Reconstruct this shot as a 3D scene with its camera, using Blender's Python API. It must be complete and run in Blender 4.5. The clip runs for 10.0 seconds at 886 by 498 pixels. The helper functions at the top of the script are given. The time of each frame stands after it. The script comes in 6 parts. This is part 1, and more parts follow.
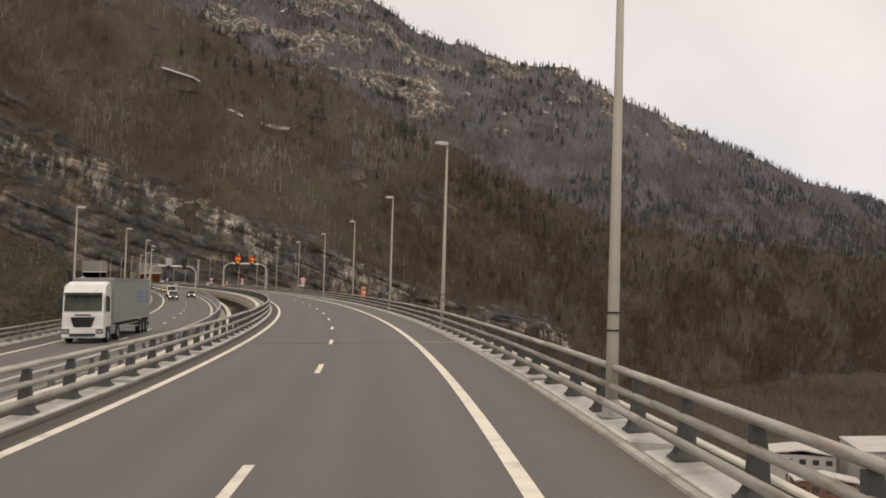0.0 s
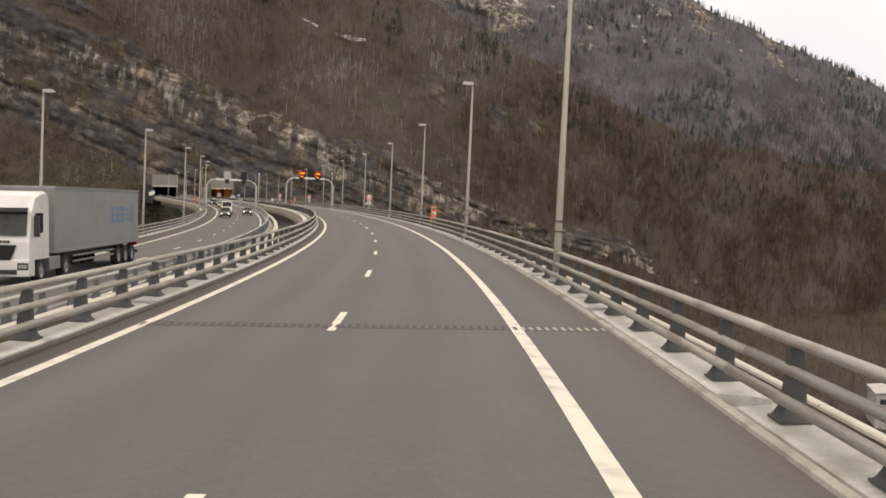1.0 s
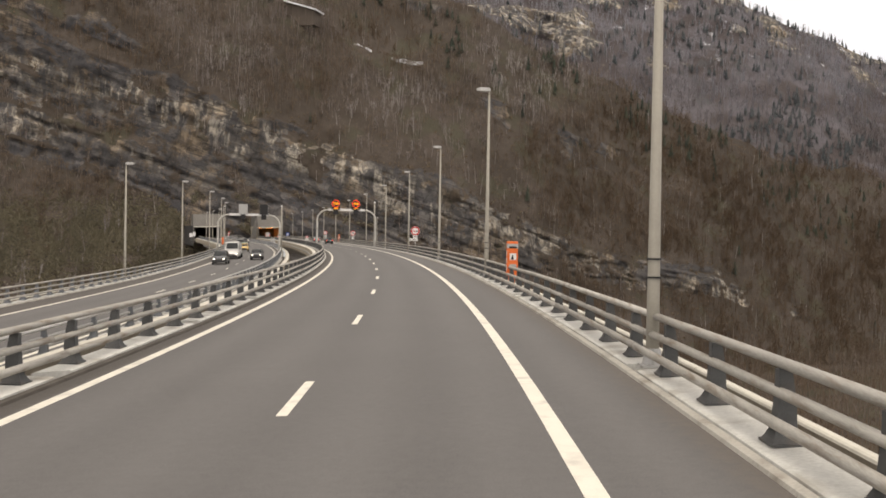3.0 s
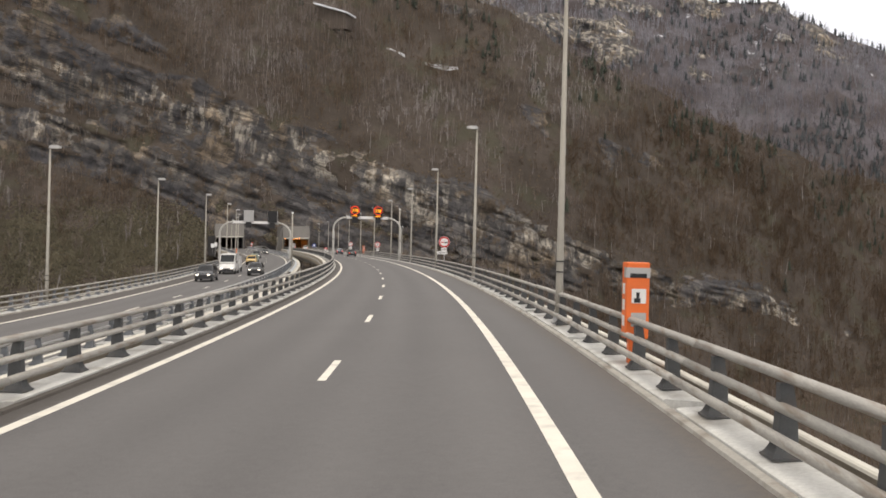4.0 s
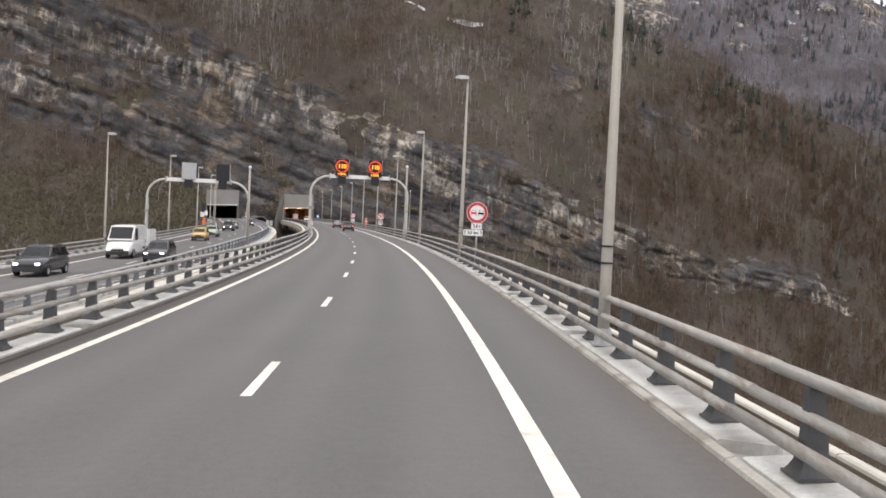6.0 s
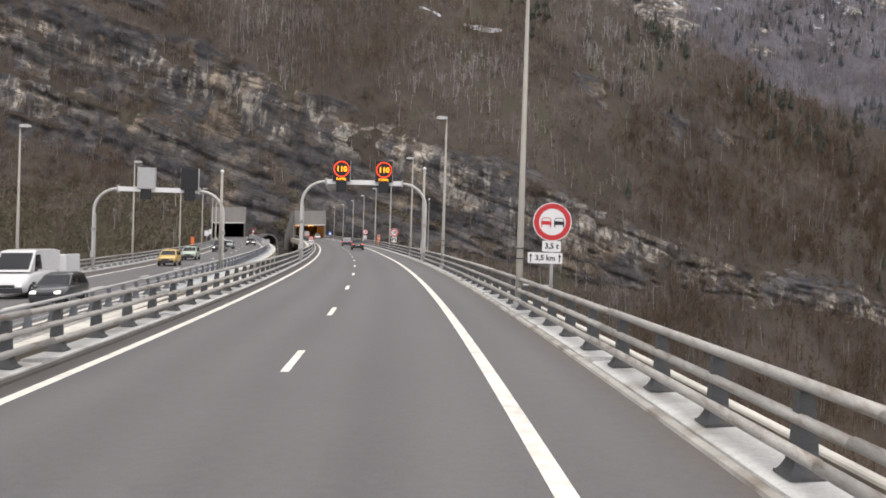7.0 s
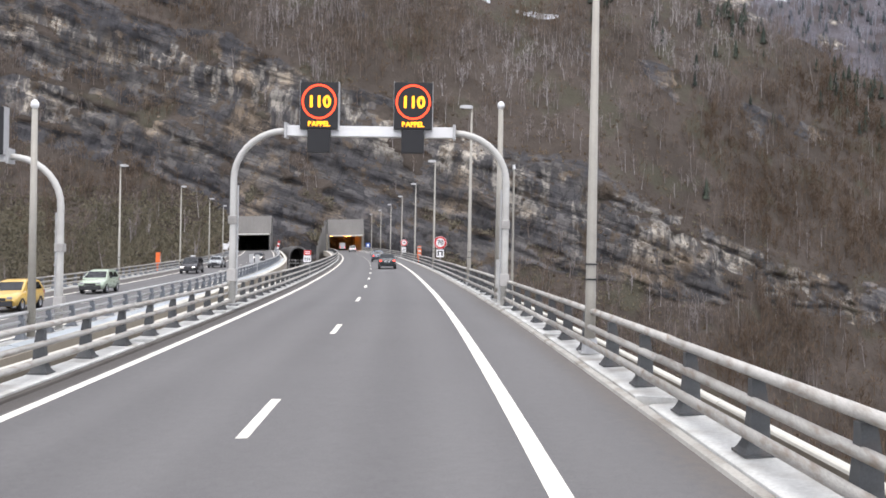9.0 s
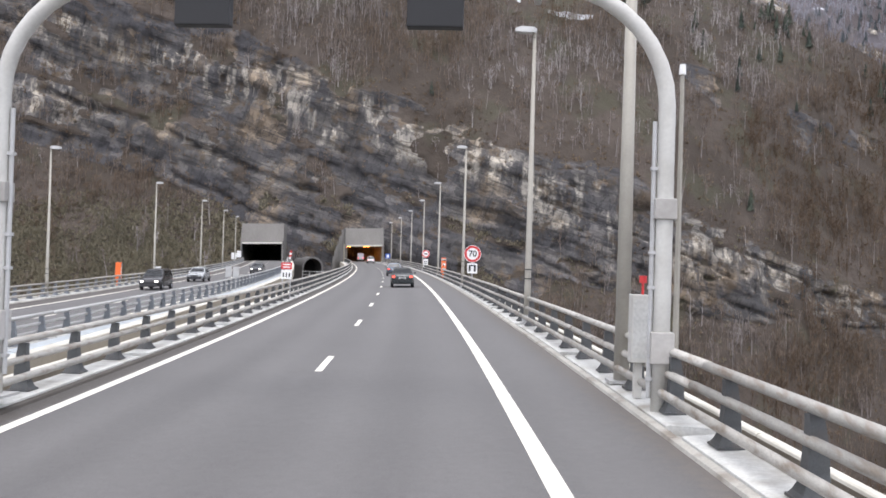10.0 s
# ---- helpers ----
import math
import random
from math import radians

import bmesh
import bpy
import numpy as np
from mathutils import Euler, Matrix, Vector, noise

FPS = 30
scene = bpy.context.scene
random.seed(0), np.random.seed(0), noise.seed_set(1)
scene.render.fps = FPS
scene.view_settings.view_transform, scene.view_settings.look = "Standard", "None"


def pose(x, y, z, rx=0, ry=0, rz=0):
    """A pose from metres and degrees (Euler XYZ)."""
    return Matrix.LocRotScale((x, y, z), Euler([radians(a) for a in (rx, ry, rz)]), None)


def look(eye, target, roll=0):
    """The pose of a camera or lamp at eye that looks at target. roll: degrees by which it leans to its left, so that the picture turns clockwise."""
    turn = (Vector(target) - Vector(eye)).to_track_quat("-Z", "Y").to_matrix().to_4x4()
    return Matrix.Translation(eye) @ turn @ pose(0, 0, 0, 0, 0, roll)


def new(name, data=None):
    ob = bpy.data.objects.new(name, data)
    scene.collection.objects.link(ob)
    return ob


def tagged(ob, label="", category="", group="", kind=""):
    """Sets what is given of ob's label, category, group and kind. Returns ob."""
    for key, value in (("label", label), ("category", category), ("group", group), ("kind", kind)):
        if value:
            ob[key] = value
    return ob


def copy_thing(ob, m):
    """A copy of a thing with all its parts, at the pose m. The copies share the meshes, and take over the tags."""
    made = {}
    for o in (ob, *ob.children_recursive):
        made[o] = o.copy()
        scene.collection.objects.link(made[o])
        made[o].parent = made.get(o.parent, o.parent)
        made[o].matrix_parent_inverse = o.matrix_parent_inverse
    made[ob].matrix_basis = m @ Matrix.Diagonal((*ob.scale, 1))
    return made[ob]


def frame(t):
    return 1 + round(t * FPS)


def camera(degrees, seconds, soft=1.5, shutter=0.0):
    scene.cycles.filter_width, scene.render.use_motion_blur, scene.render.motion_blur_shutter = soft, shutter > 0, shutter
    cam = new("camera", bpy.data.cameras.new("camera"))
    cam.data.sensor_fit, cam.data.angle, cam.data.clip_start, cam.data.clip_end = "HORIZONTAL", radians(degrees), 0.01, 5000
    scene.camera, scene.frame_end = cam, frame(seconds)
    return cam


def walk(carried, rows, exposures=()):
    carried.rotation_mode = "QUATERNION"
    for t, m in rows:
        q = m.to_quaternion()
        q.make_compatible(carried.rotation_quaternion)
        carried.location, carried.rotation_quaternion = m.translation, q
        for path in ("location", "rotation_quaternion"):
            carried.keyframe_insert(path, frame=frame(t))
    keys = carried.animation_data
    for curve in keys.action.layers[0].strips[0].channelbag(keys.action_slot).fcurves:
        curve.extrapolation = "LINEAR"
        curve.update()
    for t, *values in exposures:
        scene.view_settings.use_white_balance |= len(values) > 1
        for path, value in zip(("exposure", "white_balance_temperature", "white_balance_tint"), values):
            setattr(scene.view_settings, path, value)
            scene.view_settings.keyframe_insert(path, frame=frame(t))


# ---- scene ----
cam = camera(48.84, 10.0, soft=1.7, shutter=0.0)
PATH = [
    (0.0, pose(1.956, 0.511, 2.376, 92.348, -1.706, -1.446)),
    (0.5, pose(1.751, 11.430, 2.377, 89.273, -2.335, 1.387)),
    (1.0, pose(1.396, 22.375, 2.385, 87.481, -2.669, 3.124)),
    (1.5, pose(0.897, 33.422, 2.400, 88.294, -2.265, 4.152)),
    (2.0, pose(0.203, 44.469, 2.419, 89.433, -0.863, 5.494)),
    (3.5, pose(-3.219, 77.273, 2.489, 89.313, -1.334, 8.012)),
    (4.0, pose(-4.705, 88.180, 2.518, 90.041, -1.412, 9.063)),
    (4.5, pose(-6.364, 98.907, 2.548, 89.326, -1.941, 9.541)),
    (5.0, pose(-8.163, 109.566, 2.579, 88.301, -2.743, 9.964)),
    (5.5, pose(-10.102, 120.209, 2.611, 88.317, -2.831, 9.910)),
    (7.0, pose(-16.829, 151.997, 2.705, 89.347, -1.764, 11.159)),
    (7.5, pose(-19.264, 162.490, 2.736, 89.712, -1.918, 12.368)),
    (8.0, pose(-21.739, 172.966, 2.768, 89.515, -1.133, 12.794)),
    (8.5, pose(-24.348, 183.275, 2.797, 89.317, -1.663, 13.052)),
    (9.0, pose(-27.040, 193.516, 2.823, 89.883, -1.046, 13.973)),
    (9.5, pose(-29.831, 203.663, 2.846, 90.144, -0.750, 14.946)),
    (10.0, pose(-32.635, 213.517, 2.865, 90.541, -1.689, 15.351)),
]
# stops, kelvin, tint: the film starts dark and warm and ends bright and neutral
EXPOSURES = [(0.0, -0.13, 7900, 16), (1.0, 0.17, 7700, 15), (1.5, 0.36, 7600, 15), (2.0, 0.28, 7500, 14), (3.5, 0.30, 7600, 14), (4.5, 0.36, 6650, 13), (5.5, 0.52, 6650, 14),
             (7.5, 0.50, 6600, 15), (9.0, 0.90, 6250, 15), (10.0, 0.92, 6200, 15)]
walk(cam, PATH, EXPOSURES)

# ---- sky and light: low bright overcast ----
world = bpy.data.worlds.new("overcast_sky")
scene.world = world
world.use_nodes = True
wn, wl = world.node_tree.nodes, world.node_tree.links
wn.clear()
sky = wn.new("ShaderNodeTexSky")
sky.sky_type = "NISHITA"
sky.sun_disc = False
sky.sun_elevation = radians(38)
sky.sun_rotation = radians(200)
sky.air_density, sky.dust_density, sky.ozone_density = 1.0, 3.0, 1.0
# cloud deck: the blue of the clear sky is lost in an even grey-white layer with soft blotches
wtc = wn.new("ShaderNodeTexCoord")
wno = wn.new("ShaderNodeTexNoise")
wno.inputs["Scale"].default_value = 3.0
wno.inputs["Detail"].default_value = 5.0
wramp = wn.new("ShaderNodeValToRGB")
wramp.color_ramp.elements[0].position, wramp.color_ramp.elements[0].color = 0.30, (8.2, 8.5, 9.1, 1)
wramp.color_ramp.elements[1].position, wramp.color_ramp.elements[1].color = 0.70, (10.4, 10.5, 10.8, 1)
wmix = wn.new("ShaderNodeMix")
wmix.data_type = "RGBA"
wmix.inputs["Factor"].default_value = 0.9
wbg = wn.new("ShaderNodeBackground")
wbg.inputs["Strength"].default_value = 0.10
wout = wn.new("ShaderNodeOutputWorld")
wl.new(wtc.outputs["Generated"], wno.inputs["Vector"])
wl.new(wno.outputs["Fac"], wramp.inputs["Fac"])
wl.new(sky.outputs["Color"], wmix.inputs["A"])
wl.new(wramp.outputs["Color"], wmix.inputs["B"])
# an overcast sky is brightest overhead
wsep = wn.new("ShaderNodeSeparateXYZ")
wgrad = wn.new("ShaderNodeValToRGB")
wge = wgrad.color_ramp.elements
wge[0].position, wge[0].color = 0.0, (0.84, 0.91, 1.03, 1)
wge[1].position, wge[1].color = 1.0, (1.20, 1.17, 1.11, 1)
wge.new(0.40).color = (1.03, 1.03, 1.03, 1)
wdeck = wn.new("ShaderNodeMix")
wdeck.data_type, wdeck.blend_type = "RGBA", "MULTIPLY"
wdeck.inputs["Factor"].default_value = 1.0
wl.new(wtc.outputs["Generated"], wsep.inputs["Vector"])
wl.new(wsep.outputs["Z"], wgrad.inputs["Fac"])
wl.new(wmix.outputs["Result"], wdeck.inputs["A"])
wl.new(wgrad.outputs["Color"], wdeck.inputs["B"])
wl.new(wdeck.outputs["Result"], wbg.inputs["Color"])
wl.new(wbg.outputs["Background"], wout.inputs["Surface"])

sun_data = bpy.data.lights.new("sun", "SUN")
sun_data.energy, sun_data.angle, sun_data.color = 0.8, radians(25), (1.0, 0.96, 0.9)
sun = new("sun", sun_data)
sun.matrix_world = look((0, 0, 300), (-45, 125, 0))

# ---- materials ----
def material(name, color, rough=0.7, metal=0.0, vary=0.12, scale=3.0, fine=40.0, bump=0.15, dirt=None, dirt_amount=0.0,
             dirt_scale=1.5, per_object=0.0, stretch=(1, 1, 1), bump_distance=0.01):
    """A surface with colour variation at two scales, optional dirt patches, fine relief and a little difference from piece to piece."""
    m = bpy.data.materials.new(name)
    m.use_nodes = True
    n, l = m.node_tree.nodes, m.node_tree.links
    b = n["Principled BSDF"]
    b.inputs["Metallic"].default_value = metal
    tc = n.new("ShaderNodeTexCoord")
    mp = n.new("ShaderNodeMapping")
    mp.inputs["Scale"].default_value = stretch
    l.new(tc.outputs["Object"], mp.inputs["Vector"])
    big = n.new("ShaderNodeTexNoise")
    big.inputs["Scale"].default_value, big.inputs["Detail"].default_value = scale, 4
    small = n.new("ShaderNodeTexNoise")
    small.inputs["Scale"].default_value, small.inputs["Detail"].default_value = fine, 3
    for t in (big, small):
        l.new(mp.outputs["Vector"], t.inputs["Vector"])
    add = n.new("ShaderNodeMath")
    add.operation = "ADD"
    l.new(big.outputs["Fac"], add.inputs[0])
    l.new(small.outputs["Fac"], add.inputs[1])
    hi = n.new("ShaderNodeMapRange")
    hi.inputs["From Min"].default_value, hi.inputs["From Max"].default_value = 0.6, 1.4
    hi.inputs["To Min"].default_value, hi.inputs["To Max"].default_value = 1 - vary, 1 + vary
    l.new(add.outputs[0], hi.inputs["Value"])
    value = hi.outputs["Result"]
    if per_object:
        oi = n.new("ShaderNodeObjectInfo")
        om = n.new("ShaderNodeMapRange")
        om.inputs["To Min"].default_value, om.inputs["To Max"].default_value = 1 - per_object, 1 + per_object
        l.new(oi.outputs["Random"], om.inputs["Value"])
        mu = n.new("ShaderNodeMath")
        mu.operation = "MULTIPLY"
        l.new(value, mu.inputs[0])
        l.new(om.outputs["Result"], mu.inputs[1])
        value = mu.outputs[0]
    sc = n.new("ShaderNodeVectorMath")
    sc.operation = "SCALE"
    sc.inputs[0].default_value = color[:3]
    l.new(value, sc.inputs["Scale"])
    out = sc.outputs["Vector"]
    if dirt:
        dn = n.new("ShaderNodeTexNoise")
        dn.inputs["Scale"].default_value, dn.inputs["Detail"].default_value = dirt_scale, 6
        l.new(mp.outputs["Vector"], dn.inputs["Vector"])
        dr = n.new("ShaderNodeMapRange")
        dr.inputs["From Min"].default_value, dr.inputs["From Max"].default_value = 0.5, 0.72
        dr.inputs["To Max"].default_value = dirt_amount
        l.new(dn.outputs["Fac"], dr.inputs["Value"])
        mx = n.new("ShaderNodeMix")
        mx.data_type = "RGBA"
        l.new(dr.outputs["Result"], mx.inputs["Factor"])
        l.new(out, mx.inputs["A"])
        mx.inputs["B"].default_value = (*dirt, 1)
        out = mx.outputs["Result"]
    l.new(out, b.inputs["Base Color"])
    rr = n.new("ShaderNodeMapRange")
    rr.inputs["To Min"].default_value, rr.inputs["To Max"].default_value = max(0.02, rough - 0.1), min(1, rough + 0.1)
    l.new(small.outputs["Fac"], rr.inputs["Value"])
    l.new(rr.outputs["Result"], b.inputs["Roughness"])
    if bump:
        bp = n.new("ShaderNodeBump")
        bp.inputs["Strength"].default_value, bp.inputs["Distance"].default_value = bump, bump_distance
        l.new(small.outputs["Fac"], bp.inputs["Height"])
        l.new(bp.outputs["Normal"], b.inputs["Normal"])
    return m


def glowing(name, color, strength):
    m = bpy.data.materials.new(name)
    m.use_nodes = True
    b = m.node_tree.nodes["Principled BSDF"]
    b.inputs["Base Color"].default_value = (*[c * 0.5 for c in color], 1)
    b.inputs["Emission Color"].default_value = (*color, 1)
    b.inputs["Emission Strength"].default_value = strength
    return m


M = {
    "line": material("road_paint", (0.74, 0.71, 0.62), 0.6, vary=0.10, scale=1.5, fine=60, dirt=(0.25, 0.24, 0.23), dirt_amount=0.45, dirt_scale=2.5),
    "concrete": material("concrete", (0.40, 0.385, 0.36), 0.85, vary=0.15, scale=0.6, fine=15, dirt=(0.16, 0.15, 0.13), dirt_amount=0.6, dirt_scale=0.8),
    "plinth": material("pale_plinth_concrete", (0.53, 0.53, 0.50), 0.7, vary=0.22, scale=1.2, fine=20, dirt=(0.24, 0.215, 0.175), dirt_amount=0.8, dirt_scale=1.3, per_object=0.08),
    "rail": material("weathered_aluminium_rail", (0.40, 0.385, 0.35), 0.6, 0.3, vary=0.28, scale=1.2, fine=14, dirt=(0.20, 0.145, 0.095), dirt_amount=0.75, dirt_scale=2.0, per_object=0.16, stretch=(5, 0.45, 5)),
    "post": material("dull_cast_post", (0.085, 0.088, 0.088), 0.6, 0.3, vary=0.25, scale=5, fine=50, dirt=(0.12, 0.09, 0.07), dirt_amount=0.5, dirt_scale=4, per_object=0.15),
    "galvanised": material("galvanised_steel", (0.46, 0.46, 0.45), 0.55, 0.35, vary=0.12, scale=1.5, fine=25, dirt=(0.28, 0.26, 0.23), dirt_amount=0.4),
    "gantry_paint": material("cream_galvanised_steel", (0.52, 0.51, 0.47), 0.5, 0.1, vary=0.10, scale=0.8, fine=20, dirt=(0.34, 0.32, 0.28), dirt_amount=0.4),
    "lamp_paint": material("beige_grey_lamp_paint", (0.36, 0.34, 0.29), 0.55, 0.1, vary=0.10, scale=0.8, fine=20, dirt=(0.24, 0.22, 0.19), dirt_amount=0.4, per_object=0.06),
    "white": material("white_paint", (0.78, 0.78, 0.76), 0.45, vary=0.05, dirt=(0.45, 0.43, 0.4), dirt_amount=0.35),
    "red": material("sign_red", (0.55, 0.03, 0.03), 0.4, vary=0.06),
    "black": material("matt_black", (0.012, 0.012, 0.013), 0.6, vary=0.2),
    "orange": material("emergency_orange", (0.80, 0.16, 0.03), 0.5, vary=0.08, dirt=(0.4, 0.12, 0.05), dirt_amount=0.4),
    "amber_glow": glowing("amber_led", (1.0, 0.37, 0.006), 1.5),
    "red_glow": glowing("red_led", (1.0, 0.06, 0.012), 1.5),
}

# ---- the two carriageways: plan and level ----
S0, S1 = -80, 560
LEAD = 1.5  # the heading leads the offset normal a little


def turned(s):
    """The road's heading at s, in radians."""
    if s < 0:
        return 0.0018239 * s
    low = min(s, 250.0)
    return 0.0018239 * low - 3.8685e-06 * low ** 2 / 2 - 3.0969e-08 * low ** 3 / 6 + 2.8869e-10 * low ** 4 / 24 + 0.00042 * (s - low)


PLAN = np.zeros((S1 - S0 + 1, 3))
for _i in range(1, S1 + 1):
    _t = turned(_i - 0.5 + LEAD)
    PLAN[_i - S0, :2] = PLAN[_i - S0 - 1, :2] + np.array((-math.sin(_t), math.cos(_t)))
for _i in range(-1, S0 - 1, -1):
    _t = turned(_i + 0.5 + LEAD)
    PLAN[_i - S0, :2] = PLAN[_i - S0 + 1, :2] - np.array((-math.sin(_t), math.cos(_t)))
PLAN[:, 2] = [turned(_i) for _i in range(S0, S1 + 1)]
STATION = np.arange(S0, S1 + 1)
BANK = 0.0304


def level(s):
    s = np.asarray(s, float)
    low = np.clip(s, 0, 250)
    return 2.272e-05 * low ** 2 - 5.719e-08 * low ** 3 + np.maximum(s - 250, 0) * 0.0028


def way_at(s, off=0.0, z=0.0):
    """The place at s metres along the centre line of the near carriageway, off metres to its right, z above its surface."""
    x, y, th = (np.interp(s, STATION, PLAN[:, k]) for k in range(3))
    if off < -6.1:  # the other viaduct hangs lower in the bend
        z = z + float(np.interp(s, (-80, 60, 100, 150, 185, 220, 260, 300, 350, 400, 470), (-0.39, -0.48, -0.54, -0.50, -0.30, 0.0, 0.22, 0.38, 0.50, 0.75, 1.20)))
    return Vector((x + off * math.cos(th), y + off * math.sin(th), float(level(s)) + BANK * off + z))


def heading(s):
    return float(np.interp(s, STATION, PLAN[:, 2]))


def set_at(s, off=0.0, z=0.0, turn=0.0, upright=True):
    """A pose at that place, its y axis along the road; turn in degrees."""
    p = way_at(s, off, z)
    return Matrix.Translation(p) @ Matrix.Rotation(heading(s) + radians(turn), 4, "Z")


def far_side(s):
    """The centre line of the other carriageway, in metres right of ours: it draws away towards its tunnel."""
    return float(np.interp(s, (-80, 60, 100, 140, 180, 220, 260, 300, 350, 400, 460, 560), (-12.0, -13.2, -14.0, -14.4, -14.6, -14.7, -14.9, -15.8, -18.0, -20.9, -23.8, -27)))


_fs = np.array([far_side(s) for s in STATION])
_fs = np.convolve(np.pad(_fs, 25, mode="edge"), np.ones(51) / 51, mode="valid")
FAR_DROP = -0.7


def far_off(s):
    return float(np.interp(s, STATION, _fs))


# ---- mesh helpers ----
def mesh_object(name, bm, mat, parent=None, smooth=False):
    me = bpy.data.meshes.new(name)
    bm.normal_update()
    bm.to_mesh(me)
    bm.free()
    for mm in (mat if isinstance(mat, (list, tuple)) else [mat]):
        me.materials.append(mm)
    if smooth:
        me.polygons.foreach_set("use_smooth", [True] * len(me.polygons))
    ob = new(name, me)
    if parent is not None:
        ob.parent = parent
    return ob


def part(name, bm, mat, parent, label="", smooth=False):
    return tagged(mesh_object(name, bm, mat, parent, smooth), label=label)


def thing(name, label, category, group="", kind="", at=None):
    ob = new(name)
    ob.empty_display_size = 0.3
    if at is not None:
        ob.matrix_world = at
    return tagged(ob, label, category, group, kind)


def box(bm, x0, x1, y0, y1, z0, z1, m=None, bevel=0.0):
    r = bmesh.ops.create_cube(bm, size=1)
    bmesh.ops.transform(bm, verts=r["verts"], matrix=Matrix.Translation(((x0 + x1) / 2, (y0 + y1) / 2, (z0 + z1) / 2)) @ Matrix.Diagonal((x1 - x0, y1 - y0, z1 - z0, 1)))
    vs = r["verts"]
    if bevel:
        es = list({e for v in vs for e in v.link_edges})
        q = bmesh.ops.bevel(bm, geom=es, offset=bevel, segments=2, affect="EDGES", profile=0.6)
        vs = list({v for f in q["faces"] for v in f.verts} | {v for v in vs if v.is_valid})
    if m is not None:
        bmesh.ops.transform(bm, verts=[v for v in vs if v.is_valid], matrix=m)
    return vs


def tube(bm, pts, r, sides=8, cap=True, squash=1.0, ref=(0, 0, 1)):
    """A round bar along points; r may be a list."""
    pts = [Vector(p) for p in pts]
    rs = r if isinstance(r, (list, tuple)) else [r] * len(pts)
    rings = []
    for i, p in enumerate(pts):
        d = (pts[min(i + 1, len(pts) - 1)] - pts[max(i - 1, 0)]).normalized()
        a = d.cross(Vector(ref))
        if a.length < 0.05:
            a = Vector((1, 0, 0))
            a = (a - d * a.dot(d))
        a.normalize()
        b = a.cross(d)
        rings.append([bm.verts.new(p + (a * math.cos(2 * math.pi * k / sides) + b * math.sin(2 * math.pi * k / sides) * squash) * rs[i]) for k in range(sides)])
    for q, w in zip(rings, rings[1:]):
        for k in range(sides):
            bm.faces.new((q[k], q[(k + 1) % sides], w[(k + 1) % sides], w[k]))
    if cap:
        bm.faces.new(rings[0][::-1])
        bm.faces.new(rings[-1])


def sheet(points, closed=False):
    """A bmesh of a grid of points[row][col]."""
    bm = bmesh.new()
    vs = [[bm.verts.new(p) for p in row] for row in points]
    for a, b in zip(vs, vs[1:]):
        n = len(a)
        for k in range(n if closed else n - 1):
            bm.faces.new((a[k], b[k], b[(k + 1) % n], a[(k + 1) % n]))
    return bm


def run(profile, s_from, s_to, step, off=lambda s: 0.0, drop=0.0, closed=True, ends=True):
    """A profile of (offset, height) swept along the road."""
    n = max(1, round((s_to - s_from) / step))
    ss = [s_from + (s_to - s_from) * k / n for k in range(n + 1)]
    bm = sheet([[way_at(s, off(s) + o, drop + z) for o, z in profile] for s in ss], closed)
    if closed and ends:
        bm.verts.ensure_lookup_table()
        k = len(profile)
        bm.faces.new(bm.verts[:k])
        bm.faces.new([bm.verts[i] for i in range(len(bm.verts) - 1, len(bm.verts) - k - 1, -1)])
    bmesh.ops.recalc_face_normals(bm, faces=bm.faces) if closed else None
    return bm


# ---- decks ----
MOUTH, FAR_MOUTH = 492.0, 470.0


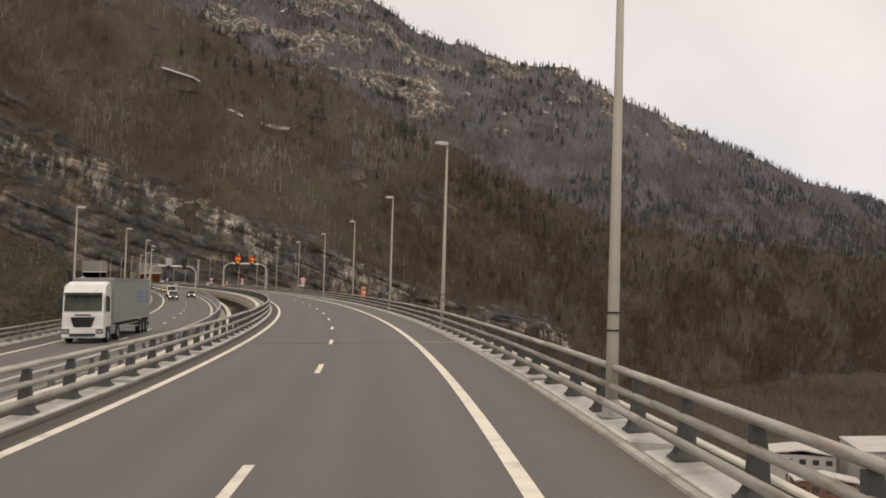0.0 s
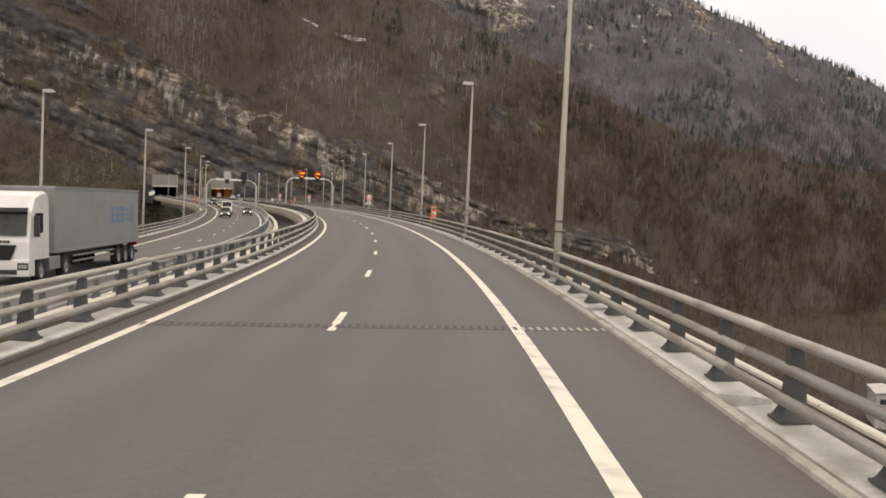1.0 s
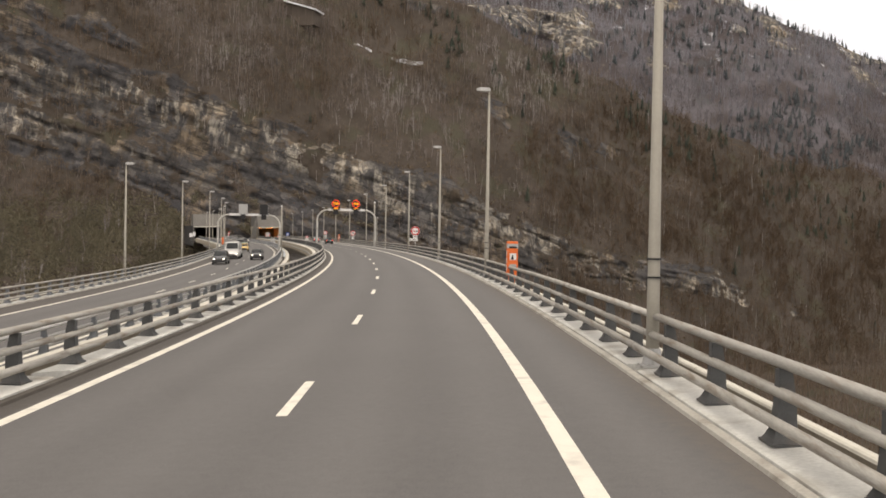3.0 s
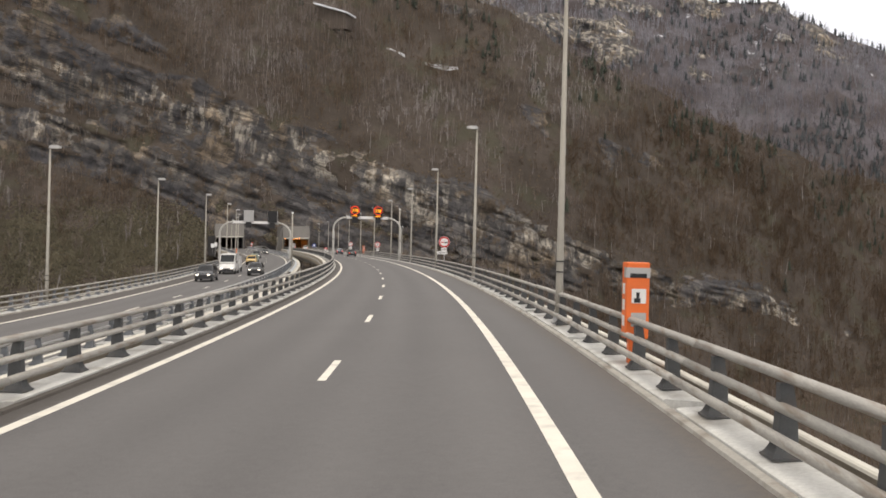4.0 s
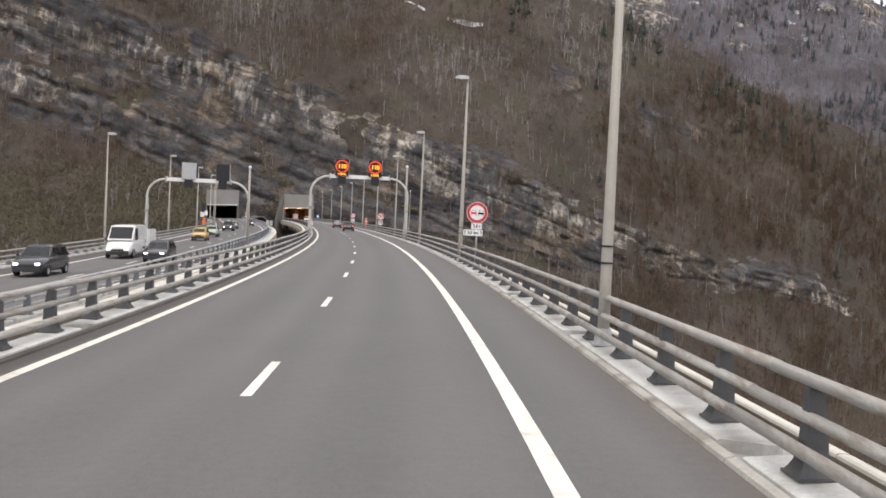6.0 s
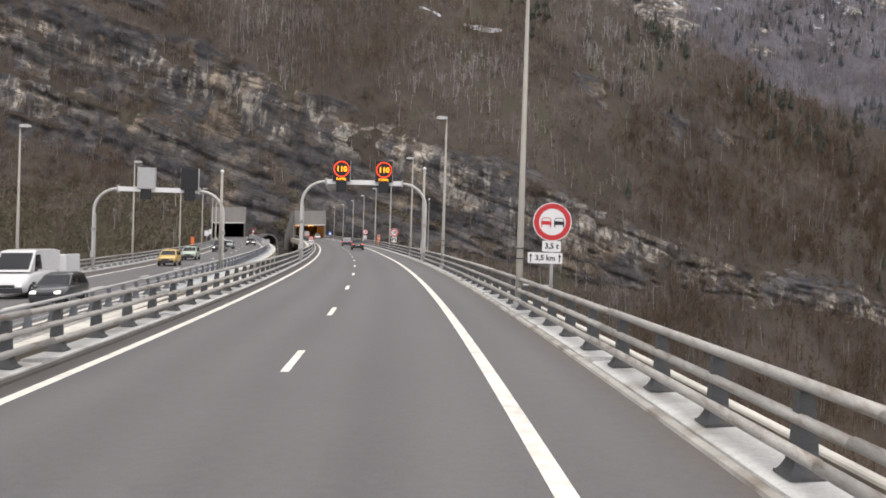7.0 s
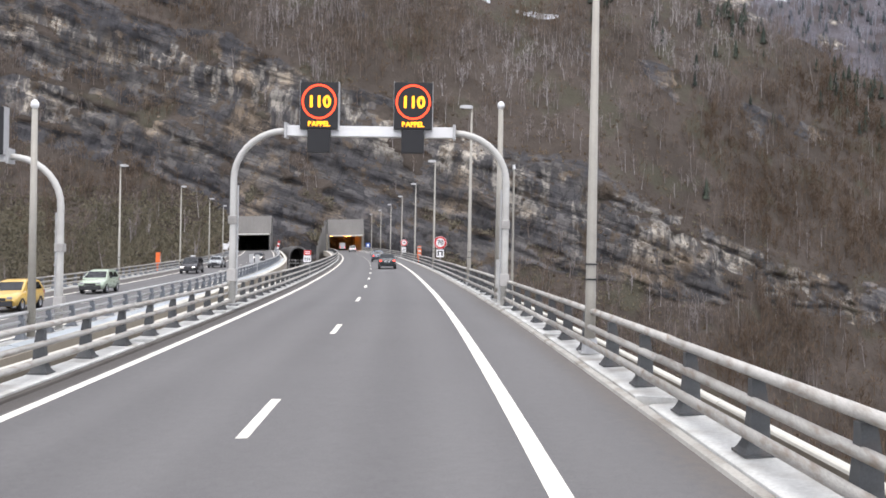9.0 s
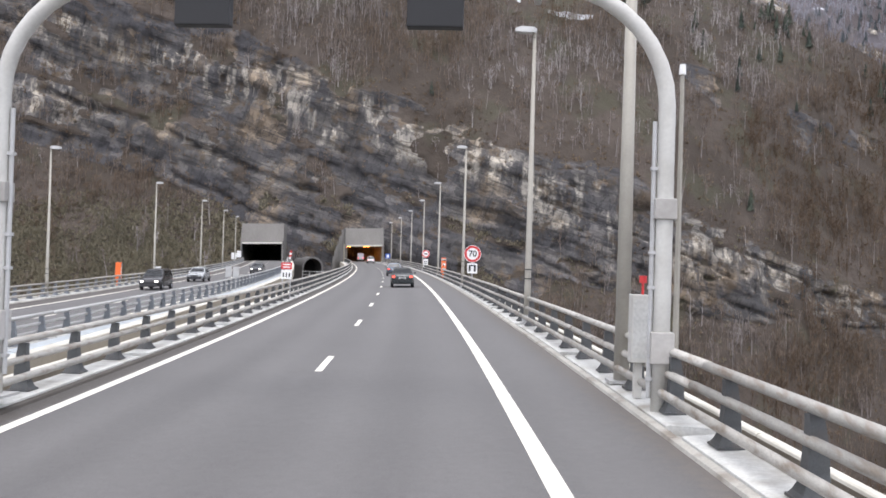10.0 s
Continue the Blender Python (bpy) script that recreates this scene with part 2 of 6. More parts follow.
def asphalt_material():
    m = bpy.data.materials.new("worn_asphalt")
    m.use_nodes = True
    n, l = m.node_tree.nodes, m.node_tree.links
    b = n["Principled BSDF"]
    uv = n.new("ShaderNodeUVMap")
    uv.uv_map = "road"
    tc = n.new("ShaderNodeTexCoord")
    sep = n.new("ShaderNodeSeparateXYZ")
    l.new(uv.outputs["UV"], sep.inputs["Vector"])
    grain = n.new("ShaderNodeTexNoise")
    grain.inputs["Scale"].default_value, grain.inputs["Detail"].default_value = 55, 4
    l.new(tc.outputs["Object"], grain.inputs["Vector"])
    mp = n.new("ShaderNodeMapping")
    mp.inputs["Scale"].default_value = (1.1, 0.045, 1)
    l.new(uv.outputs["UV"], mp.inputs["Vector"])
    streak = n.new("ShaderNodeTexNoise")
    streak.inputs["Scale"].default_value, streak.inputs["Detail"].default_value = 1.0, 5
    l.new(mp.outputs["Vector"], streak.inputs["Vector"])
    blot = n.new("ShaderNodeTexNoise")
    blot.inputs["Scale"].default_value, blot.inputs["Detail"].default_value = 0.35, 5
    l.new(tc.outputs["Object"], blot.inputs["Vector"])

    def math_node(op, a, c):
        q = n.new("ShaderNodeMath")
        q.operation = op
        for i, v in enumerate((a, c)):
            if isinstance(v, (int, float)):
                q.inputs[i].default_value = v
            else:
                l.new(v, q.inputs[i])
        return q.outputs[0]
    # four worn wheel paths, two a lane
    wave = math_node("MULTIPLY", sep.outputs["X"], 2 * math.pi / 1.75)
    path = math_node("MULTIPLY", math_node("COSINE", wave, 0), -0.045)
    medium = n.new("ShaderNodeTexNoise")
    medium.inputs["Scale"].default_value, medium.inputs["Detail"].default_value = 7, 4
    l.new(tc.outputs["Object"], medium.inputs["Vector"])
    v = math_node("ADD", math_node("MULTIPLY", grain.outputs["Fac"], 0.60), math_node("MULTIPLY", streak.outputs["Fac"], 0.34))
    v = math_node("ADD", v, math_node("MULTIPLY", blot.outputs["Fac"], 0.12))
    v = math_node("ADD", v, math_node("MULTIPLY", medium.outputs["Fac"], 0.22))
    v = math_node("ADD", math_node("ADD", v, path), 0.095)
    ramp = n.new("ShaderNodeValToRGB")
    e = ramp.color_ramp.elements
    e[0].position, e[0].color = 0.40, (0.060, 0.058, 0.057, 1)
    e[1].position, e[1].color = 1.05, (0.150, 0.146, 0.142, 1)
    l.new(v, ramp.inputs["Fac"])
    # brown grit lies along the foot of the kerb
    edge = n.new("ShaderNodeMapRange")
    edge.interpolation_type = "SMOOTHSTEP"
    edge.inputs["From Min"].default_value, edge.inputs["From Max"].default_value = 4.65, 5.25
    l.new(math_node("ADD", sep.outputs["X"], math_node("MULTIPLY", math_node("SUBTRACT", medium.outputs["Fac"], 0.5), 0.9)), edge.inputs["Value"])
    grit = n.new("ShaderNodeMix")
    grit.data_type = "RGBA"
    l.new(math_node("MULTIPLY", edge.outputs["Result"], 0.4), grit.inputs["Factor"])
    l.new(ramp.outputs["Color"], grit.inputs["A"])
    grit.inputs["B"].default_value = (0.155, 0.125, 0.095, 1)
    gutter = n.new("ShaderNodeMapRange")
    gutter.interpolation_type = "SMOOTHSTEP"
    gutter.inputs["From Min"].default_value, gutter.inputs["From Max"].default_value = -3.55, -3.80
    l.new(math_node("ADD", sep.outputs["X"], math_node("MULTIPLY", math_node("SUBTRACT", medium.outputs["Fac"], 0.5), 0.4)), gutter.inputs["Value"])
    grime = n.new("ShaderNodeMix")
    grime.data_type = "RGBA"
    l.new(math_node("MULTIPLY", gutter.outputs["Result"], 0.7), grime.inputs["Factor"])
    l.new(grit.outputs["Result"], grime.inputs["A"])
    grime.inputs["B"].default_value = (0.062, 0.052, 0.043, 1)
    l.new(grime.outputs["Result"], b.inputs["Base Color"])
    rr = n.new("ShaderNodeMapRange")
    rr.inputs["To Min"].default_value, rr.inputs["To Max"].default_value = 0.62, 0.85
    l.new(streak.outputs["Fac"], rr.inputs["Value"])
    l.new(rr.outputs["Result"], b.inputs["Roughness"])
    bp = n.new("ShaderNodeBump")
    bp.inputs["Strength"].default_value, bp.inputs["Distance"].default_value = 0.35, 0.01
    l.new(grain.outputs["Fac"], bp.inputs["Height"])
    l.new(bp.outputs["Normal"], b.inputs["Normal"])
    return m


M["asphalt"] = asphalt_material()


def carriageway(name, label, off, drop, left, right, s_end, mirrored):
    """Asphalt between the offsets left and right of a carriageway's own centre line, with UVs in metres across and along it."""
    ss = np.arange(-75, s_end + 0.1, 3.0)
    os_ = np.linspace(left, right, 9)
    bm = sheet([[way_at(s, off(s) + o, drop) for o in os_] for s in ss])
    bm.verts.index_update()
    lay = bm.loops.layers.uv.new("road")
    for f in bm.faces:
        for lp in f.loops:
            i = lp.vert.index
            lp[lay].uv = (os_[i % 9], ss[i // 9])
    bmesh.ops.recalc_face_normals(bm, faces=bm.faces)
    bm.normal_update()
    bm.faces.ensure_lookup_table()
    if bm.faces[0].normal.z < 0:
        bmesh.ops.reverse_faces(bm, faces=bm.faces)
    ob = mesh_object(name, bm, M["asphalt"])
    return tagged(ob, label, "road", kind="structure")


near_off = lambda s: 0.0
LEFT_EDGE, RIGHT_EDGE = -4.05, 5.17
road_near = carriageway("road", "grey worn asphalt carriageway of a motorway viaduct", near_off, 0.0, LEFT_EDGE, RIGHT_EDGE, MOUTH + 60, False)
road_far = carriageway("road", "grey worn asphalt of the opposite carriageway", far_off, FAR_DROP, -RIGHT_EDGE - 0.3, -LEFT_EDGE, FAR_MOUTH + 60, True)

# deck slabs and girders below
deck_profile = [(LEFT_EDGE - 0.85, -0.02), (LEFT_EDGE - 0.85, -0.42), (LEFT_EDGE - 1.8, -0.55), (LEFT_EDGE - 1.8, -0.72), (-2.6, -0.95), (-2.2, -3.4), (3.2, -3.4), (3.6, -0.95), (RIGHT_EDGE + 1.78, -0.72), (RIGHT_EDGE + 1.78, -0.55), (RIGHT_EDGE + 0.85, -0.42), (RIGHT_EDGE + 0.85, -0.02), (RIGHT_EDGE, -0.02), (LEFT_EDGE, -0.02)]
tagged(mesh_object("viaduct_deck", run(deck_profile, -75, MOUTH, 4.0), M["concrete"]), "grey concrete box-girder deck carrying the near carriageway", "bridge deck", kind="structure")
tagged(mesh_object("viaduct_deck", run([(-o, z) for o, z in deck_profile], -75, FAR_MOUTH, 4.0, far_off, FAR_DROP), M["concrete"]), "grey concrete box-girder deck carrying the opposite carriageway", "bridge deck", kind="structure")

# edge lines and dashes, each 3 mm proud of the asphalt
WL, WR = -3.528, 3.451


def line(off, base, w, s0, s1, drop):
    return run([(base - w / 2, 0.004), (base + w / 2, 0.004), (base + w / 2, 0.001), (base - w / 2, 0.001)], s0, s1, 3.0, off, drop)


def edge_line(name, off, base, w, s1, drop, label):
    tagged(mesh_object(name, line(off, base, w, -75, s1, drop), M["line"]), label, "road marking", kind="structure")


edge_line("edge_line", near_off, WR, 0.225, MOUTH + 55, 0, "solid off-white edge line along the hard shoulder")
edge_line("edge_line", near_off, WL, 0.2, MOUTH + 55, 0, "solid off-white edge line beside the central barrier")
edge_line("edge_line", far_off, -WR - 0.1, 0.225, FAR_MOUTH + 55, FAR_DROP, "solid off-white edge line of the opposite carriageway")
edge_line("edge_line", far_off, -WL, 0.2, FAR_MOUTH + 55, FAR_DROP, "solid off-white edge line of the opposite carriageway")
PHASE = 28.3


def slip(s):
    """Some dashes were repainted off the regular step."""
    return float(np.interp(s, (15.3, 28.3, 90, 119, 145, 171, 184, 197, 210, 223, 236, 249, 262, 275), (-3.4, 0.1, 0.1, 0.6, 0.2, -0.3, -1.98, -2.14, -1.31, -0.47, 1.33, 1.29, 0.45, 0)))


lane_dashes = thing("lane_dashes", "broken white lane line of short worn dashes on asphalt", "road marking", kind="structure")
for off, drop, s1 in ((near_off, 0.0, MOUTH + 50), (far_off, FAR_DROP, FAR_MOUTH + 50)):
    s = PHASE - 13 * 7
    while s < s1:
        at = s + (slip(s) if drop == 0 else 0.0)
        part("dash", line(off, 0.02, 0.15, at - 1.5, at + 1.5, drop), M["line"], lane_dashes)
        s += 13.0

# ---- the mountain ----
def lattice(ix, iy, seed):
    h = (ix.astype(np.int64) * 374761393 + iy.astype(np.int64) * 668265263 + seed * 1274126177) & 0x7FFFFFFF
    h = ((h ^ (h >> 13)) * 1274126177) & 0x7FFFFFFF
    return ((h ^ (h >> 16)) & 0xFFFF) / 65535.0


def value_noise(x, y, seed=0):
    ix, iy = np.floor(x), np.floor(y)
    fx, fy = x - ix, y - iy
    fx, fy = fx * fx * (3 - 2 * fx), fy * fy * (3 - 2 * fy)
    a, b = lattice(ix, iy, seed), lattice(ix + 1, iy, seed)
    c, d = lattice(ix, iy + 1, seed), lattice(ix + 1, iy + 1, seed)
    return (a * (1 - fx) + b * fx) * (1 - fy) + (c * (1 - fx) + d * fx) * fy


def fbm(x, y, octaves=4, seed=0, gain=0.5):
    t, amp, tot = 0.0, 1.0, 0.0
    for k in range(octaves):
        t = t + amp * value_noise(x * 2 ** k + 17.3 * k, y * 2 ** k - 9.1 * k, seed + k)
        tot += amp
        amp *= gain
    return t / tot


# foot of the rock face in plan, u metres along it from above the tunnels
FOOT = np.array([(-1100, 150), (-640, 300), (-420, 395), (-300, 450), (-214, 486), (-125, 500), (-42, 526), (56, 601), (160, 715), (300, 840), (480, 940), (720, 1010), (1100, 1060)], float)
_fu = np.concatenate([[0], np.cumsum(np.hypot(*np.diff(FOOT, axis=0).T))])
_fu -= _fu[5]


def smooth_foot(u):
    k = np.linspace(-30, 30, 13)
    x = np.mean([np.interp(u + d, _fu, FOOT[:, 0]) for d in k], axis=0)
    y = np.mean([np.interp(u + d, _fu, FOOT[:, 1]) for d in k], axis=0)
    return x, y


INTO = np.array((-0.22, 0.975))  # the way into the mountain


def dip(u):
    """How far the beds sink towards the right."""
    return np.where(u < 150, 0.33 * u, 49.5 + 0.16 * (u - 150))


def crest(u):
    return np.interp(u, (-900, -300, -150, -60, 30, 120, 220, 330, 480, 700, 1000), (420, 330, 250, 200, 163, 122, 86, 64, 52, 46, 42))


def hardness(u, w):
    """1 in the beds of bare rock, 0 in the soil between; w is the height across the beds."""
    wob = (fbm(u / 34, w / 26, 4, 5) - 0.5) * 13
    q = w + wob
    high = np.interp(u, (-330, -190, -140, -90, -50, 60, 120, 190, 250, 330), (112, 104, 94, 76, 62, 54, 52, 55, 55, 40))
    low = np.interp(u, (-330, -150, -62, -40, 25, 50, 100, 180, 250, 330), (2, -4, -4, -16, -16, 12, 20, 34, 38, 36))
    face = np.clip((q - low) / 2.0, 0, 1) * np.clip((high - q) / 6.5, 0, 1)
    # brown ledges along the dip, broken and of uneven width
    for at, wide, share in ((21.0, 2.6, 0.37), (40.5, 1.2, 0.52), (5.0, 1.1, 0.52), (62.0, 3.0, 0.42), (76.0, 4.0, 0.40), (49.0, 0.9, 0.55)):
        there = np.clip((fbm(u / 26, u * 0 + at, 3, 8) - share) / 0.08, 0, 1)
        ww = wide * (0.4 + 1.3 * value_noise(u / 15, u * 0 + at, 9))
        face = face * (1 - there * np.clip((ww - np.abs(q - at)) / 1.0, 0, 1))
    # patches of soil and brush let into the face
    face = face * np.clip((fbm(u / 11, w / 5.5, 4, 77) - np.where(u > 35, 0.26, 0.315)) / 0.05, 0.0, 1)
    face = face * np.where(u > 120, np.clip((fbm(u / 16, w / 10, 4, 78) - 0.32) / 0.07, 0, 1), 1.0)
    crags = np.zeros_like(u)
    for a, b, lo, hi, least in ((94, 114, 60, 215, 0.56), (84, 92, -60, 60, 0.60), (116, 122, -300, 0, 0.56), (150, 160, -300, 120, 0.58)):
        c = np.clip((q - a) / 2.0, 0, 1) * np.clip((b - q) / 2.5, 0, 1) * np.clip((u - lo) / 25, 0, 1) * np.clip((hi - u) / 25, 0, 1)
        crags = np.maximum(crags, c * np.clip((fbm(u / 15, w / 9, 4, 38) - least) / 0.08, 0, 1) * 0.72)
    return np.maximum(face, crags)


def stepped(along, across, length, thick, seed):
    """Offsets that jump from bed to bed (or block to block) and drift slowly along it."""
    k = np.floor(across / thick)
    f = along / length + lattice(k, k * 0, seed + 5) * 37.0
    i = np.floor(f)
    t = np.clip((f - i - 0.35) / 0.3, 0, 1)
    return lattice(i, k, seed) * (1 - t) + lattice(i + 1, k, seed) * t - 0.5


def mountain_grid():
    us = np.concatenate([np.arange(-900, -330, 8.0), np.arange(-330, -170, 2.2), np.arange(-170, 190, 1.05), np.arange(190, 300, 2.2), np.arange(300, 1000, 6.0)])
    nv = 280
    U = np.repeat(us[:, None], nv, 1)
    base = -75.0
    top = crest(us) + (fbm(us / 40, us * 0, 3, 51) - 0.5) * 14
    f = np.linspace(0, 1, nv)
    f = 0.42 * f + 0.58 * f ** 1.9
    Z = base + (top[:, None] - base) * f[None, :]
    W = Z + dip(U)
    H = hardness(U, W)
    soft = np.interp(Z, (-75, -20, 40, 120, 300), (0.95, 0.75, 0.80, 0.95, 1.0)) + (fbm(U / 50, Z / 40, 3, 3) - 0.5) * 0.5
    hard = 0.16 + 0.30 * (fbm(U / 14, W / 2.2, 3, 12) - 0.4)
    # the slope as a whole follows the rock smoothed along the face
    pad = np.pad(H, ((14, 14), (0, 0)), mode="edge")
    total = np.concatenate([np.zeros((1, nv)), np.cumsum(pad, axis=0)])
    broad = (total[29:] - total[:-29]) / 29
    broad = 0.65 * broad + 0.35 * H * broad
    run_in = soft * (1 - broad) + hard * broad
    D = np.cumsum(run_in * np.gradient(Z, axis=1), axis=1)
    k0 = np.argmin(np.abs(Z - 0.0), axis=1)
    D = D - D[np.arange(len(us)), k0][:, None]
    # relief: buttresses and ribs, proud beds, blocky joints, thin beds weathered back into long dark overhangs
    rib = (fbm(U / 38, Z / 70, 4, 21) - 0.5) * 14 + (fbm(U / 9, Z / 16, 3, 31) - 0.5) * 4.0
    wq = W + (fbm(U / 45, U * 0 + 2.0, 4, 65) - 0.5) * 9
    beds = stepped(U, wq, 60, 4.3, 41) * 1.9 + stepped(U, wq + 1.3, 30, 1.7, 43) * 0.6
    joint = stepped(W, U + (fbm(U / 20, W / 9, 3, 45) - 0.5) * 9, 16, 5.2, 61) * 1.9 + (fbm(U / 6.5, Z / 34, 2, 44) - 0.5) * 3.6
    notch = np.zeros_like(U)
    for at, depth, half, share in ((15.0, 3.6, 0.8, 0.40), (2.0, 3.0, 0.7, 0.47), (27.0, 2.6, 0.7, 0.46), (35.0, 2.4, 0.6, 0.50), (45.0, 3.0, 0.7, 0.46), (53.5, 2.6, 0.7, 0.44), (67.0, 2.8, 0.7, 0.46)):
        notch = notch + 0.65 * depth * np.clip(1.4 - np.abs(wq - at) / half, 0, 1) * np.clip((fbm(U / 30, W * 0 + at, 2, 66) - share) / 0.10, 0, 1)
    D = D - rib * (0.55 + 0.45 * H) - (beds + joint - notch) * H * np.sqrt(broad) - (fbm(U / 6, Z / 6, 2, 71) - 0.5) * 1.2
    X, Y = smooth_foot(us)
    sideways = (fbm(U / 12, Z / 9, 3, 91) - 0.5) * 2.0 * H
    PX, PY = X[:, None] + INTO[0] * D + sideways, Y[:, None] + INTO[1] * D
    return us, U, Z, W, H, PX, PY


GU, GUU, GZ, GW, GH, GX, GY = mountain_grid()


def strata_tone(u, w):
    """How pale the rock is, bed by bed: a pale washed belt in the middle, dark wet beds low down."""
    zone = np.interp(w + (fbm(u / 30, w / 20, 3, 81) - 0.5) * 14, (-12, 2, 14, 24, 32, 46, 54, 70, 90), (0.10, 0.15, 0.40, 0.20, 0.70, 0.70, 0.20, 0.24, 0.30))
    zone = zone + 0.25 * np.clip((-105 - u) / 25, 0, 1) * np.clip((34 - w) / 8, 0, 1) - 0.06 * np.clip((u - 40) / 40, 0, 1)
    zone = zone - 0.20 * np.clip((-22 - u) / 25, 0, 1) * np.clip((w - 24) / 8, 0, 1)
    return np.clip(zone + (fbm(u / 26, w / 10, 4, 83) - 0.5) * 1.0, 0, 1)


def grid_mesh(name, X, Y, Z, mat, extra=None, tone=None):
    n, k = X.shape
    me = bpy.data.meshes.new(name)
    co = np.stack([X, Y, Z], -1).reshape(-1, 3)
    i = (np.arange(n - 1)[:, None] * k + np.arange(k - 1)[None, :]).ravel()
    quads = np.stack([i, i + k, i + k + 1, i + 1], -1)
    me.from_pydata(co.tolist(), [], quads.tolist())
    me.materials.append(mat)
    if extra is not None:
        at = me.attributes.new("rock", "FLOAT", "POINT")
        at.data.foreach_set("value", extra.astype(np.float32).ravel())
    if tone is not None:
        at = me.attributes.new("pale", "FLOAT", "POINT")
        at.data.foreach_set("value", tone.astype(np.float32).ravel())
    me.polygons.foreach_set("use_smooth", np.ones(len(quads), bool))
    return new(name, me)


def mountain_material(name, soil_a, soil_b, moss, snow=False):
    """Bedded limestone where the rock shows; leaf litter, dead grass and moss between, and old snow lying in patches high up."""
    m = bpy.data.materials.new(name)
    m.use_nodes = True
    n, l = m.node_tree.nodes, m.node_tree.links
    b = n["Principled BSDF"]
    b.inputs["Roughness"].default_value = 0.9
    b.inputs["Specular IOR Level"].default_value = 0.2
    tc = n.new("ShaderNodeTexCoord")

    def noise_node(scale, detail, mapping=None, rough=0.55):
        t = n.new("ShaderNodeTexNoise")
        t.inputs["Scale"].default_value, t.inputs["Detail"].default_value, t.inputs["Roughness"].default_value = scale, detail, rough
        if mapping:
            turn, mp = n.new("ShaderNodeMapping"), n.new("ShaderNodeMapping")
            turn.inputs["Rotation"].default_value, mp.inputs["Scale"].default_value = mapping
            l.new(tc.outputs["Object"], turn.inputs["Vector"])
            l.new(turn.outputs["Vector"], mp.inputs["Vector"])
            l.new(mp.outputs["Vector"], t.inputs["Vector"])
        else:
            l.new(tc.outputs["Object"], t.inputs["Vector"])
        return t.outputs["Fac"]

    def ramp(fac, stops):
        r = n.new("ShaderNodeValToRGB")
        e = r.color_ramp.elements
        while len(e) < len(stops):
            e.new(0.5)
        for q, (p, c) in zip(e, stops):
            q.position, q.color = p, (*c, 1)
        l.new(fac, r.inputs["Fac"])
        return r.outputs["Color"]

    def mix(f, a, c, mode="MIX"):
        x = n.new("ShaderNodeMix")
        x.data_type, x.blend_type = "RGBA", mode
        for key, v in (("Factor", f), ("A", a), ("B", c)):
            if isinstance(v, (int, float)):
                x.inputs[key].default_value = v
            elif isinstance(v, tuple):
                x.inputs[key].default_value = (*v, 1)
            else:
                l.new(v, x.inputs[key])
        return x.outputs["Result"]

    def band(fac, lo, hi):
        q = n.new("ShaderNodeMapRange")
        q.interpolation_type = "SMOOTHSTEP"
        q.inputs["From Min"].default_value, q.inputs["From Max"].default_value = lo, hi
        l.new(fac, q.inputs["Value"])
        return q.outputs["Result"]
    def weak(fac, amount):
        q = n.new("ShaderNodeMath")
        q.operation = "MULTIPLY"
        l.new(fac, q.inputs[0])
        q.inputs[1].default_value = amount
        return q.outputs[0]
    # rock: grey limestone with thin dark beds along the dip, dark water streaks, pale washed columns and ochre patches
    DIP = (0, -0.318, 0)

    def seam(fac, half):
        q = n.new("ShaderNodeMath")
        q.operation = "SUBTRACT"
        l.new(fac, q.inputs[0])
        q.inputs[1].default_value = 0.5
        r = n.new("ShaderNodeMath")
        r.operation = "ABSOLUTE"
        l.new(q.outputs[0], r.inputs[0])
        return band(r.outputs[0], half, 0.0)
    beds = noise_node(1.0, 5, (DIP, (0.04, 0.04, 0.22)), 0.6)
    streak = noise_node(1.0, 4, ((0, 0, 0), (0.42, 0.42, 0.045)))
    rock = ramp(beds, [(0.30, (0.068, 0.066, 0.067)), (0.47, (0.092, 0.088, 0.086)), (0.66, (0.132, 0.124, 0.114))])
    rock = mix(weak(band(noise_node(0.02, 4), 0.46, 0.60), 0.6), rock, (0.115, 0.112, 0.115))
    wash = noise_node(1.0, 5, ((0, 0, 0), (0.20, 0.20, 0.034)), 0.6)
    pale = n.new("ShaderNodeAttribute")
    pale.attribute_name = "pale"

    def times(a, c):
        q = n.new("ShaderNodeMath")
        q.operation = "MULTIPLY"
        l.new(a, q.inputs[0])
        l.new(c, q.inputs[1])
        return q.outputs[0]
    rock = mix(weak(band(pale.outputs["Fac"], 0.42, 0.10), 0.75), rock, (0.085, 0.084, 0.090))
    rock = mix(weak(times(band(wash, 0.48, 0.58), band(pale.outputs["Fac"], 0.40, 0.78)), 0.95), rock, (0.42, 0.39, 0.335))
    rock = mix(weak(band(noise_node(0.05, 5), 0.51, 0.64), 0.60), rock, (0.235, 0.182, 0.124))
    rock = mix(weak(band(streak, 0.53, 0.64), 0.7), rock, (0.075, 0.074, 0.08))
    rock = mix(weak(seam(noise_node(1.0, 3, (DIP, (0.025, 0.025, 0.30)), 0.5), 0.030), 0.65), rock, (0.035, 0.034, 0.035))
    rock = mix(weak(seam(noise_node(1.0, 3, (DIP, (0.06, 0.06, 0.85)), 0.5), 0.04), 0.35), rock, (0.05, 0.048, 0.048))
    rock = mix(weak(seam(noise_node(1.0, 3, (DIP, (0.40, 0.40, 0.05)), 0.5), 0.03), 0.7), rock, (0.045, 0.044, 0.045))
    rock = mix(weak(band(noise_node(0.16, 6, None, 0.7), 0.53, 0.64), 0.8), rock, (0.100, 0.077, 0.054))
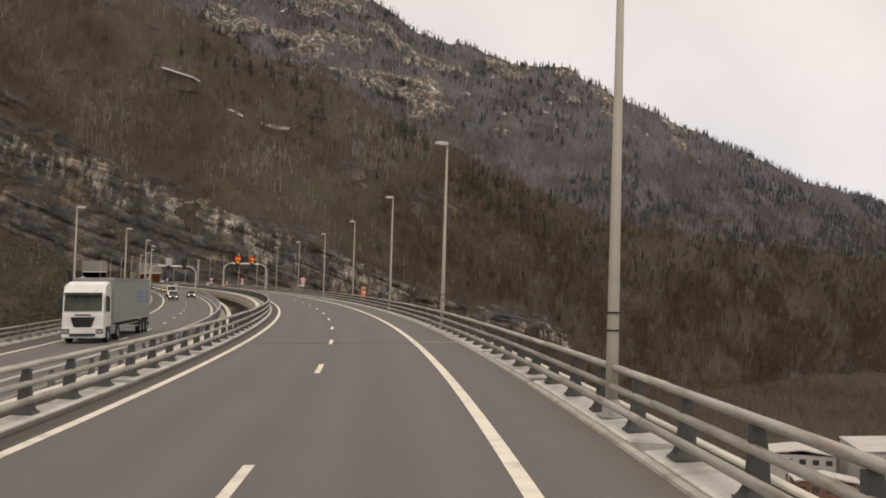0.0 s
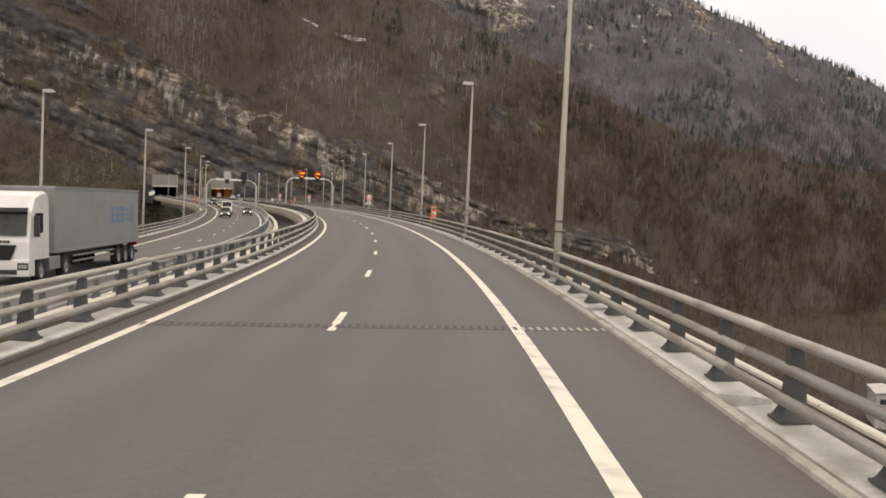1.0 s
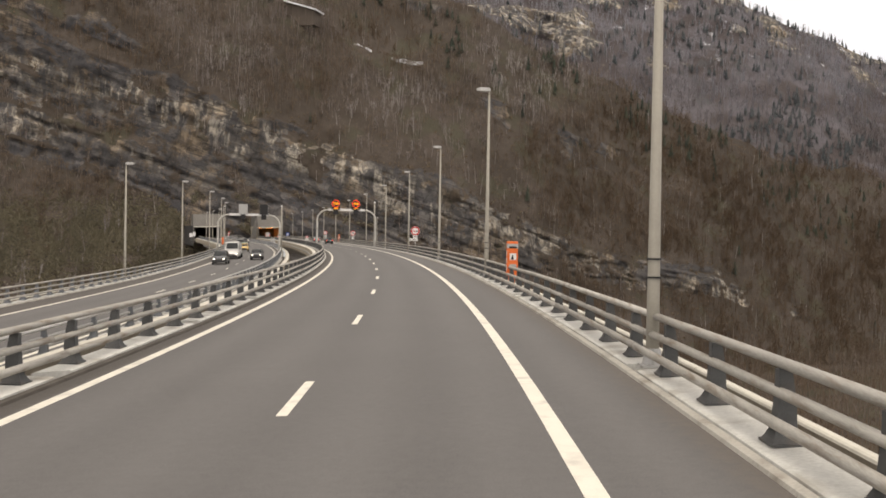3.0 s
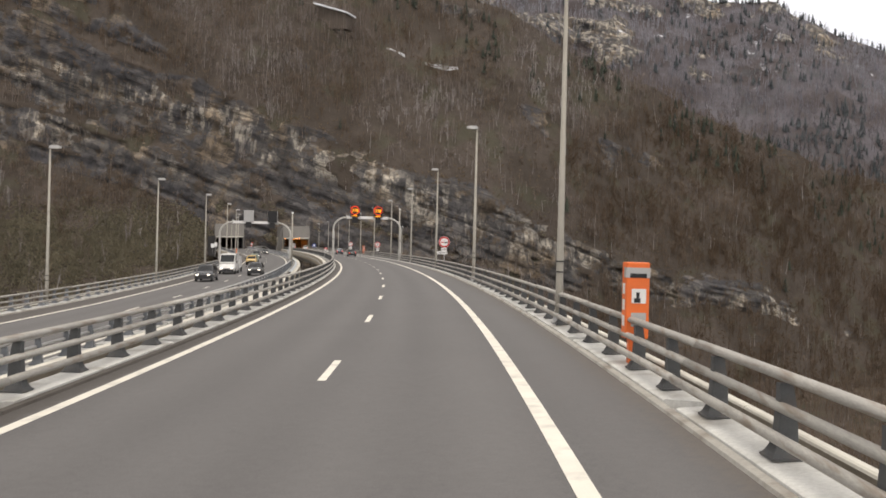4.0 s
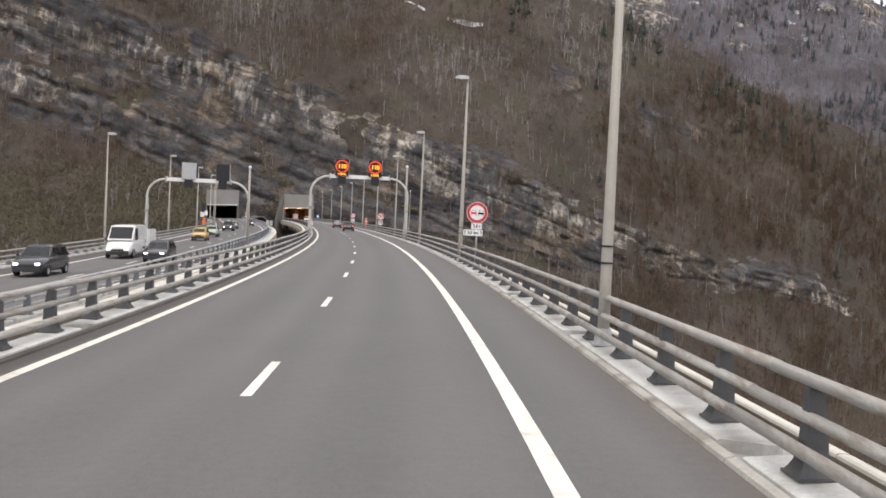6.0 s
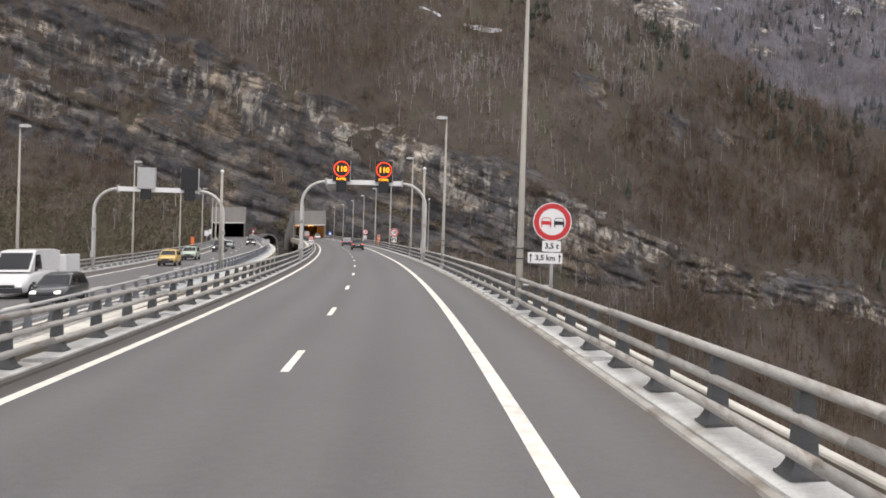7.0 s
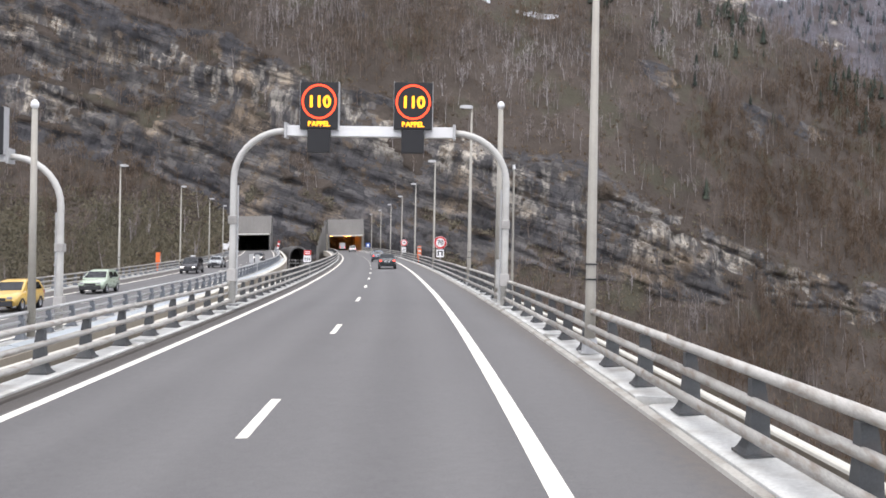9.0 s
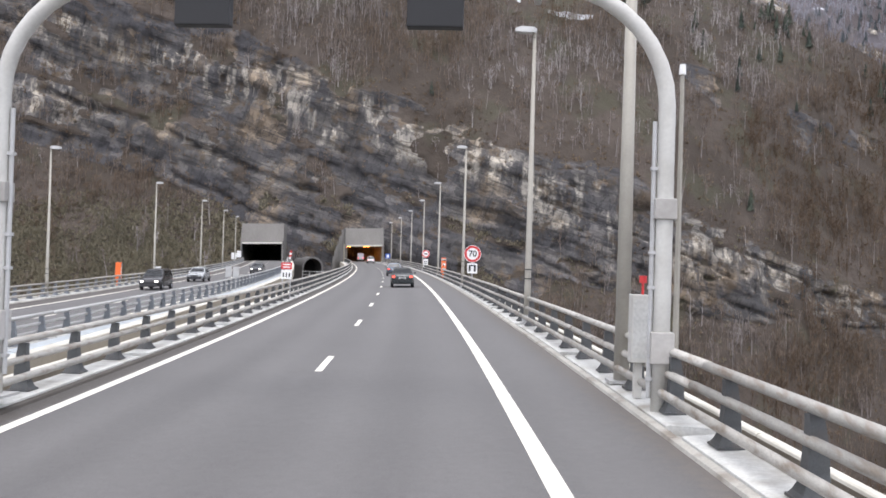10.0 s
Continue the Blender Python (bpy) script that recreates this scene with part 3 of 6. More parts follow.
    # blocks of paler and darker stone along the beds
    turn, mp = n.new("ShaderNodeMapping"), n.new("ShaderNodeMapping")
    turn.inputs["Rotation"].default_value, mp.inputs["Scale"].default_value = DIP, (0.16, 0.16, 0.30)
    l.new(tc.outputs["Object"], turn.inputs["Vector"])
    l.new(turn.outputs["Vector"], mp.inputs["Vector"])
    rough_noise = n.new("ShaderNodeTexNoise")
    rough_noise.inputs["Scale"].default_value, rough_noise.inputs["Detail"].default_value = 1.6, 5
    l.new(mp.outputs["Vector"], rough_noise.inputs["Vector"])
    add = n.new("ShaderNodeVectorMath")
    add.operation = "MULTIPLY_ADD"
    add.inputs[1].default_value = (1.1, 1.1, 1.1)
    l.new(rough_noise.outputs["Color"], add.inputs[0])
    l.new(mp.outputs["Vector"], add.inputs[2])
    block = n.new("ShaderNodeTexVoronoi")
    block.inputs["Scale"].default_value = 1.0
    l.new(add.outputs["Vector"], block.inputs["Vector"])
    apart = n.new("ShaderNodeSeparateColor")
    l.new(block.outputs["Color"], apart.inputs["Color"])
    rock = mix(0.75, rock, ramp(apart.outputs["Red"], [(0.0, (0.55, 0.55, 0.56)), (0.6, (0.95, 0.94, 0.93)), (1.0, (1.75, 1.68, 1.56))]), "MULTIPLY")
    # ground between: brown litter, straw grass, moss
    g1 = noise_node(0.03, 6)
    g2 = noise_node(0.35, 6)
    soil = mix(band(g1, 0.42, 0.6), soil_a, soil_b)
    soil = mix(weak(band(g2, 0.42, 0.66), 0.5), soil, tuple(c * 0.8 for c in soil_a))
    soil = mix(weak(band(noise_node(0.05, 6, None, 0.6), 0.52, 0.64), 0.85), soil, moss)
    at = n.new("ShaderNodeAttribute")
    at.attribute_name = "rock"
    edge = n.new("ShaderNodeMath")
    edge.operation = "ADD"
    l.new(at.outputs["Fac"], edge.inputs[0])
    wob = n.new("ShaderNodeMapRange")
    wob.inputs["To Min"].default_value, wob.inputs["To Max"].default_value = -0.45, 0.45
    l.new(noise_node(0.22, 6, None, 0.65), wob.inputs["Value"])
    l.new(wob.outputs["Result"], edge.inputs[1])
    col = mix(band(edge.outputs[0], 0.36, 0.54), soil, rock)
    if snow:
        sep = n.new("ShaderNodeSeparateXYZ")
        l.new(tc.outputs["Object"], sep.inputs["Vector"])
        high = band(sep.outputs["Z"], 90, 240)
        sn = n.new("ShaderNodeMath")
        sn.operation = "MULTIPLY"
        l.new(high, sn.inputs[0])
        l.new(band(noise_node(0.045, 7, None, 0.72), 0.61, 0.685), sn.inputs[1])
        col = mix(sn.outputs[0], col, (0.72, 0.74, 0.78))
    l.new(col, b.inputs["Base Color"])
    bp = n.new("ShaderNodeBump")
    bp.inputs["Strength"].default_value, bp.inputs["Distance"].default_value = 0.6, 0.9
    l.new(noise_node(0.9, 6, None, 0.65), bp.inputs["Height"])
    step = n.new("ShaderNodeBump")
    step.inputs["Strength"].default_value, step.inputs["Distance"].default_value = 0.5, 1.2
    l.new(times(apart.outputs["Green"], band(edge.outputs[0], 0.36, 0.54)), step.inputs["Height"])
    l.new(bp.outputs["Normal"], step.inputs["Normal"])
    l.new(step.outputs["Normal"], b.inputs["Normal"])
    return m


M["mountain"] = mountain_material("limestone_mountainside", (0.064, 0.052, 0.042), (0.088, 0.072, 0.060), (0.072, 0.067, 0.047))
mountain = tagged(grid_mesh("mountain", GX, GY, GZ, M["mountain"], GH, strata_tone(GUU, GW)), "steep mountainside of bedded grey limestone cliffs and brown wooded slopes", "mountain", kind="structure")

# the higher ridge behind, running down to the right
RX = np.array((-1400, -700, -116, 33, 182, 333, 607, 1000, 1800, 3000))
RZ = np.array((640, 520, 362, 302, 270, 214, 158, 140, 130, 60))


def far_ridge():
    xs = np.concatenate([np.arange(-1000, 1000, 7.0), np.arange(1000, 3000, 40.0)])
    nv = 110
    f = np.linspace(0, 1, nv)
    X = np.repeat(xs[:, None], nv, 1)
    top = np.interp(xs, RX, RZ) + (fbm(xs / 60, xs * 0, 4, 7) - 0.5) * 26
    F = np.repeat(f[None, :], len(xs), 0)
    prof = F ** 1.25
    Z = -70 + (top[:, None] + 70) * prof
    Y = 715 + 450 * F + np.maximum(X, 0) * 0.10 + np.maximum(X - 260, 0) * 0.45
    gully = (fbm(X / 90 + Z / 300, Z / 200, 4, 15) - 0.5)
    Y = Y + gully * 130 * np.sin(np.pi * F) + (fbm(X / 22, Z / 22, 3, 25) - 0.5) * 18
    W = Z + 0.2 * X
    rocky = np.clip((fbm(X / 45, W / 24, 4, 35) - 0.52) / 0.07, 0, 1) * np.clip((Z - 150) / 60, 0, 1)
    Y = Y - rocky * (value_noise(X / 25, W / 6, 45)) * 9
    return X, Y, Z, rocky


FX, FY, FZ, FR = far_ridge()
# aerial haze is mixed into these ground colours, paler and bluer than the soil
M["ridge"] = mountain_material("hazy_wooded_ridge", (0.080, 0.068, 0.068), (0.126, 0.118, 0.130), (0.086, 0.086, 0.090), snow=True)
ridge = tagged(grid_mesh("mountain_ridge", FX, FY, FZ, M["ridge"], FR, FR * 0 + 0.9), "higher wooded ridge with pale crags and patches of snow, haze painted into its ground", "mountain", kind="structure")

# valley floor, one sheet to the horizon
def valley():
    xs = np.concatenate([np.linspace(-4500, -700, 20), np.linspace(-680, 900, 80), np.linspace(950, 4500, 20)])
    ys = np.concatenate([np.linspace(-4500, -400, 18), np.linspace(-380, 1000, 70), np.linspace(1050, 4500, 18)])
    X, Y = np.meshgrid(xs, ys, indexing="ij")
    Z = -62 + (fbm(X / 120, Y / 120, 4, 5) - 0.5) * 16
    return X, Y, Z


VX, VY, VZ = valley()
M["valley"] = mountain_material("valley_ground", (0.060, 0.046, 0.036), (0.078, 0.062, 0.044), (0.058, 0.056, 0.034))
tagged(grid_mesh("ground", VX[:, ::-1], VY[:, ::-1], VZ[:, ::-1], M["valley"], VX * 0), "brown winter valley floor under the viaduct", "ground", kind="structure")

# ---- viaduct parapets: plinth segments, cast posts, three rails, cornice ----
POST_STEP, BAY = 2.44, 9.76


def post_mesh():
    """A cast post: broad foot with base plate and bolts, tapering web, brackets towards the traffic (-x)."""
    bm = bmesh.new()
    box(bm, -0.19, 0.17, -0.21, 0.21, 0.0, 0.03)
    secs = [(0.03, -0.18, 0.15, 0.175), (0.07, -0.15, 0.14, 0.150), (0.14, -0.12, 0.12, 0.112), (0.25, -0.10, 0.115, 0.092), (0.45, -0.085, 0.11, 0.080), (0.66, -0.075, 0.08, 0.070), (0.78, -0.08, 0.06, 0.062)]
    rings = [[bm.verts.new((x, y, z)) for x, y in ((a, -w), (b, -w * 0.8), (b, w * 0.8), (a, w))] for z, a, b, w in secs]
    for p, q in zip(rings, rings[1:]):
        for k in range(4):
            bm.faces.new((p[k], p[(k + 1) % 4], q[(k + 1) % 4], q[k]))
    bm.faces.new(rings[-1])
    me = bpy.data.meshes.new("post")
    bmesh.ops.recalc_face_normals(bm, faces=bm.faces)
    bm.to_mesh(me)
    bm.free()
    return me


POST = post_mesh()


def bar(o, z, rx, rz, sides=8):
    return [(o + rx * math.cos(2 * math.pi * k / sides), z + rz * math.sin(2 * math.pi * k / sides)) for k in range(sides)]


def parapet(name, label, off, side, drop, s0, s1, post_mat, rail_mat, plinth_edge, coping, kerb_mat):
    """side is +1 where the traffic lies to the left of the parapet."""
    e = plinth_edge
    q = lambda pts: [(side * o, z) for o, z in pts]
    root = thing(name, label, "guard rail", kind="structure")
    n = int((s1 - s0) / BAY)
    mesh = POST.copy()
    mesh.materials.append(post_mat)
    for k in range(n):
        a, b = s0 + k * BAY, s0 + (k + 1) * BAY
        # plinth: chamfered ends leave a notch at each joint
        prof = q([(e + 0.125, 0.0), (e + 0.125, 0.085), (e + 0.16, 0.10), (e + 0.62, 0.12), (e + 0.65, 0.10), (e + 0.65, -0.30)])
        bm = run(prof, a + 0.16, b - 0.16, 2.36, off, drop)
        # the end nearest the camera is cut on the skew, which leaves a wedge-shaped notch
        bm.verts.ensure_lookup_table()
        ahead = (way_at(b) - way_at(a)).normalized()
        for i, (o, _) in enumerate(prof):
            bm.verts[i].co += ahead * (0.02 + 0.55 * max(0.0, (0.60 - abs(o) + e)) / 0.6)
        part("plinth", bm, M["plinth"], root)
        part("kerb", run(q([(e - 0.0, 0.0), (e + 0.012, 0.045), (e + 0.115, 0.06), (e + 0.115, -0.05), (e, -0.05)]), a + 0.012, b - 0.012, 2.44, off, drop), kerb_mat, root)
        for j, (o, z, rx, rz) in enumerate(((e + 0.47, 0.94, 0.085, 0.06), (e + 0.40, 0.64, 0.068, 0.058), (e + 0.30, 0.36, 0.062, 0.066))):
            jog = (k * 7 + j * 3) % 5 * 0.004
            rail = run(bar(side * o, z + jog, rx, rz), a + 0.02 + 0.4 * j, b - 0.02 + 0.4 * j, 2.5, off, drop)
            part("rail", rail, rail_mat, root, smooth=True)
        for i in range(4):
            s = a + 1.50 + i * POST_STEP
            p = new("post", mesh)
            p.parent = root
            m = set_at(s, off(s) + side * (e + 0.46), drop + 0.11)
            p.matrix_world = m @ Matrix.Diagonal((side, 1, 1, 1)) if side > 0 else m @ Matrix.Rotation(math.pi, 4, "Z")
        # edge beam behind a gap, stained on its inner face, with a pale coping
        c0, c1 = coping
        part("edge_beam", run(q([(e + c0 + 0.03, -0.5), (e + c0 + 0.02, 0.05), (e + c1, 0.05), (e + c1, -0.75)]), a + 0.008, b - 0.008, 5.0, off, drop), M["stained"], root)
        part("fascia", run(q([(e + c1 + 0.004, 0.045), (e + c1 + 0.06, 0.04), (e + c1 + 0.10, -1.30), (e + c1 + 0.004, -1.30)]), a + 0.01, b - 0.01, 5.0, off, drop), M["fascia"], root)
        part("coping", run(q([(e + c0, 0.052), (e + c0 + 0.01, 0.085), (e + c0 + 0.04, 0.10), (e + c1 - 0.02, 0.085), (e + c1 + 0.02, 0.05)]), a + 0.02, b - 0.02, 5.0, off, drop), M["cornice"], root)
    return root


M["gutter"] = material("grimy_gutter_strip", (0.085, 0.075, 0.064), 0.9, vary=0.25, scale=1.5, fine=25, dirt=(0.05, 0.042, 0.034), dirt_amount=0.6, dirt_scale=0.9)
M["kerb"] = material("gritty_kerb_concrete", (0.40, 0.385, 0.345), 0.85, vary=0.25, scale=1.5, fine=25, dirt=(0.15, 0.12, 0.09), dirt_amount=0.8, dirt_scale=1.2, per_object=0.06)
M["fascia"] = material("beige_fascia_concrete", (0.36, 0.32, 0.25), 0.85, vary=0.14, scale=0.5, fine=9, dirt=(0.20, 0.17, 0.13), dirt_amount=0.5, dirt_scale=0.5, stretch=(1, 1, 0.35), per_object=0.05)
M["stained"] = material("brown_stained_beam", (0.24, 0.21, 0.165), 0.85, vary=0.18, scale=0.8, fine=12, dirt=(0.13, 0.11, 0.085), dirt_amount=0.6, dirt_scale=0.7, per_object=0.08)
M["cornice"] = material("pale_cornice_concrete", (0.58, 0.56, 0.49), 0.8, vary=0.12, scale=0.7, fine=14, dirt=(0.3, 0.28, 0.24), dirt_amount=0.55, dirt_scale=0.9, per_object=0.06)
M["post_blue"] = material("grey_blue_painted_post", (0.17, 0.185, 0.20), 0.55, 0.25, vary=0.18, scale=5, fine=50, dirt=(0.12, 0.11, 0.10), dirt_amount=0.4, dirt_scale=4, per_object=0.15)
parapet("guard_rail", "weathered three-rail metal parapet on a pale plinth along the hard shoulder", near_off, 1, 0.0, -74.0, MOUTH - 4, M["post"], M["rail"], RIGHT_EDGE, (1.10, 1.27), M["kerb"])
parapet("guard_rail", "weathered three-rail metal parapet on a pale plinth along the median gap", near_off, -1, 0.0, -73.8, MOUTH - 6, M["post"], M["rail"], -LEFT_EDGE, (1.20, 1.66), M["gutter"])
parapet("guard_rail", "grey-blue three-rail metal parapet of the opposite carriageway on the median side", far_off, 1, FAR_DROP, -72, FAR_MOUTH - 3, M["post_blue"], M["galvanised"], -LEFT_EDGE, (1.25, 1.70), M["gutter"])
parapet("guard_rail", "grey three-rail metal parapet on a pale plinth on the opposite valley side", far_off, -1, FAR_DROP, -71, FAR_MOUTH - 5, M["post_blue"], M["rail"], RIGHT_EDGE + 0.3, (1.30, 1.55), M["kerb"])

# bright steel screen laid behind the median parapet of the opposite carriageway
M["sheet_steel"] = material("bright_galvanised_sheet", (0.55, 0.60, 0.62), 0.4, 0.5, vary=0.18, scale=0.5, fine=6, dirt=(0.35, 0.36, 0.36), dirt_amount=0.5, per_object=0.1)
screen = thing("splash_screen", "bright galvanised sheet panels along the median edge", "panel", kind="structure")
for k in range(16):
    a = 205 + k * 10.0
    part("panel", run([(4.95, 0.16), (5.28, 0.10), (5.30, 0.085), (4.95, 0.14)], a + 0.05, a + 9.95, 5.0, far_off, FAR_DROP), M["sheet_steel"], screen)

M["worn_steel"] = material("dark_worn_steel", (0.105, 0.10, 0.097), 0.5, 0.4, vary=0.25, scale=4, fine=30)
# toothed expansion joint across the near carriageway
joint = thing("expansion_joint", "dark toothed steel expansion joint across the asphalt", "joint", kind="structure")
JOINT_S = 40.3
part("cover_strip", run([(LEFT_EDGE + 0.25, 0.003), (RIGHT_EDGE - 0.05, 0.003), (RIGHT_EDGE - 0.05, 0.0), (LEFT_EDGE + 0.25, 0.0)], JOINT_S, JOINT_S + 0.62, 0.62), material("joint_rubber", (0.075, 0.072, 0.069), 0.7, vary=0.25, scale=4), joint)
for k in range(58):
    o = LEFT_EDGE + 0.45 + k * 0.152
    part("tooth", run([(o, 0.007), (o + 0.075, 0.007), (o + 0.075, 0.002), (o, 0.002)], JOINT_S + 0.06, JOINT_S + 0.50, 0.44), M["rail"] if o > WR else M["worn_steel"], joint)

# bridge piers down to the valley
for off, drop, s_list in ((near_off, 0.0, (20, 110, 200, 290, 380)), (far_off, FAR_DROP, (30, 120, 210, 300, 390))):
    for s in s_list:
        pier = thing("bridge_pier", "tall grey concrete pier under the viaduct deck", "pier", kind="structure", at=set_at(s, off(s) + (0.5 if drop == 0 else -0.5), drop - 3.35))
        bm = bmesh.new()
        box(bm, -2.4, 2.4, -1.1, 1.1, -70, -0.9, bevel=0.25)
        part("shaft", bm, M["concrete"], pier)
        bm = bmesh.new()
        box(bm, -2.9, 2.9, -1.4, 1.4, -0.9, 0.0, bevel=0.1)
        part("cap", bm, M["concrete"], pier)

# ---- street lamps ----
def street_lamp(label):
    lamp = thing("street_lamp", label, "street lamp", group="lamps along the viaduct")
    bm = bmesh.new()
    tube(bm, [(0, 0, 0.02), (0, 0, 1.2), (0, 0, 9.45)], [0.112, 0.105, 0.052], 12)
    part("pole", bm, M["lamp_paint"], lamp, smooth=True)
    bm = bmesh.new()
    box(bm, -0.2, 0.2, -0.2, 0.2, 0, 0.035)
    tube(bm, [(0, 0, 0.03), (0, 0, 0.3)], [0.17, 0.135], 12)
    part("base_plate", bm, M["galvanised"], lamp)
    bm = bmesh.new()
    tube(bm, [(0, 0, 9.3), (0, 0, 9.45), (-0.04, 0, 9.52), (-0.1, 0, 9.55)], [0.062, 0.06, 0.05, 0.045], 10)
    part("arm", bm, M["lamp_paint"], lamp, smooth=True)
    bm = bmesh.new()
    secs = [(0.06, 0.07, 9.50, 9.60), (-0.05, 0.14, 9.47, 9.65), (-0.45, 0.16, 9.47, 9.66), (-0.64, 0.10, 9.49, 9.60)]
    rings = [[bm.verts.new((x, y, z)) for y, z in ((-w, a), (w, a), (w * 0.8, b), (-w * 0.8, b))] for x, w, a, b in secs]
    for p, q in zip(rings, rings[1:]):
        for k in range(4):
            bm.faces.new((p[k], p[(k + 1) % 4], q[(k + 1) % 4], q[k]))
    bm.faces.new(rings[0][::-1])
    bm.faces.new(rings[-1])
    bmesh.ops.recalc_face_normals(bm, faces=bm.faces)
    head = part("head", bm, M["galvanised"], lamp)
    bm = bmesh.new()
    box(bm, -0.45, -0.12, -0.11, 0.11, 9.445, 9.475, bevel=0.01)
    part("lens", bm, material("lamp_lens", (0.6, 0.6, 0.57), 0.2, vary=0.04), head)
    for z in (1.45, 1.75):
        bm = bmesh.new()
        tube(bm, [(0, 0, z), (0, 0, z + 0.03)], 0.123, 12)
        part("strap", bm, M["black"], lamp)
    return lamp


lamp_near = street_lamp("beige-grey steel street lamp standing behind the shoulder parapet")
lamp_near.matrix_world = set_at(16.9, 5.59, 0.12)
for s in (50.3, 82.2, 115.8, 148.6, 182.1, 214.9, 248.0, 282.6, 316.3, 349.1, 382.0, 415.3, 448.5):
    copy_thing(lamp_near, set_at(s, 5.59, 0.12))
lamp_far = street_lamp("beige-grey steel street lamp on the opposite edge of the viaduct")
lamp_far.matrix_world = set_at(13.6, far_off(13.6) - 5.9, FAR_DROP + 0.11, 180)
for s in (47.2, 80.7, 113.9, 148.5, 180.5, 214.7, 247.9, 280.0, 313.0, 347.0, 380.5, 414.0):
    copy_thing(lamp_far, set_at(s, far_off(s) - 5.9, FAR_DROP + 0.11, 180))


# ---- lettering ----
def lettering(name, text, size, mat, parent, m, thick=0.004, bold=0.0):
    cu = bpy.data.curves.new(name, "FONT")
    cu.body, cu.size, cu.align_x, cu.align_y, cu.extrude, cu.offset = text, size, "CENTER", "CENTER", thick, bold
    tmp = new(name + "_curve", cu)
    me = bpy.data.meshes.new_from_object(tmp.evaluated_get(bpy.context.evaluated_depsgraph_get()))
    bpy.data.objects.remove(tmp)
    bpy.data.curves.remove(cu)
    me.materials.clear()
    me.materials.append(mat)
    ob = new(name, me)
    ob.parent = parent
    ob.matrix_local = m
    return ob


FACE = Matrix.Rotation(math.pi / 2, 4, "X")  # a sign's face looks back along -y


def disc(bm, r, y0, y1, cx=0.0, cz=0.0, sides=40, inner=0.0):
    ring = lambda rr, y: [bm.verts.new((cx + rr * math.cos(2 * math.pi * k / sides), y, cz + rr * math.sin(2 * math.pi * k / sides))) for k in range(sides)]
    a, b = ring(r, y0), ring(r, y1)
    if inner:
        c, d = ring(inner, y0), ring(inner, y1)
        for k in range(sides):
            j = (k + 1) % sides
            bm.faces.new((a[k], a[j], c[j], c[k]))
            bm.faces.new((b[k], d[k], d[j], b[j]))
            bm.faces.new((a[k], b[k], b[j], a[j]))
            bm.faces.new((c[k], c[j], d[j], d[k]))
    else:
        bm.faces.new(a)
        bm.faces.new(b[::-1])
        for k in range(sides):
            bm.faces.new((a[k], b[k], b[(k + 1) % sides], a[(k + 1) % sides]))
    bmesh.ops.recalc_face_normals(bm, faces=bm.faces)


def plate(bm, cx, cz, w, h, y0, y1, r=0.03):
    pts = []
    for sx, sz, a0 in ((1, 1, 0), (-1, 1, 90), (-1, -1, 180), (1, -1, 270)):
        for k in range(4):
            a = radians(a0 + 30 * k)
            pts.append((cx + sx * (w / 2 - r) + r * math.cos(a), cz + sz * (h / 2 - r) + r * math.sin(a)))
    f, b = [bm.verts.new((x, y0, z)) for x, z in pts], [bm.verts.new((x, y1, z)) for x, z in pts]
    bm.faces.new(f)
    bm.faces.new(b[::-1])
    for k in range(len(pts)):
        bm.faces.new((f[k], b[k], b[(k + 1) % len(pts)], f[(k + 1) % len(pts)]))
    bmesh.ops.recalc_face_normals(bm, faces=bm.faces)


def round_sign(name, label, radius, height, at, post_x=0.0):
    """A round red-bordered sign on its post; returns the sign and its face part."""
    sign = thing(name, label, "road sign", at=at)
    bm = bmesh.new()
    tube(bm, [(post_x, 0.06, 0), (post_x, 0.06, height + radius * 0.6)], 0.045, 12)
    part("post", bm, M["galvanised"], sign, smooth=True)
    bm = bmesh.new()
    disc(bm, radius, 0.0, 0.03, 0, height)
    face = part("face", bm, M["white"], sign)
    bm = bmesh.new()
    disc(bm, radius * 0.955, -0.004, 0.001, 0, height, inner=radius * 0.69)
    part("red_ring", bm, M["red"], face)
    return sign, face


# no overtaking for heavy vehicles, with two plates under it
no_pass, face = round_sign("road_sign", "round red-ringed no-overtaking sign with two white plates behind the parapet", 0.535, 2.75, set_at(179.8, 6.15, -0.10, -3), 0.02)
for cx, mat in ((-0.17, M["red"]), (0.19, M["black"])):
    bm = bmesh.new()
    plate(bm, cx, 2.72, 0.29, 0.10, -0.006, -0.001, 0.02)
    box(bm, cx - 0.135, cx - 0.105, -0.006, -0.001, 2.60, 2.68)
    box(bm, cx + 0.105, cx + 0.135, -0.006, -0.001, 2.60, 2.68)
    part("car_symbol", bm, mat, face)
    bm = bmesh.new()
    for x0, z0, x1, z1 in ((-0.13, 2.77, -0.10, 2.86), (-0.10, 2.86, 0.10, 2.86), (0.10, 2.86, 0.13, 2.77)):
        tube(bm, [(cx + x0, -0.005, z0), (cx + x1, -0.005, z1)], 0.009, 6)
    part("car_roof_symbol", bm, mat if cx < 0 else M["black"], face)
bm = bmesh.new()
plate(bm, 0.0, 2.075, 0.52, 0.30, 0.0, 0.02)
lower = part("weight_plate", bm, M["white"], no_pass)
lettering("plate_text", "3,5 t", 0.21, M["black"], lower, Matrix.Translation((0, -0.004, 2.075)) @ FACE, bold=0.006)
bm = bmesh.new()
plate(bm, -0.17, 1.745, 0.96, 0.30, 0.0, 0.02)
lower = part("distance_plate", bm, M["white"], no_pass)
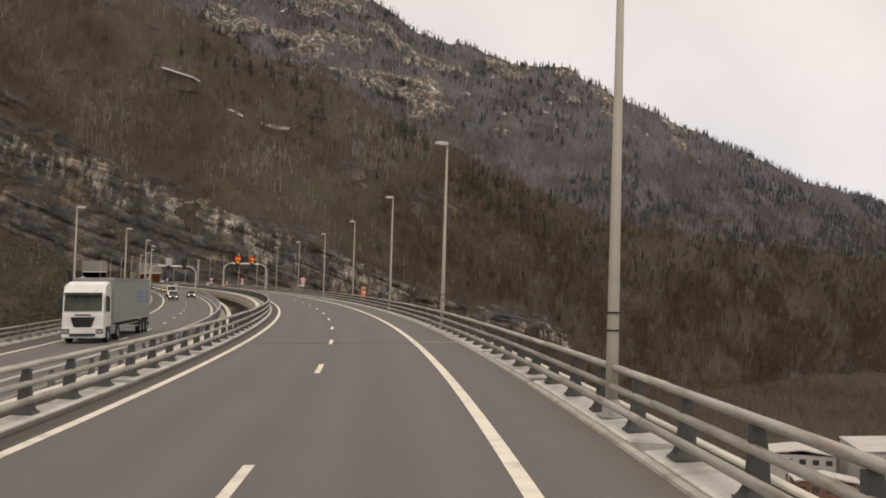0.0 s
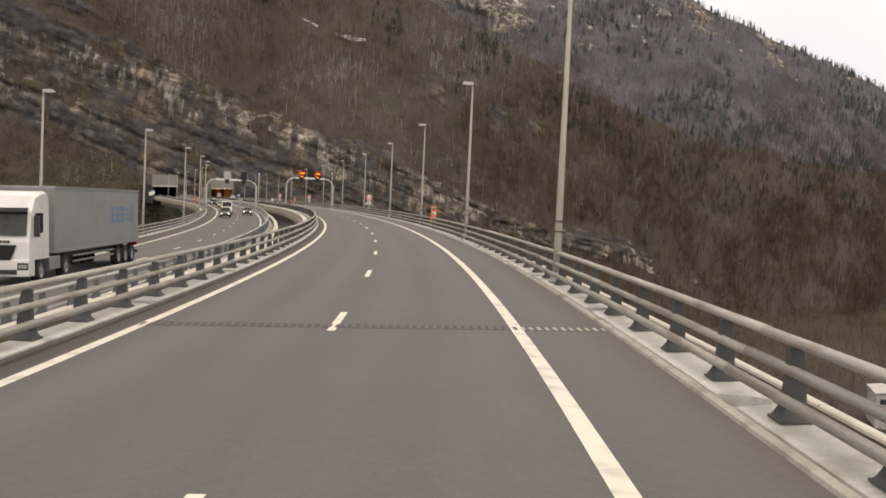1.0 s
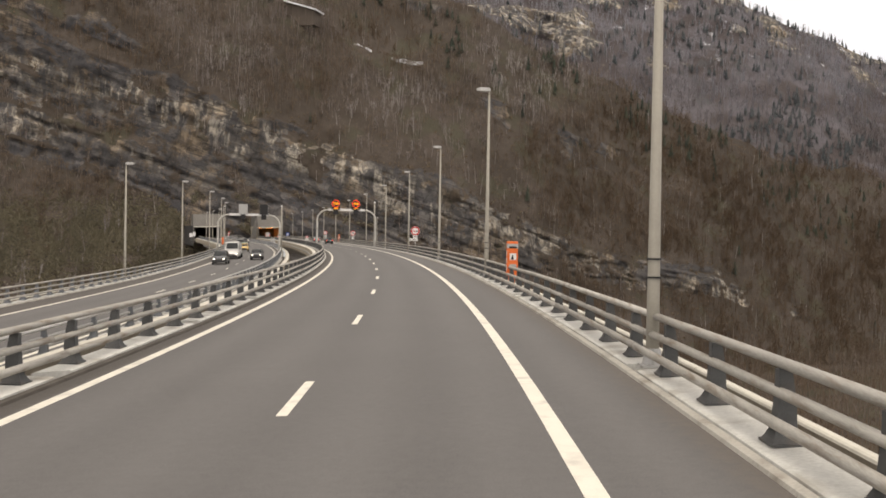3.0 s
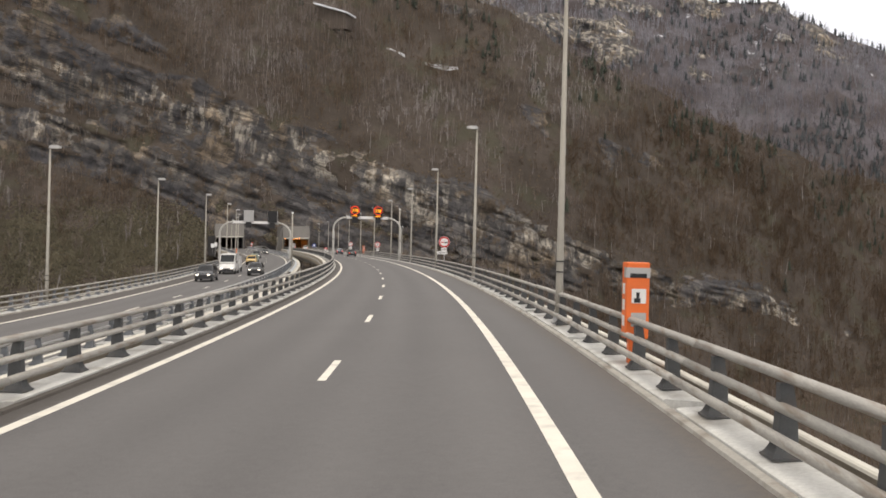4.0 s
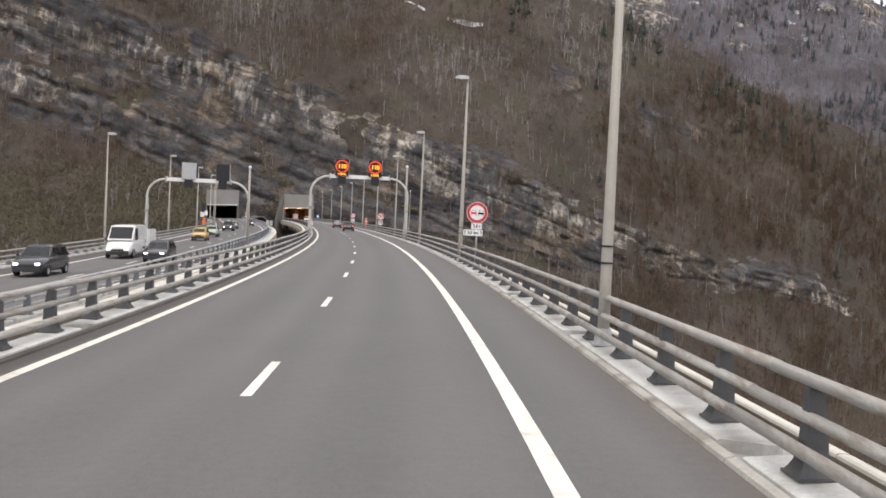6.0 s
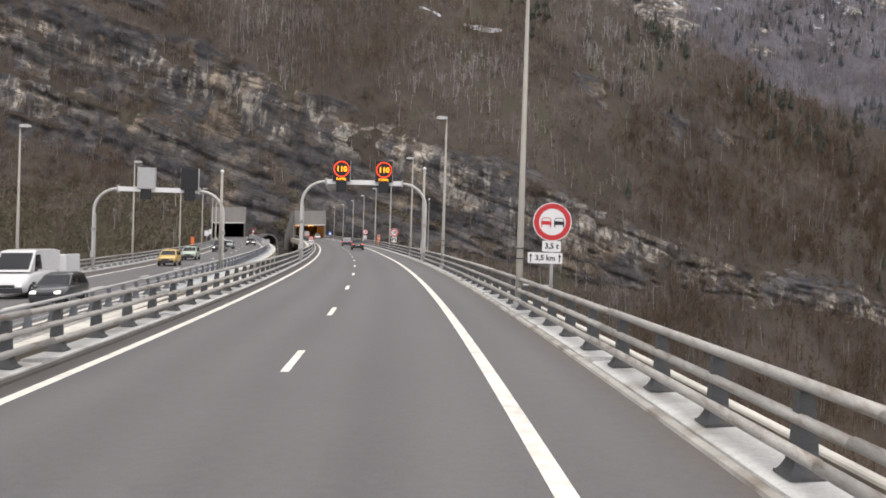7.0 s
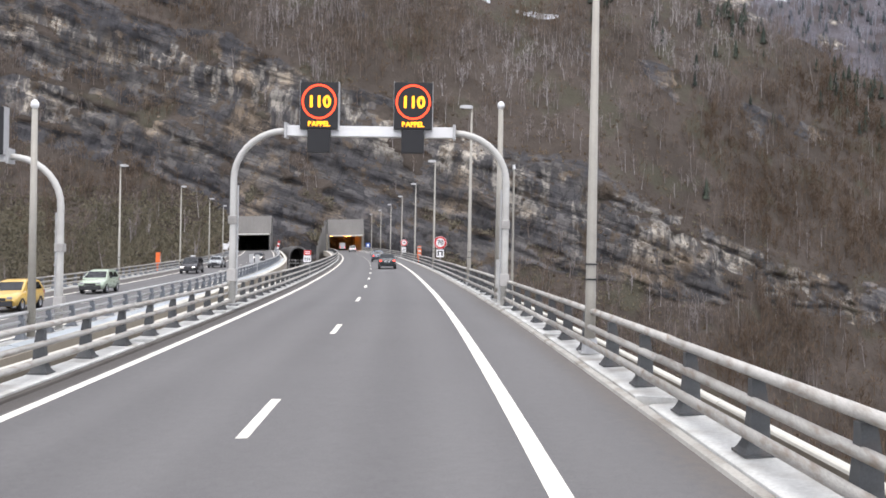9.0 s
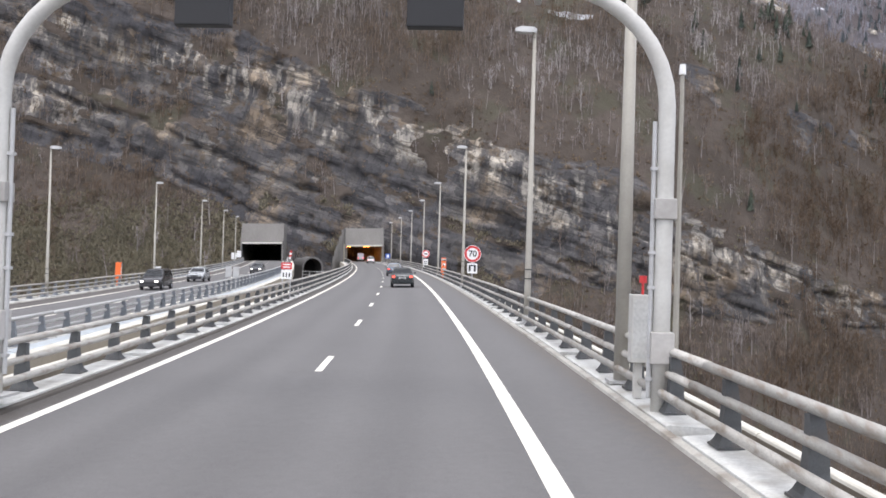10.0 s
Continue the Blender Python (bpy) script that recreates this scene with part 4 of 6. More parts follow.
lettering("plate_text", "3,5 km", 0.205, M["black"], lower, Matrix.Translation((-0.17, -0.004, 1.745)) @ FACE, bold=0.006)
for cx in (-0.57, 0.23):
    bm = bmesh.new()
    box(bm, cx - 0.015, cx + 0.015, -0.006, -0.001, 1.635, 1.80)
    f = [bm.verts.new(p) for p in ((cx - 0.045, -0.006, 1.785), (cx + 0.045, -0.006, 1.785), (cx, -0.006, 1.865))]
    bm.faces.new(f)
    part("arrow", bm, M["black"], lower)
bm = bmesh.new()
tube(bm, [(-0.75, 0.08, 0.98), (0.08, 0.08, 0.96)], 0.03, 8)
tube(bm, [(-0.25, 0.08, 0.62), (0.08, 0.08, 0.61)], 0.025, 8)
part("stay", bm, M["galvanised"], no_pass)

seventy, face = round_sign("road_sign", "round red-ringed speed limit sign with a small white plate", 0.53, 2.45, set_at(276.8, 5.78, -0.04, -2))
lettering("sign_text", "70", 0.52, M["black"], face, Matrix.Translation((0, -0.005, 2.45)) @ FACE, bold=0.012)
bm = bmesh.new()
plate(bm, 0, 1.55, 0.62, 0.62, 0.0, 0.02)
lower = part("plate", bm, M["white"], seventy)
bm = bmesh.new()
for x in (-0.16, 0.16):
    box(bm, x - 0.06, x + 0.06, -0.006, -0.001, 1.36, 1.72)
box(bm, -0.22, 0.22, -0.006, -0.001, 1.68, 1.76)
part("plate_symbol", bm, M["black"], lower)

distant, face = round_sign("road_sign", "round red-ringed sign over a white plate near the tunnel", 0.52, 2.6, set_at(345.9, 5.80, -0.2, 0))
bm = bmesh.new()
box(bm, -0.2, 0.2, -0.006, -0.001, 2.52, 2.68)
part("sign_symbol", bm, M["black"], face)
bm = bmesh.new()
plate(bm, 0, 1.35, 0.62, 1.1, 0.0, 0.02)
lower = part("plate", bm, M["white"], distant)
bm = bmesh.new()
for z in (1.1, 1.35, 1.6):
    box(bm, -0.2, 0.2, -0.006, -0.001, z - 0.05, z + 0.05)
part("plate_symbol", bm, M["black"], lower)

blue = material("sign_blue", (0.03, 0.09, 0.35), 0.4, vary=0.06)
services = thing("road_sign", "square blue sign with a white symbol at the tunnel mouth", "road sign", at=set_at(474, 6.5, -0.55))
bm = bmesh.new()
tube(bm, [(0, 0.05, 0), (0, 0.05, 2.2)], 0.045, 10)
part("post", bm, M["galvanised"], services)
bm = bmesh.new()
plate(bm, 0, 2.2, 1.3, 1.3, 0.0, 0.03)
p = part("face", bm, blue, services)
bm = bmesh.new()
plate(bm, 0, 2.15, 0.6, 0.7, -0.005, -0.001)
part("symbol", bm, M["white"], p)

# red and white board over a white one, clamped to the median parapet, with a striped marker beside it
board = thing("road_sign", "red panel over a white panel on posts at the median parapet", "road sign", at=set_at(266.7, -4.5, 0.0, 3))
for x in (-0.2, 0.2):
    bm = bmesh.new()
    tube(bm, [(x, 0.04, 0.1), (x, 0.04, 2.0)], 0.028, 8)
    part("post", bm, M["galvanised"], board)
bm = bmesh.new()
plate(bm, 0, 1.80, 0.54, 0.34, 0.0, 0.02)
panel = part("panel", bm, M["red"], board, "red panel with pale bars")
for z in (1.74, 1.87):
    bm = bmesh.new()
    box(bm, -0.19, 0.19, -0.006, -0.001, z - 0.028, z + 0.028)
    part("writing_bar", bm, M["white"], panel)
bm = bmesh.new()
plate(bm, 0, 1.36, 0.54, 0.46, 0.0, 0.02)
panel = part("panel", bm, M["white"], board, "white panel with dark bars")
for x in (-0.15, 0.0, 0.15):
    bm = bmesh.new()
    box(bm, x - 0.035, x + 0.035, -0.006, -0.001, 1.22, 1.45)
    part("writing_bar", bm, M["black"], panel)

marker = thing("marker_board", "leaning narrow board banded red and white beside the dark tunnel", "marker", at=set_at(455, -18.6, -0.9, 0) @ Matrix.Rotation(radians(9), 4, "Y"))
bm = bmesh.new()
tube(bm, [(0, 0.05, 0), (0, 0.05, 2.9)], 0.05, 8)
part("post", bm, M["galvanised"], marker)
for k in range(4):
    bm = bmesh.new()
    plate(bm, 0, 1.1 + 0.52 * k, 0.5, 0.52, 0.0, 0.03)
    part("band", bm, M["red"] if k % 2 else M["white"], marker)


# ---- orange emergency call posts ----
def call_post(at):
    c = thing("emergency_phone", "bright orange emergency call column behind the parapet", "emergency phone", group="emergency call columns", at=at)
    bm = bmesh.new()
    box(bm, -0.22, 0.22, -0.2, 0.2, 0.62, 2.05, bevel=0.03)
    box(bm, -0.12, 0.12, -0.12, 0.12, -0.35, 0.64)
    body = part("body", bm, M["orange"], c)
    bm = bmesh.new()
    box(bm, -0.225, 0.225, -0.206, 0.0, 1.76, 1.95)
    part("grey_band", bm, M["galvanised"], c)
    bm = bmesh.new()
    box(bm, -0.15, 0.16, -0.21, -0.2, 1.76, 1.84)
    part("writing_bars", bm, M["black"], c)
    bm = bmesh.new()
    plate(bm, 0.02, 1.42, 0.27, 0.27, -0.208, -0.2, 0.02)
    p = part("pictogram_plate", bm, M["white"], c)
    bm = bmesh.new()
    box(bm, -0.07, 0.05, -0.212, -0.207, 1.30, 1.38)
    box(bm, -0.03, 0.03, -0.212, -0.207, 1.38, 1.49)
    part("pictogram", bm, M["black"], p)
    bm = bmesh.new()
    plate(bm, 0.02, 0.98, 0.28, 0.26, -0.208, -0.2, 0.02)
    p = part("speaker_plate", bm, M["galvanised"], c)
    bm = bmesh.new()
    tube(bm, [(-0.06, -0.21, 1.0), (0.04, -0.212, 0.98), (0.10, -0.21, 0.86)], 0.022, 6)
    part("receiver_symbol", bm, M["black"], p)
    bm = bmesh.new()
    for z in (1.55, 1.25, 0.95):
        box(bm, -0.226, -0.22, -0.1, 0.1, z - 0.1, z + 0.1)
    part("side_plate", bm, M["white"], c)
    return c


phone = call_post(set_at(106.5, 5.74, -0.04))
copy_thing(phone, set_at(308.1, 5.66, 0.0))
for s in (107.0, 299.6):
    copy_thing(phone, set_at(s, far_off(s) - 6.2, FAR_DROP, 180))


# ---- sign gantries ----
def gantry(label, at, left, right, lit, foot_z):
    g = thing("sign_gantry", label, "sign gantry", at=at)
    top = 6.40
    for x0, sgn in ((left, 1), (right, -1)):
        bm = bmesh.new()
        pts = [(x0, 0, foot_z), (x0, 0, 2.0), (x0, 0, 4.62)]
        for k in range(1, 10):
            a = math.pi / 2 * k / 9
            pts.append((x0 + sgn * 1.88 * (1 - math.cos(a)), 0, 4.62 + 1.76 * math.sin(a)))
        tube(bm, pts, [0.128, 0.125, 0.122] + [0.121 - 0.001 * k for k in range(9)], 14, ref=(0, 1, 0))
        post = part("post", bm, M["gantry_paint"], g, smooth=True)
        for c0, c1, cw in ((0.95, 1.4, 0.165), (3.0, 3.3, 0.155)):
            bm = bmesh.new()
            box(bm, x0 - cw, x0 + cw, -cw, cw, c0, c1, bevel=0.02)
            part("collar", bm, M["concrete"], post, "grey collar clamped round the post")
        bm = bmesh.new()
        tube(bm, [(x0 + sgn * 0.162, 0, 0.45), (x0 + sgn * 0.162, 0, 4.4)], 0.036, 10)
        for z in (0.7, 2.0, 2.5, 3.7):
            box(bm, x0 + sgn * 0.14 - 0.07, x0 + sgn * 0.14 + 0.07, -0.05, 0.05, z, z + 0.05)
        part("cable_duct", bm, M["galvanised"], post)
        bm = bmesh.new()
        box(bm, x0 - 0.27, x0 + 0.27, -0.27, 0.27, foot_z, foot_z + 0.04)
        part("base_plate", bm, M["galvanised"], post)
        bm = bmesh.new()
        box(bm, x0 + sgn * 1.88 - 0.05, x0 + sgn * 1.88 + 0.05, -0.26, 0.26, top - 0.28, top + 0.26)
        part("flange", bm, M["galvanised"], g)
    bm = bmesh.new()
    box(bm, left + 1.92, right - 1.92, -0.16, 0.16, top - 0.2, top + 0.17, bevel=0.015)
    part("beam", bm, M["white"], g, "pale painted box beam")
    return g


def message_panel(at, lit, back):
    """A square speed panel over a smaller dark lane panel; the face looks towards -y."""
    p = thing("speed_panel", "black LED panel glowing with a speed limit above the lane" if lit else ("grey metal back of an unlit speed panel over the opposite lanes" if back else "dark unlit speed panel over the opposite lanes"), "message sign", group="gantry panels", at=at)
    bm = bmesh.new()
    box(bm, -0.68, 0.68, 0.0, 0.34, 0.12, 1.78, bevel=0.02)
    part("housing", bm, M["galvanised"] if back else M["black"], p)
    for x in (-0.69, 0.65):
        bm = bmesh.new()
        box(bm, x, x + 0.04, 0.02, 0.4, 0.1, 1.8)
        part("side_frame", bm, M["galvanised"], p)
    bm = bmesh.new()
    box(bm, -0.40, 0.40, -0.02, 0.2, -0.72, 0.10, bevel=0.02)
    low = part("lane_panel", bm, M["black"], p)
    bm = bmesh.new()
    box(bm, 0.14, 0.18, 0.34, 0.5, -0.3, 1.5)
    box(bm, -0.18, -0.14, 0.34, 0.5, -0.3, 1.5)
    part("bracket", bm, M["galvanised"], p)
    if lit:
        bm = bmesh.new()
        disc(bm, 0.62, -0.012, -0.002, 0, 1.08, inner=0.555)
        part("red_circle", bm, M["red_glow"], p)
        q = lettering("limit_text", "110", 0.56, M["amber_glow"], p, Matrix.Translation((0, -0.008, 1.06)) @ FACE, bold=0.019)
        q = lettering("reminder_text", "RAPPEL", 0.24, M["amber_glow"], p, Matrix.Translation((0, -0.008, 0.285)) @ FACE, bold=0.009)
    return p


G_S = 230.72
gantry("pale steel portal gantry with rounded corners over the near carriageway", set_at(G_S, 0, 0, -4.5), -4.29, 5.49, True, 0.12)
for x in (-1.22, 2.11):
    message_panel(set_at(G_S - 0.40 - 0.078 * x, x, 6.32 - BANK * x * 0.8, -4.5), True, False)
FG = 231.6
gantry("pale steel portal gantry with rounded corners over the opposite carriageway", set_at(FG, -15.47, FAR_DROP, -5.3), -5.09, 5.09, False, 0.1)
message_panel(set_at(FG - 0.25, -16.45, FAR_DROP + 6.36, -5.3), False, True)
message_panel(set_at(FG - 0.65, -13.05, FAR_DROP + 6.25, -5.3), False, False)


def camera_mast(at):
    c = thing("camera_mast", "slender grey mast with a white dome at its top", "mast", group="camera masts", at=at)
    bm = bmesh.new()
    tube(bm, [(0, 0, 0), (0, 0, 7.4)], [0.14, 0.095], 10)
    part("pole", bm, M["lamp_paint"], c, smooth=True)
    bm = bmesh.new()
    tube(bm, [(0, 0, 7.4), (0, 0, 7.5), (0, 0, 7.62), (0, 0, 7.7)], [0.08, 0.14, 0.13, 0.05], 10)
    part("dome", bm, M["white"], c, smooth=True)
    bm = bmesh.new()
    box(bm, -0.24, 0.24, -0.24, 0.24, 0.0, 0.05)
    part("base_plate", bm, M["galvanised"], c)
    return c


mast = camera_mast(set_at(233.3, 5.55, 0.12))
copy_thing(mast, set_at(227.7, -10.12, FAR_DROP + 0.1))
cabinet = thing("control_cabinet", "small cream control cabinet with a red beacon beside the gantry post", "cabinet", at=set_at(231.5, 5.42, 0.12))
bm = bmesh.new()
box(bm, -0.135, 0.135, -0.13, 0.13, 0.55, 1.6, bevel=0.015)
box(bm, -0.06, 0.06, -0.06, 0.06, 0.0, 0.56)
part("body", bm, M["gantry_paint"], cabinet)
bm = bmesh.new()
tube(bm, [(0.05, 0, 1.6), (0.05, 0, 1.78)], 0.02, 8)
tube(bm, [(0.05, 0, 1.78), (0.05, 0, 1.89)], 0.06, 10)
part("beacon", bm, M["red"], cabinet)
bm = bmesh.new()
box(bm, -0.11, 0.11, -0.136, -0.129, 0.62, 1.53)
part("door", bm, M["plinth"], cabinet)
rod = thing("lightning_rod", "thin grey rod with a pale tip behind the parapet", "rod", at=set_at(230.75, 5.80, 0.1))
bm = bmesh.new()
tube(bm, [(0, 0, 0), (0, 0, 4.95)], [0.05, 0.03], 8)
part("stem", bm, M["lamp_paint"], rod)
bm = bmesh.new()
tube(bm, [(0, 0, 4.9), (0, 0, 5.05)], [0.055, 0.045], 8)
part("tip", bm, M["white"], rod)


# ---- tunnel portals ----
M["orange_glow"] = glowing("sodium_tunnel_lamp", (1.0, 0.33, 0.04), 9.0)
M["hood"] = material("weathered_hood_concrete", (0.158, 0.150, 0.136), 0.85, vary=0.22, scale=0.25, fine=4, dirt=(0.15, 0.14, 0.13), dirt_amount=0.6, dirt_scale=0.4, stretch=(1, 1, 0.3))


def tunnel(label, s_mouth, off, drop, left, right, lit):
    """A box portal with a tall hood leaning back over the road; the bore runs on behind."""
    t = thing("tunnel_portal", label, "tunnel portal", kind="structure")
    H, top = (4.40, 9.45) if lit else (4.45, 9.6)
    bore = 60.0
    for nm, prof in (("side_wall", [(left, -3), (left, H), (left - 0.6, H + 0.6), (left - 0.6, -3)]), ("side_wall", [(right, -3), (right + 0.6, -3), (right + 0.6, H + 0.6), (right, H)]),
                     ("roof_slab", [(left, H), (right, H), (right + 0.6, H + 0.62), (left - 0.6, H + 0.62)])):
        part(nm, run(prof, s_mouth, s_mouth + bore, 4.0, off, drop), M["tunnel_wall"], t)
    # hood: sloping front panel in strips
    k = 10
    for i in range(k):
        a, b = left - 0.2 + (right - left + 0.4) * i / k, left - 0.2 + (right - left + 0.4) * (i + 1) / k
        bm = bmesh.new()
        p = [way_at(s_mouth + ds, off(s_mouth) + x, drop + z) for x, ds, z in ((a + 0.01, -0.6, H - 0.05), (b - 0.01, -0.6, H - 0.05), (b - 0.01, 2.6, top), (a + 0.01, 2.6, top), (a + 0.01, 0.6, H - 0.05), (b - 0.01, 0.6, H - 0.05), (b - 0.01, 4.0, top), (a + 0.01, 4.0, top))]
        v = [bm.verts.new(x) for x in p]
        for f in ((0, 1, 2, 3), (5, 4, 7, 6), (0, 4, 5, 1), (3, 2, 6, 7), (0, 3, 7, 4), (1, 5, 6, 2)):
            bm.faces.new([v[j] for j in f])
        part("hood_panel", bm, M["hood"], t)
    for x in (left - 0.5, right + 0.15):
        bm = bmesh.new()
        v = [bm.verts.new(way_at(s_mouth + ds, off(s_mouth) + x + w, drop + z)) for w in (0, 0.35) for ds, z in ((-0.9, -3), (-0.9, H + 0.2), (2.6, top + 0.1), (30, top + 0.1), (30, -3))]
        bm.faces.new(v[:5])
        bm.faces.new(v[5:][::-1])
        for i in range(5):
            bm.faces.new((v[i], v[5 + i], v[5 + (i + 1) % 5], v[(i + 1) % 5]))
        bmesh.ops.recalc_face_normals(bm, faces=bm.faces)
        part("wing_wall", bm, M["hood"], t)
    part("lintel", run([(left - 0.35, H - 0.1), (right + 0.35, H - 0.1), (right + 0.35, H + 0.3), (left - 0.35, H + 0.3)], s_mouth - 0.75, s_mouth - 0.3, 0.45, off, drop), M["cornice"], t)
    bm = run([(left, -0.4), (left, H + 0.3), (right, H + 0.3), (right, -0.4)], s_mouth + bore - 0.5, s_mouth + bore, 0.5, off, drop)
    part("far_bend", bm, M["tunnel_wall"], t)
    return t


M["tunnel_wall"] = material("sooty_tunnel_wall", (0.42, 0.38, 0.30), 0.8, vary=0.2, scale=0.4, fine=6, dirt=(0.2, 0.17, 0.13), dirt_amount=0.5, dirt_scale=0.3)
# near-black copy of the wall: the unlit bore's darkness is put into its colour
M["bore_shade"] = material("shaded_tunnel_wall", (0.035, 0.034, 0.034), 0.9, vary=0.2, scale=0.4, fine=6)
tunnel("grey concrete tunnel portal glowing orange inside, under a sloping hood", MOUTH, near_off, 0.0, -3.65, 6.1, True)
_keep = M["tunnel_wall"]
M["tunnel_wall"] = M["bore_shade"]
tunnel("grey concrete tunnel portal, dark inside, under a sloping hood", FAR_MOUTH, far_off, FAR_DROP, -6.8, 2.9, False)
M["tunnel_wall"] = _keep
for k in range(9):
    for x in (-2.4, 2.9):
        bm = run([(x - 0.07, 4.28), (x + 0.07, 4.28), (x + 0.07, 4.36), (x - 0.07, 4.36)], MOUTH + 5 + k * 5, MOUTH + 8 + k * 5, 3.0)
        lampo = tagged(mesh_object("tunnel_lamp", bm, M["orange_glow"]), "glowing sodium lamp on the tunnel ceiling", "tunnel lamp", group="tunnel lamps")

M["old_stone"] = material("dark_stained_concrete", (0.13, 0.125, 0.12), 0.9, vary=0.2, scale=0.5, fine=6)
# low arched service portal between the two tunnels
arch = thing("service_portal", "low dark arched portal with a pale ring between the tunnels", "tunnel portal", kind="structure", at=set_at(474, -13.0, -5.1, 8) @ Matrix.Scale(1.1, 4))
bm = bmesh.new()
N = 18
prof = [(-2.1, -4)] + [(2.1 * math.cos(math.pi - math.pi * k / N), 2.4 + 2.1 * math.sin(math.pi * k / N)) for k in range(N + 1)] + [(2.1, -4)]
outerp = [(-2.5, -4)] + [(2.5 * math.cos(math.pi - math.pi * k / N), 2.4 + 2.5 * math.sin(math.pi * k / N)) for k in range(N + 1)] + [(2.5, -4)]
for a, b in (((prof, 0), (outerp, 0)), ((outerp, 0), (outerp, 12)), ((prof, 0), (prof, 25))):
    va = [bm.verts.new((x, a[1], z)) for x, z in a[0]]
    vb = [bm.verts.new((x, b[1], z)) for x, z in b[0]]
    for k in range(len(va) - 1):
        bm.faces.new((va[k], va[k + 1], vb[k + 1], vb[k]))
part("ring", bm, M["old_stone"], arch)
# a black end face stands in for the shade deep in the bore
bm = bmesh.new()
vs = [bm.verts.new((x, 12, z)) for x, z in prof]
bm.faces.new(vs)
part("dark_end", bm, M["bore_shade"], arch)
bm = bmesh.new()
for z in (0.6, 1.4):
    tube(bm, [(-2.6, -0.4, z), (2.6, -0.4, z)], 0.06, 6)
for x in (-2.5, -0.8, 0.9, 2.5):
    tube(bm, [(x, -0.4, -4), (x, -0.4, 1.6)], 0.06, 6)
part("railing", bm, M["galvanised"], arch)

# stepped buttress wall running down from the near portal
buttress = thing("buttress_wall", "grey stepped concrete buttress wall beside the tunnel portal", "wall", kind="structure")
for k in range(7):
    s1 = MOUTH - 1.5 - 1.7 * k
    zt = 8.6 - 1.35 * k
    part("step", run([(-5.35 - 0.42 * k, -5.0), (-5.35 - 0.42 * k, zt), (-4.75 - 0.42 * k, zt), (-4.75 - 0.42 * k, -5.0)], s1 - 1.7, s1, 1.7), M["hood"], buttress)

# backs of panels beside the opposite carriageway
def panel_back(at, label, plates, mat):
    b = thing("road_sign", label, "road sign", group="sign backs", at=at)
    for x0, x1, z0, z1 in plates:
        bm = bmesh.new()
        box(bm, x0, x1, -0.02, 0.02, z0, z1, bevel=0.008)
        pl = part("plate", bm, mat, b)
        for z in (z0 + 0.2 * (z1 - z0), z0 + 0.8 * (z1 - z0)):
            bm = bmesh.new()
            box(bm, x0 + 0.03, x1 - 0.03, -0.06, -0.022, z - 0.03, z + 0.03)
            part("rib", bm, M["galvanised"], pl)
        bm = bmesh.new()
        tube(bm, [((x0 + x1) / 2, 0.06, -0.1), ((x0 + x1) / 2, 0.06, z1 - 0.05)], 0.035, 8)
        part("post", bm, M["galvanised"], b)
    return b


panel_back(set_at(289, far_off(289) + 4.62, FAR_DROP + 0.1, 2), "pair of grey sign backs on posts over the median parapet", ((-0.50, -0.06, 0.95, 1.75), (0.06, 0.50, 0.95, 1.75)), M["galvanised"])
panel_back(set_at(462, far_off(462) - 8.0, FAR_DROP - 1.5, 4), "pale double panel on posts beside the dark tunnel mouth", ((-1.15, 0.1, 2.0, 3.6), (0.15, 1.15, 2.5, 4.1)), M["white"])

# ---- works halls in the valley ----
M["roof_sheet"] = material("pale_roof_sheet", (0.52, 0.51, 0.48), 0.6, 0.1, vary=0.12, scale=0.15, fine=2, dirt=(0.3, 0.29, 0.27), dirt_amount=0.5, dirt_scale=0.1)
M["hall_wall"] = material("pale_hall_cladding", (0.50, 0.49, 0.46), 0.7, vary=0.1, scale=0.2, fine=3, dirt=(0.3, 0.28, 0.25), dirt_amount=0.4)
M["brick_red"] = material("red_brown_facade", (0.24, 0.11, 0.08), 0.8, vary=0.15)
M["pane"] = material("dark_pane", (0.05, 0.06, 0.07), 0.15, vary=0.05, bump=0)


def hall(label, at, w, d, h, red=False):
    b = thing("industrial_hall", label, "building", at=at)
    bm = bmesh.new()
    box(bm, -w / 2, w / 2, -d / 2, d / 2, -6, h)
    part("wall", bm, M["brick_red"] if red else M["hall_wall"], b)
    bm = bmesh.new()
    vs = [bm.verts.new((x, y, z)) for y in (-d / 2 - 0.5, d / 2 + 0.5) for x, z in ((-w / 2 - 0.5, h), (0, h + 1.6), (w / 2 + 0.5, h), (w / 2 + 0.5, h + 0.4), (0, h + 2.1), (-w / 2 - 0.5, h + 0.4))]
    bm.faces.new(vs[:6])
    bm.faces.new(vs[6:][::-1])
    for k in range(6):
        bm.faces.new((vs[k], vs[6 + k], vs[6 + (k + 1) % 6], vs[(k + 1) % 6]))
    bmesh.ops.recalc_face_normals(bm, faces=bm.faces)
    part("roof", bm, M["roof_sheet"], b)
    n = int(w // 4)
    for k in range(n):
        x = -w / 2 + (k + 0.5) * w / n
        bm = bmesh.new()
        box(bm, x - 1.1, x + 1.1, -d / 2 - 0.06, -d / 2 + 0.05, h - 3.2, h - 1.4)
        part("window", bm, M["pane"], b)
    return b


hall("long pale hall with a shallow sheet roof in the valley", Matrix.Translation((178, 330, -56)) @ Matrix.Rotation(radians(-12), 4, "Z"), 52, 34, 9)
hall("low pale hall with a sheet roof in the valley", Matrix.Translation((140, 350, -58)) @ Matrix.Rotation(radians(-12), 4, "Z"), 22, 18, 6)
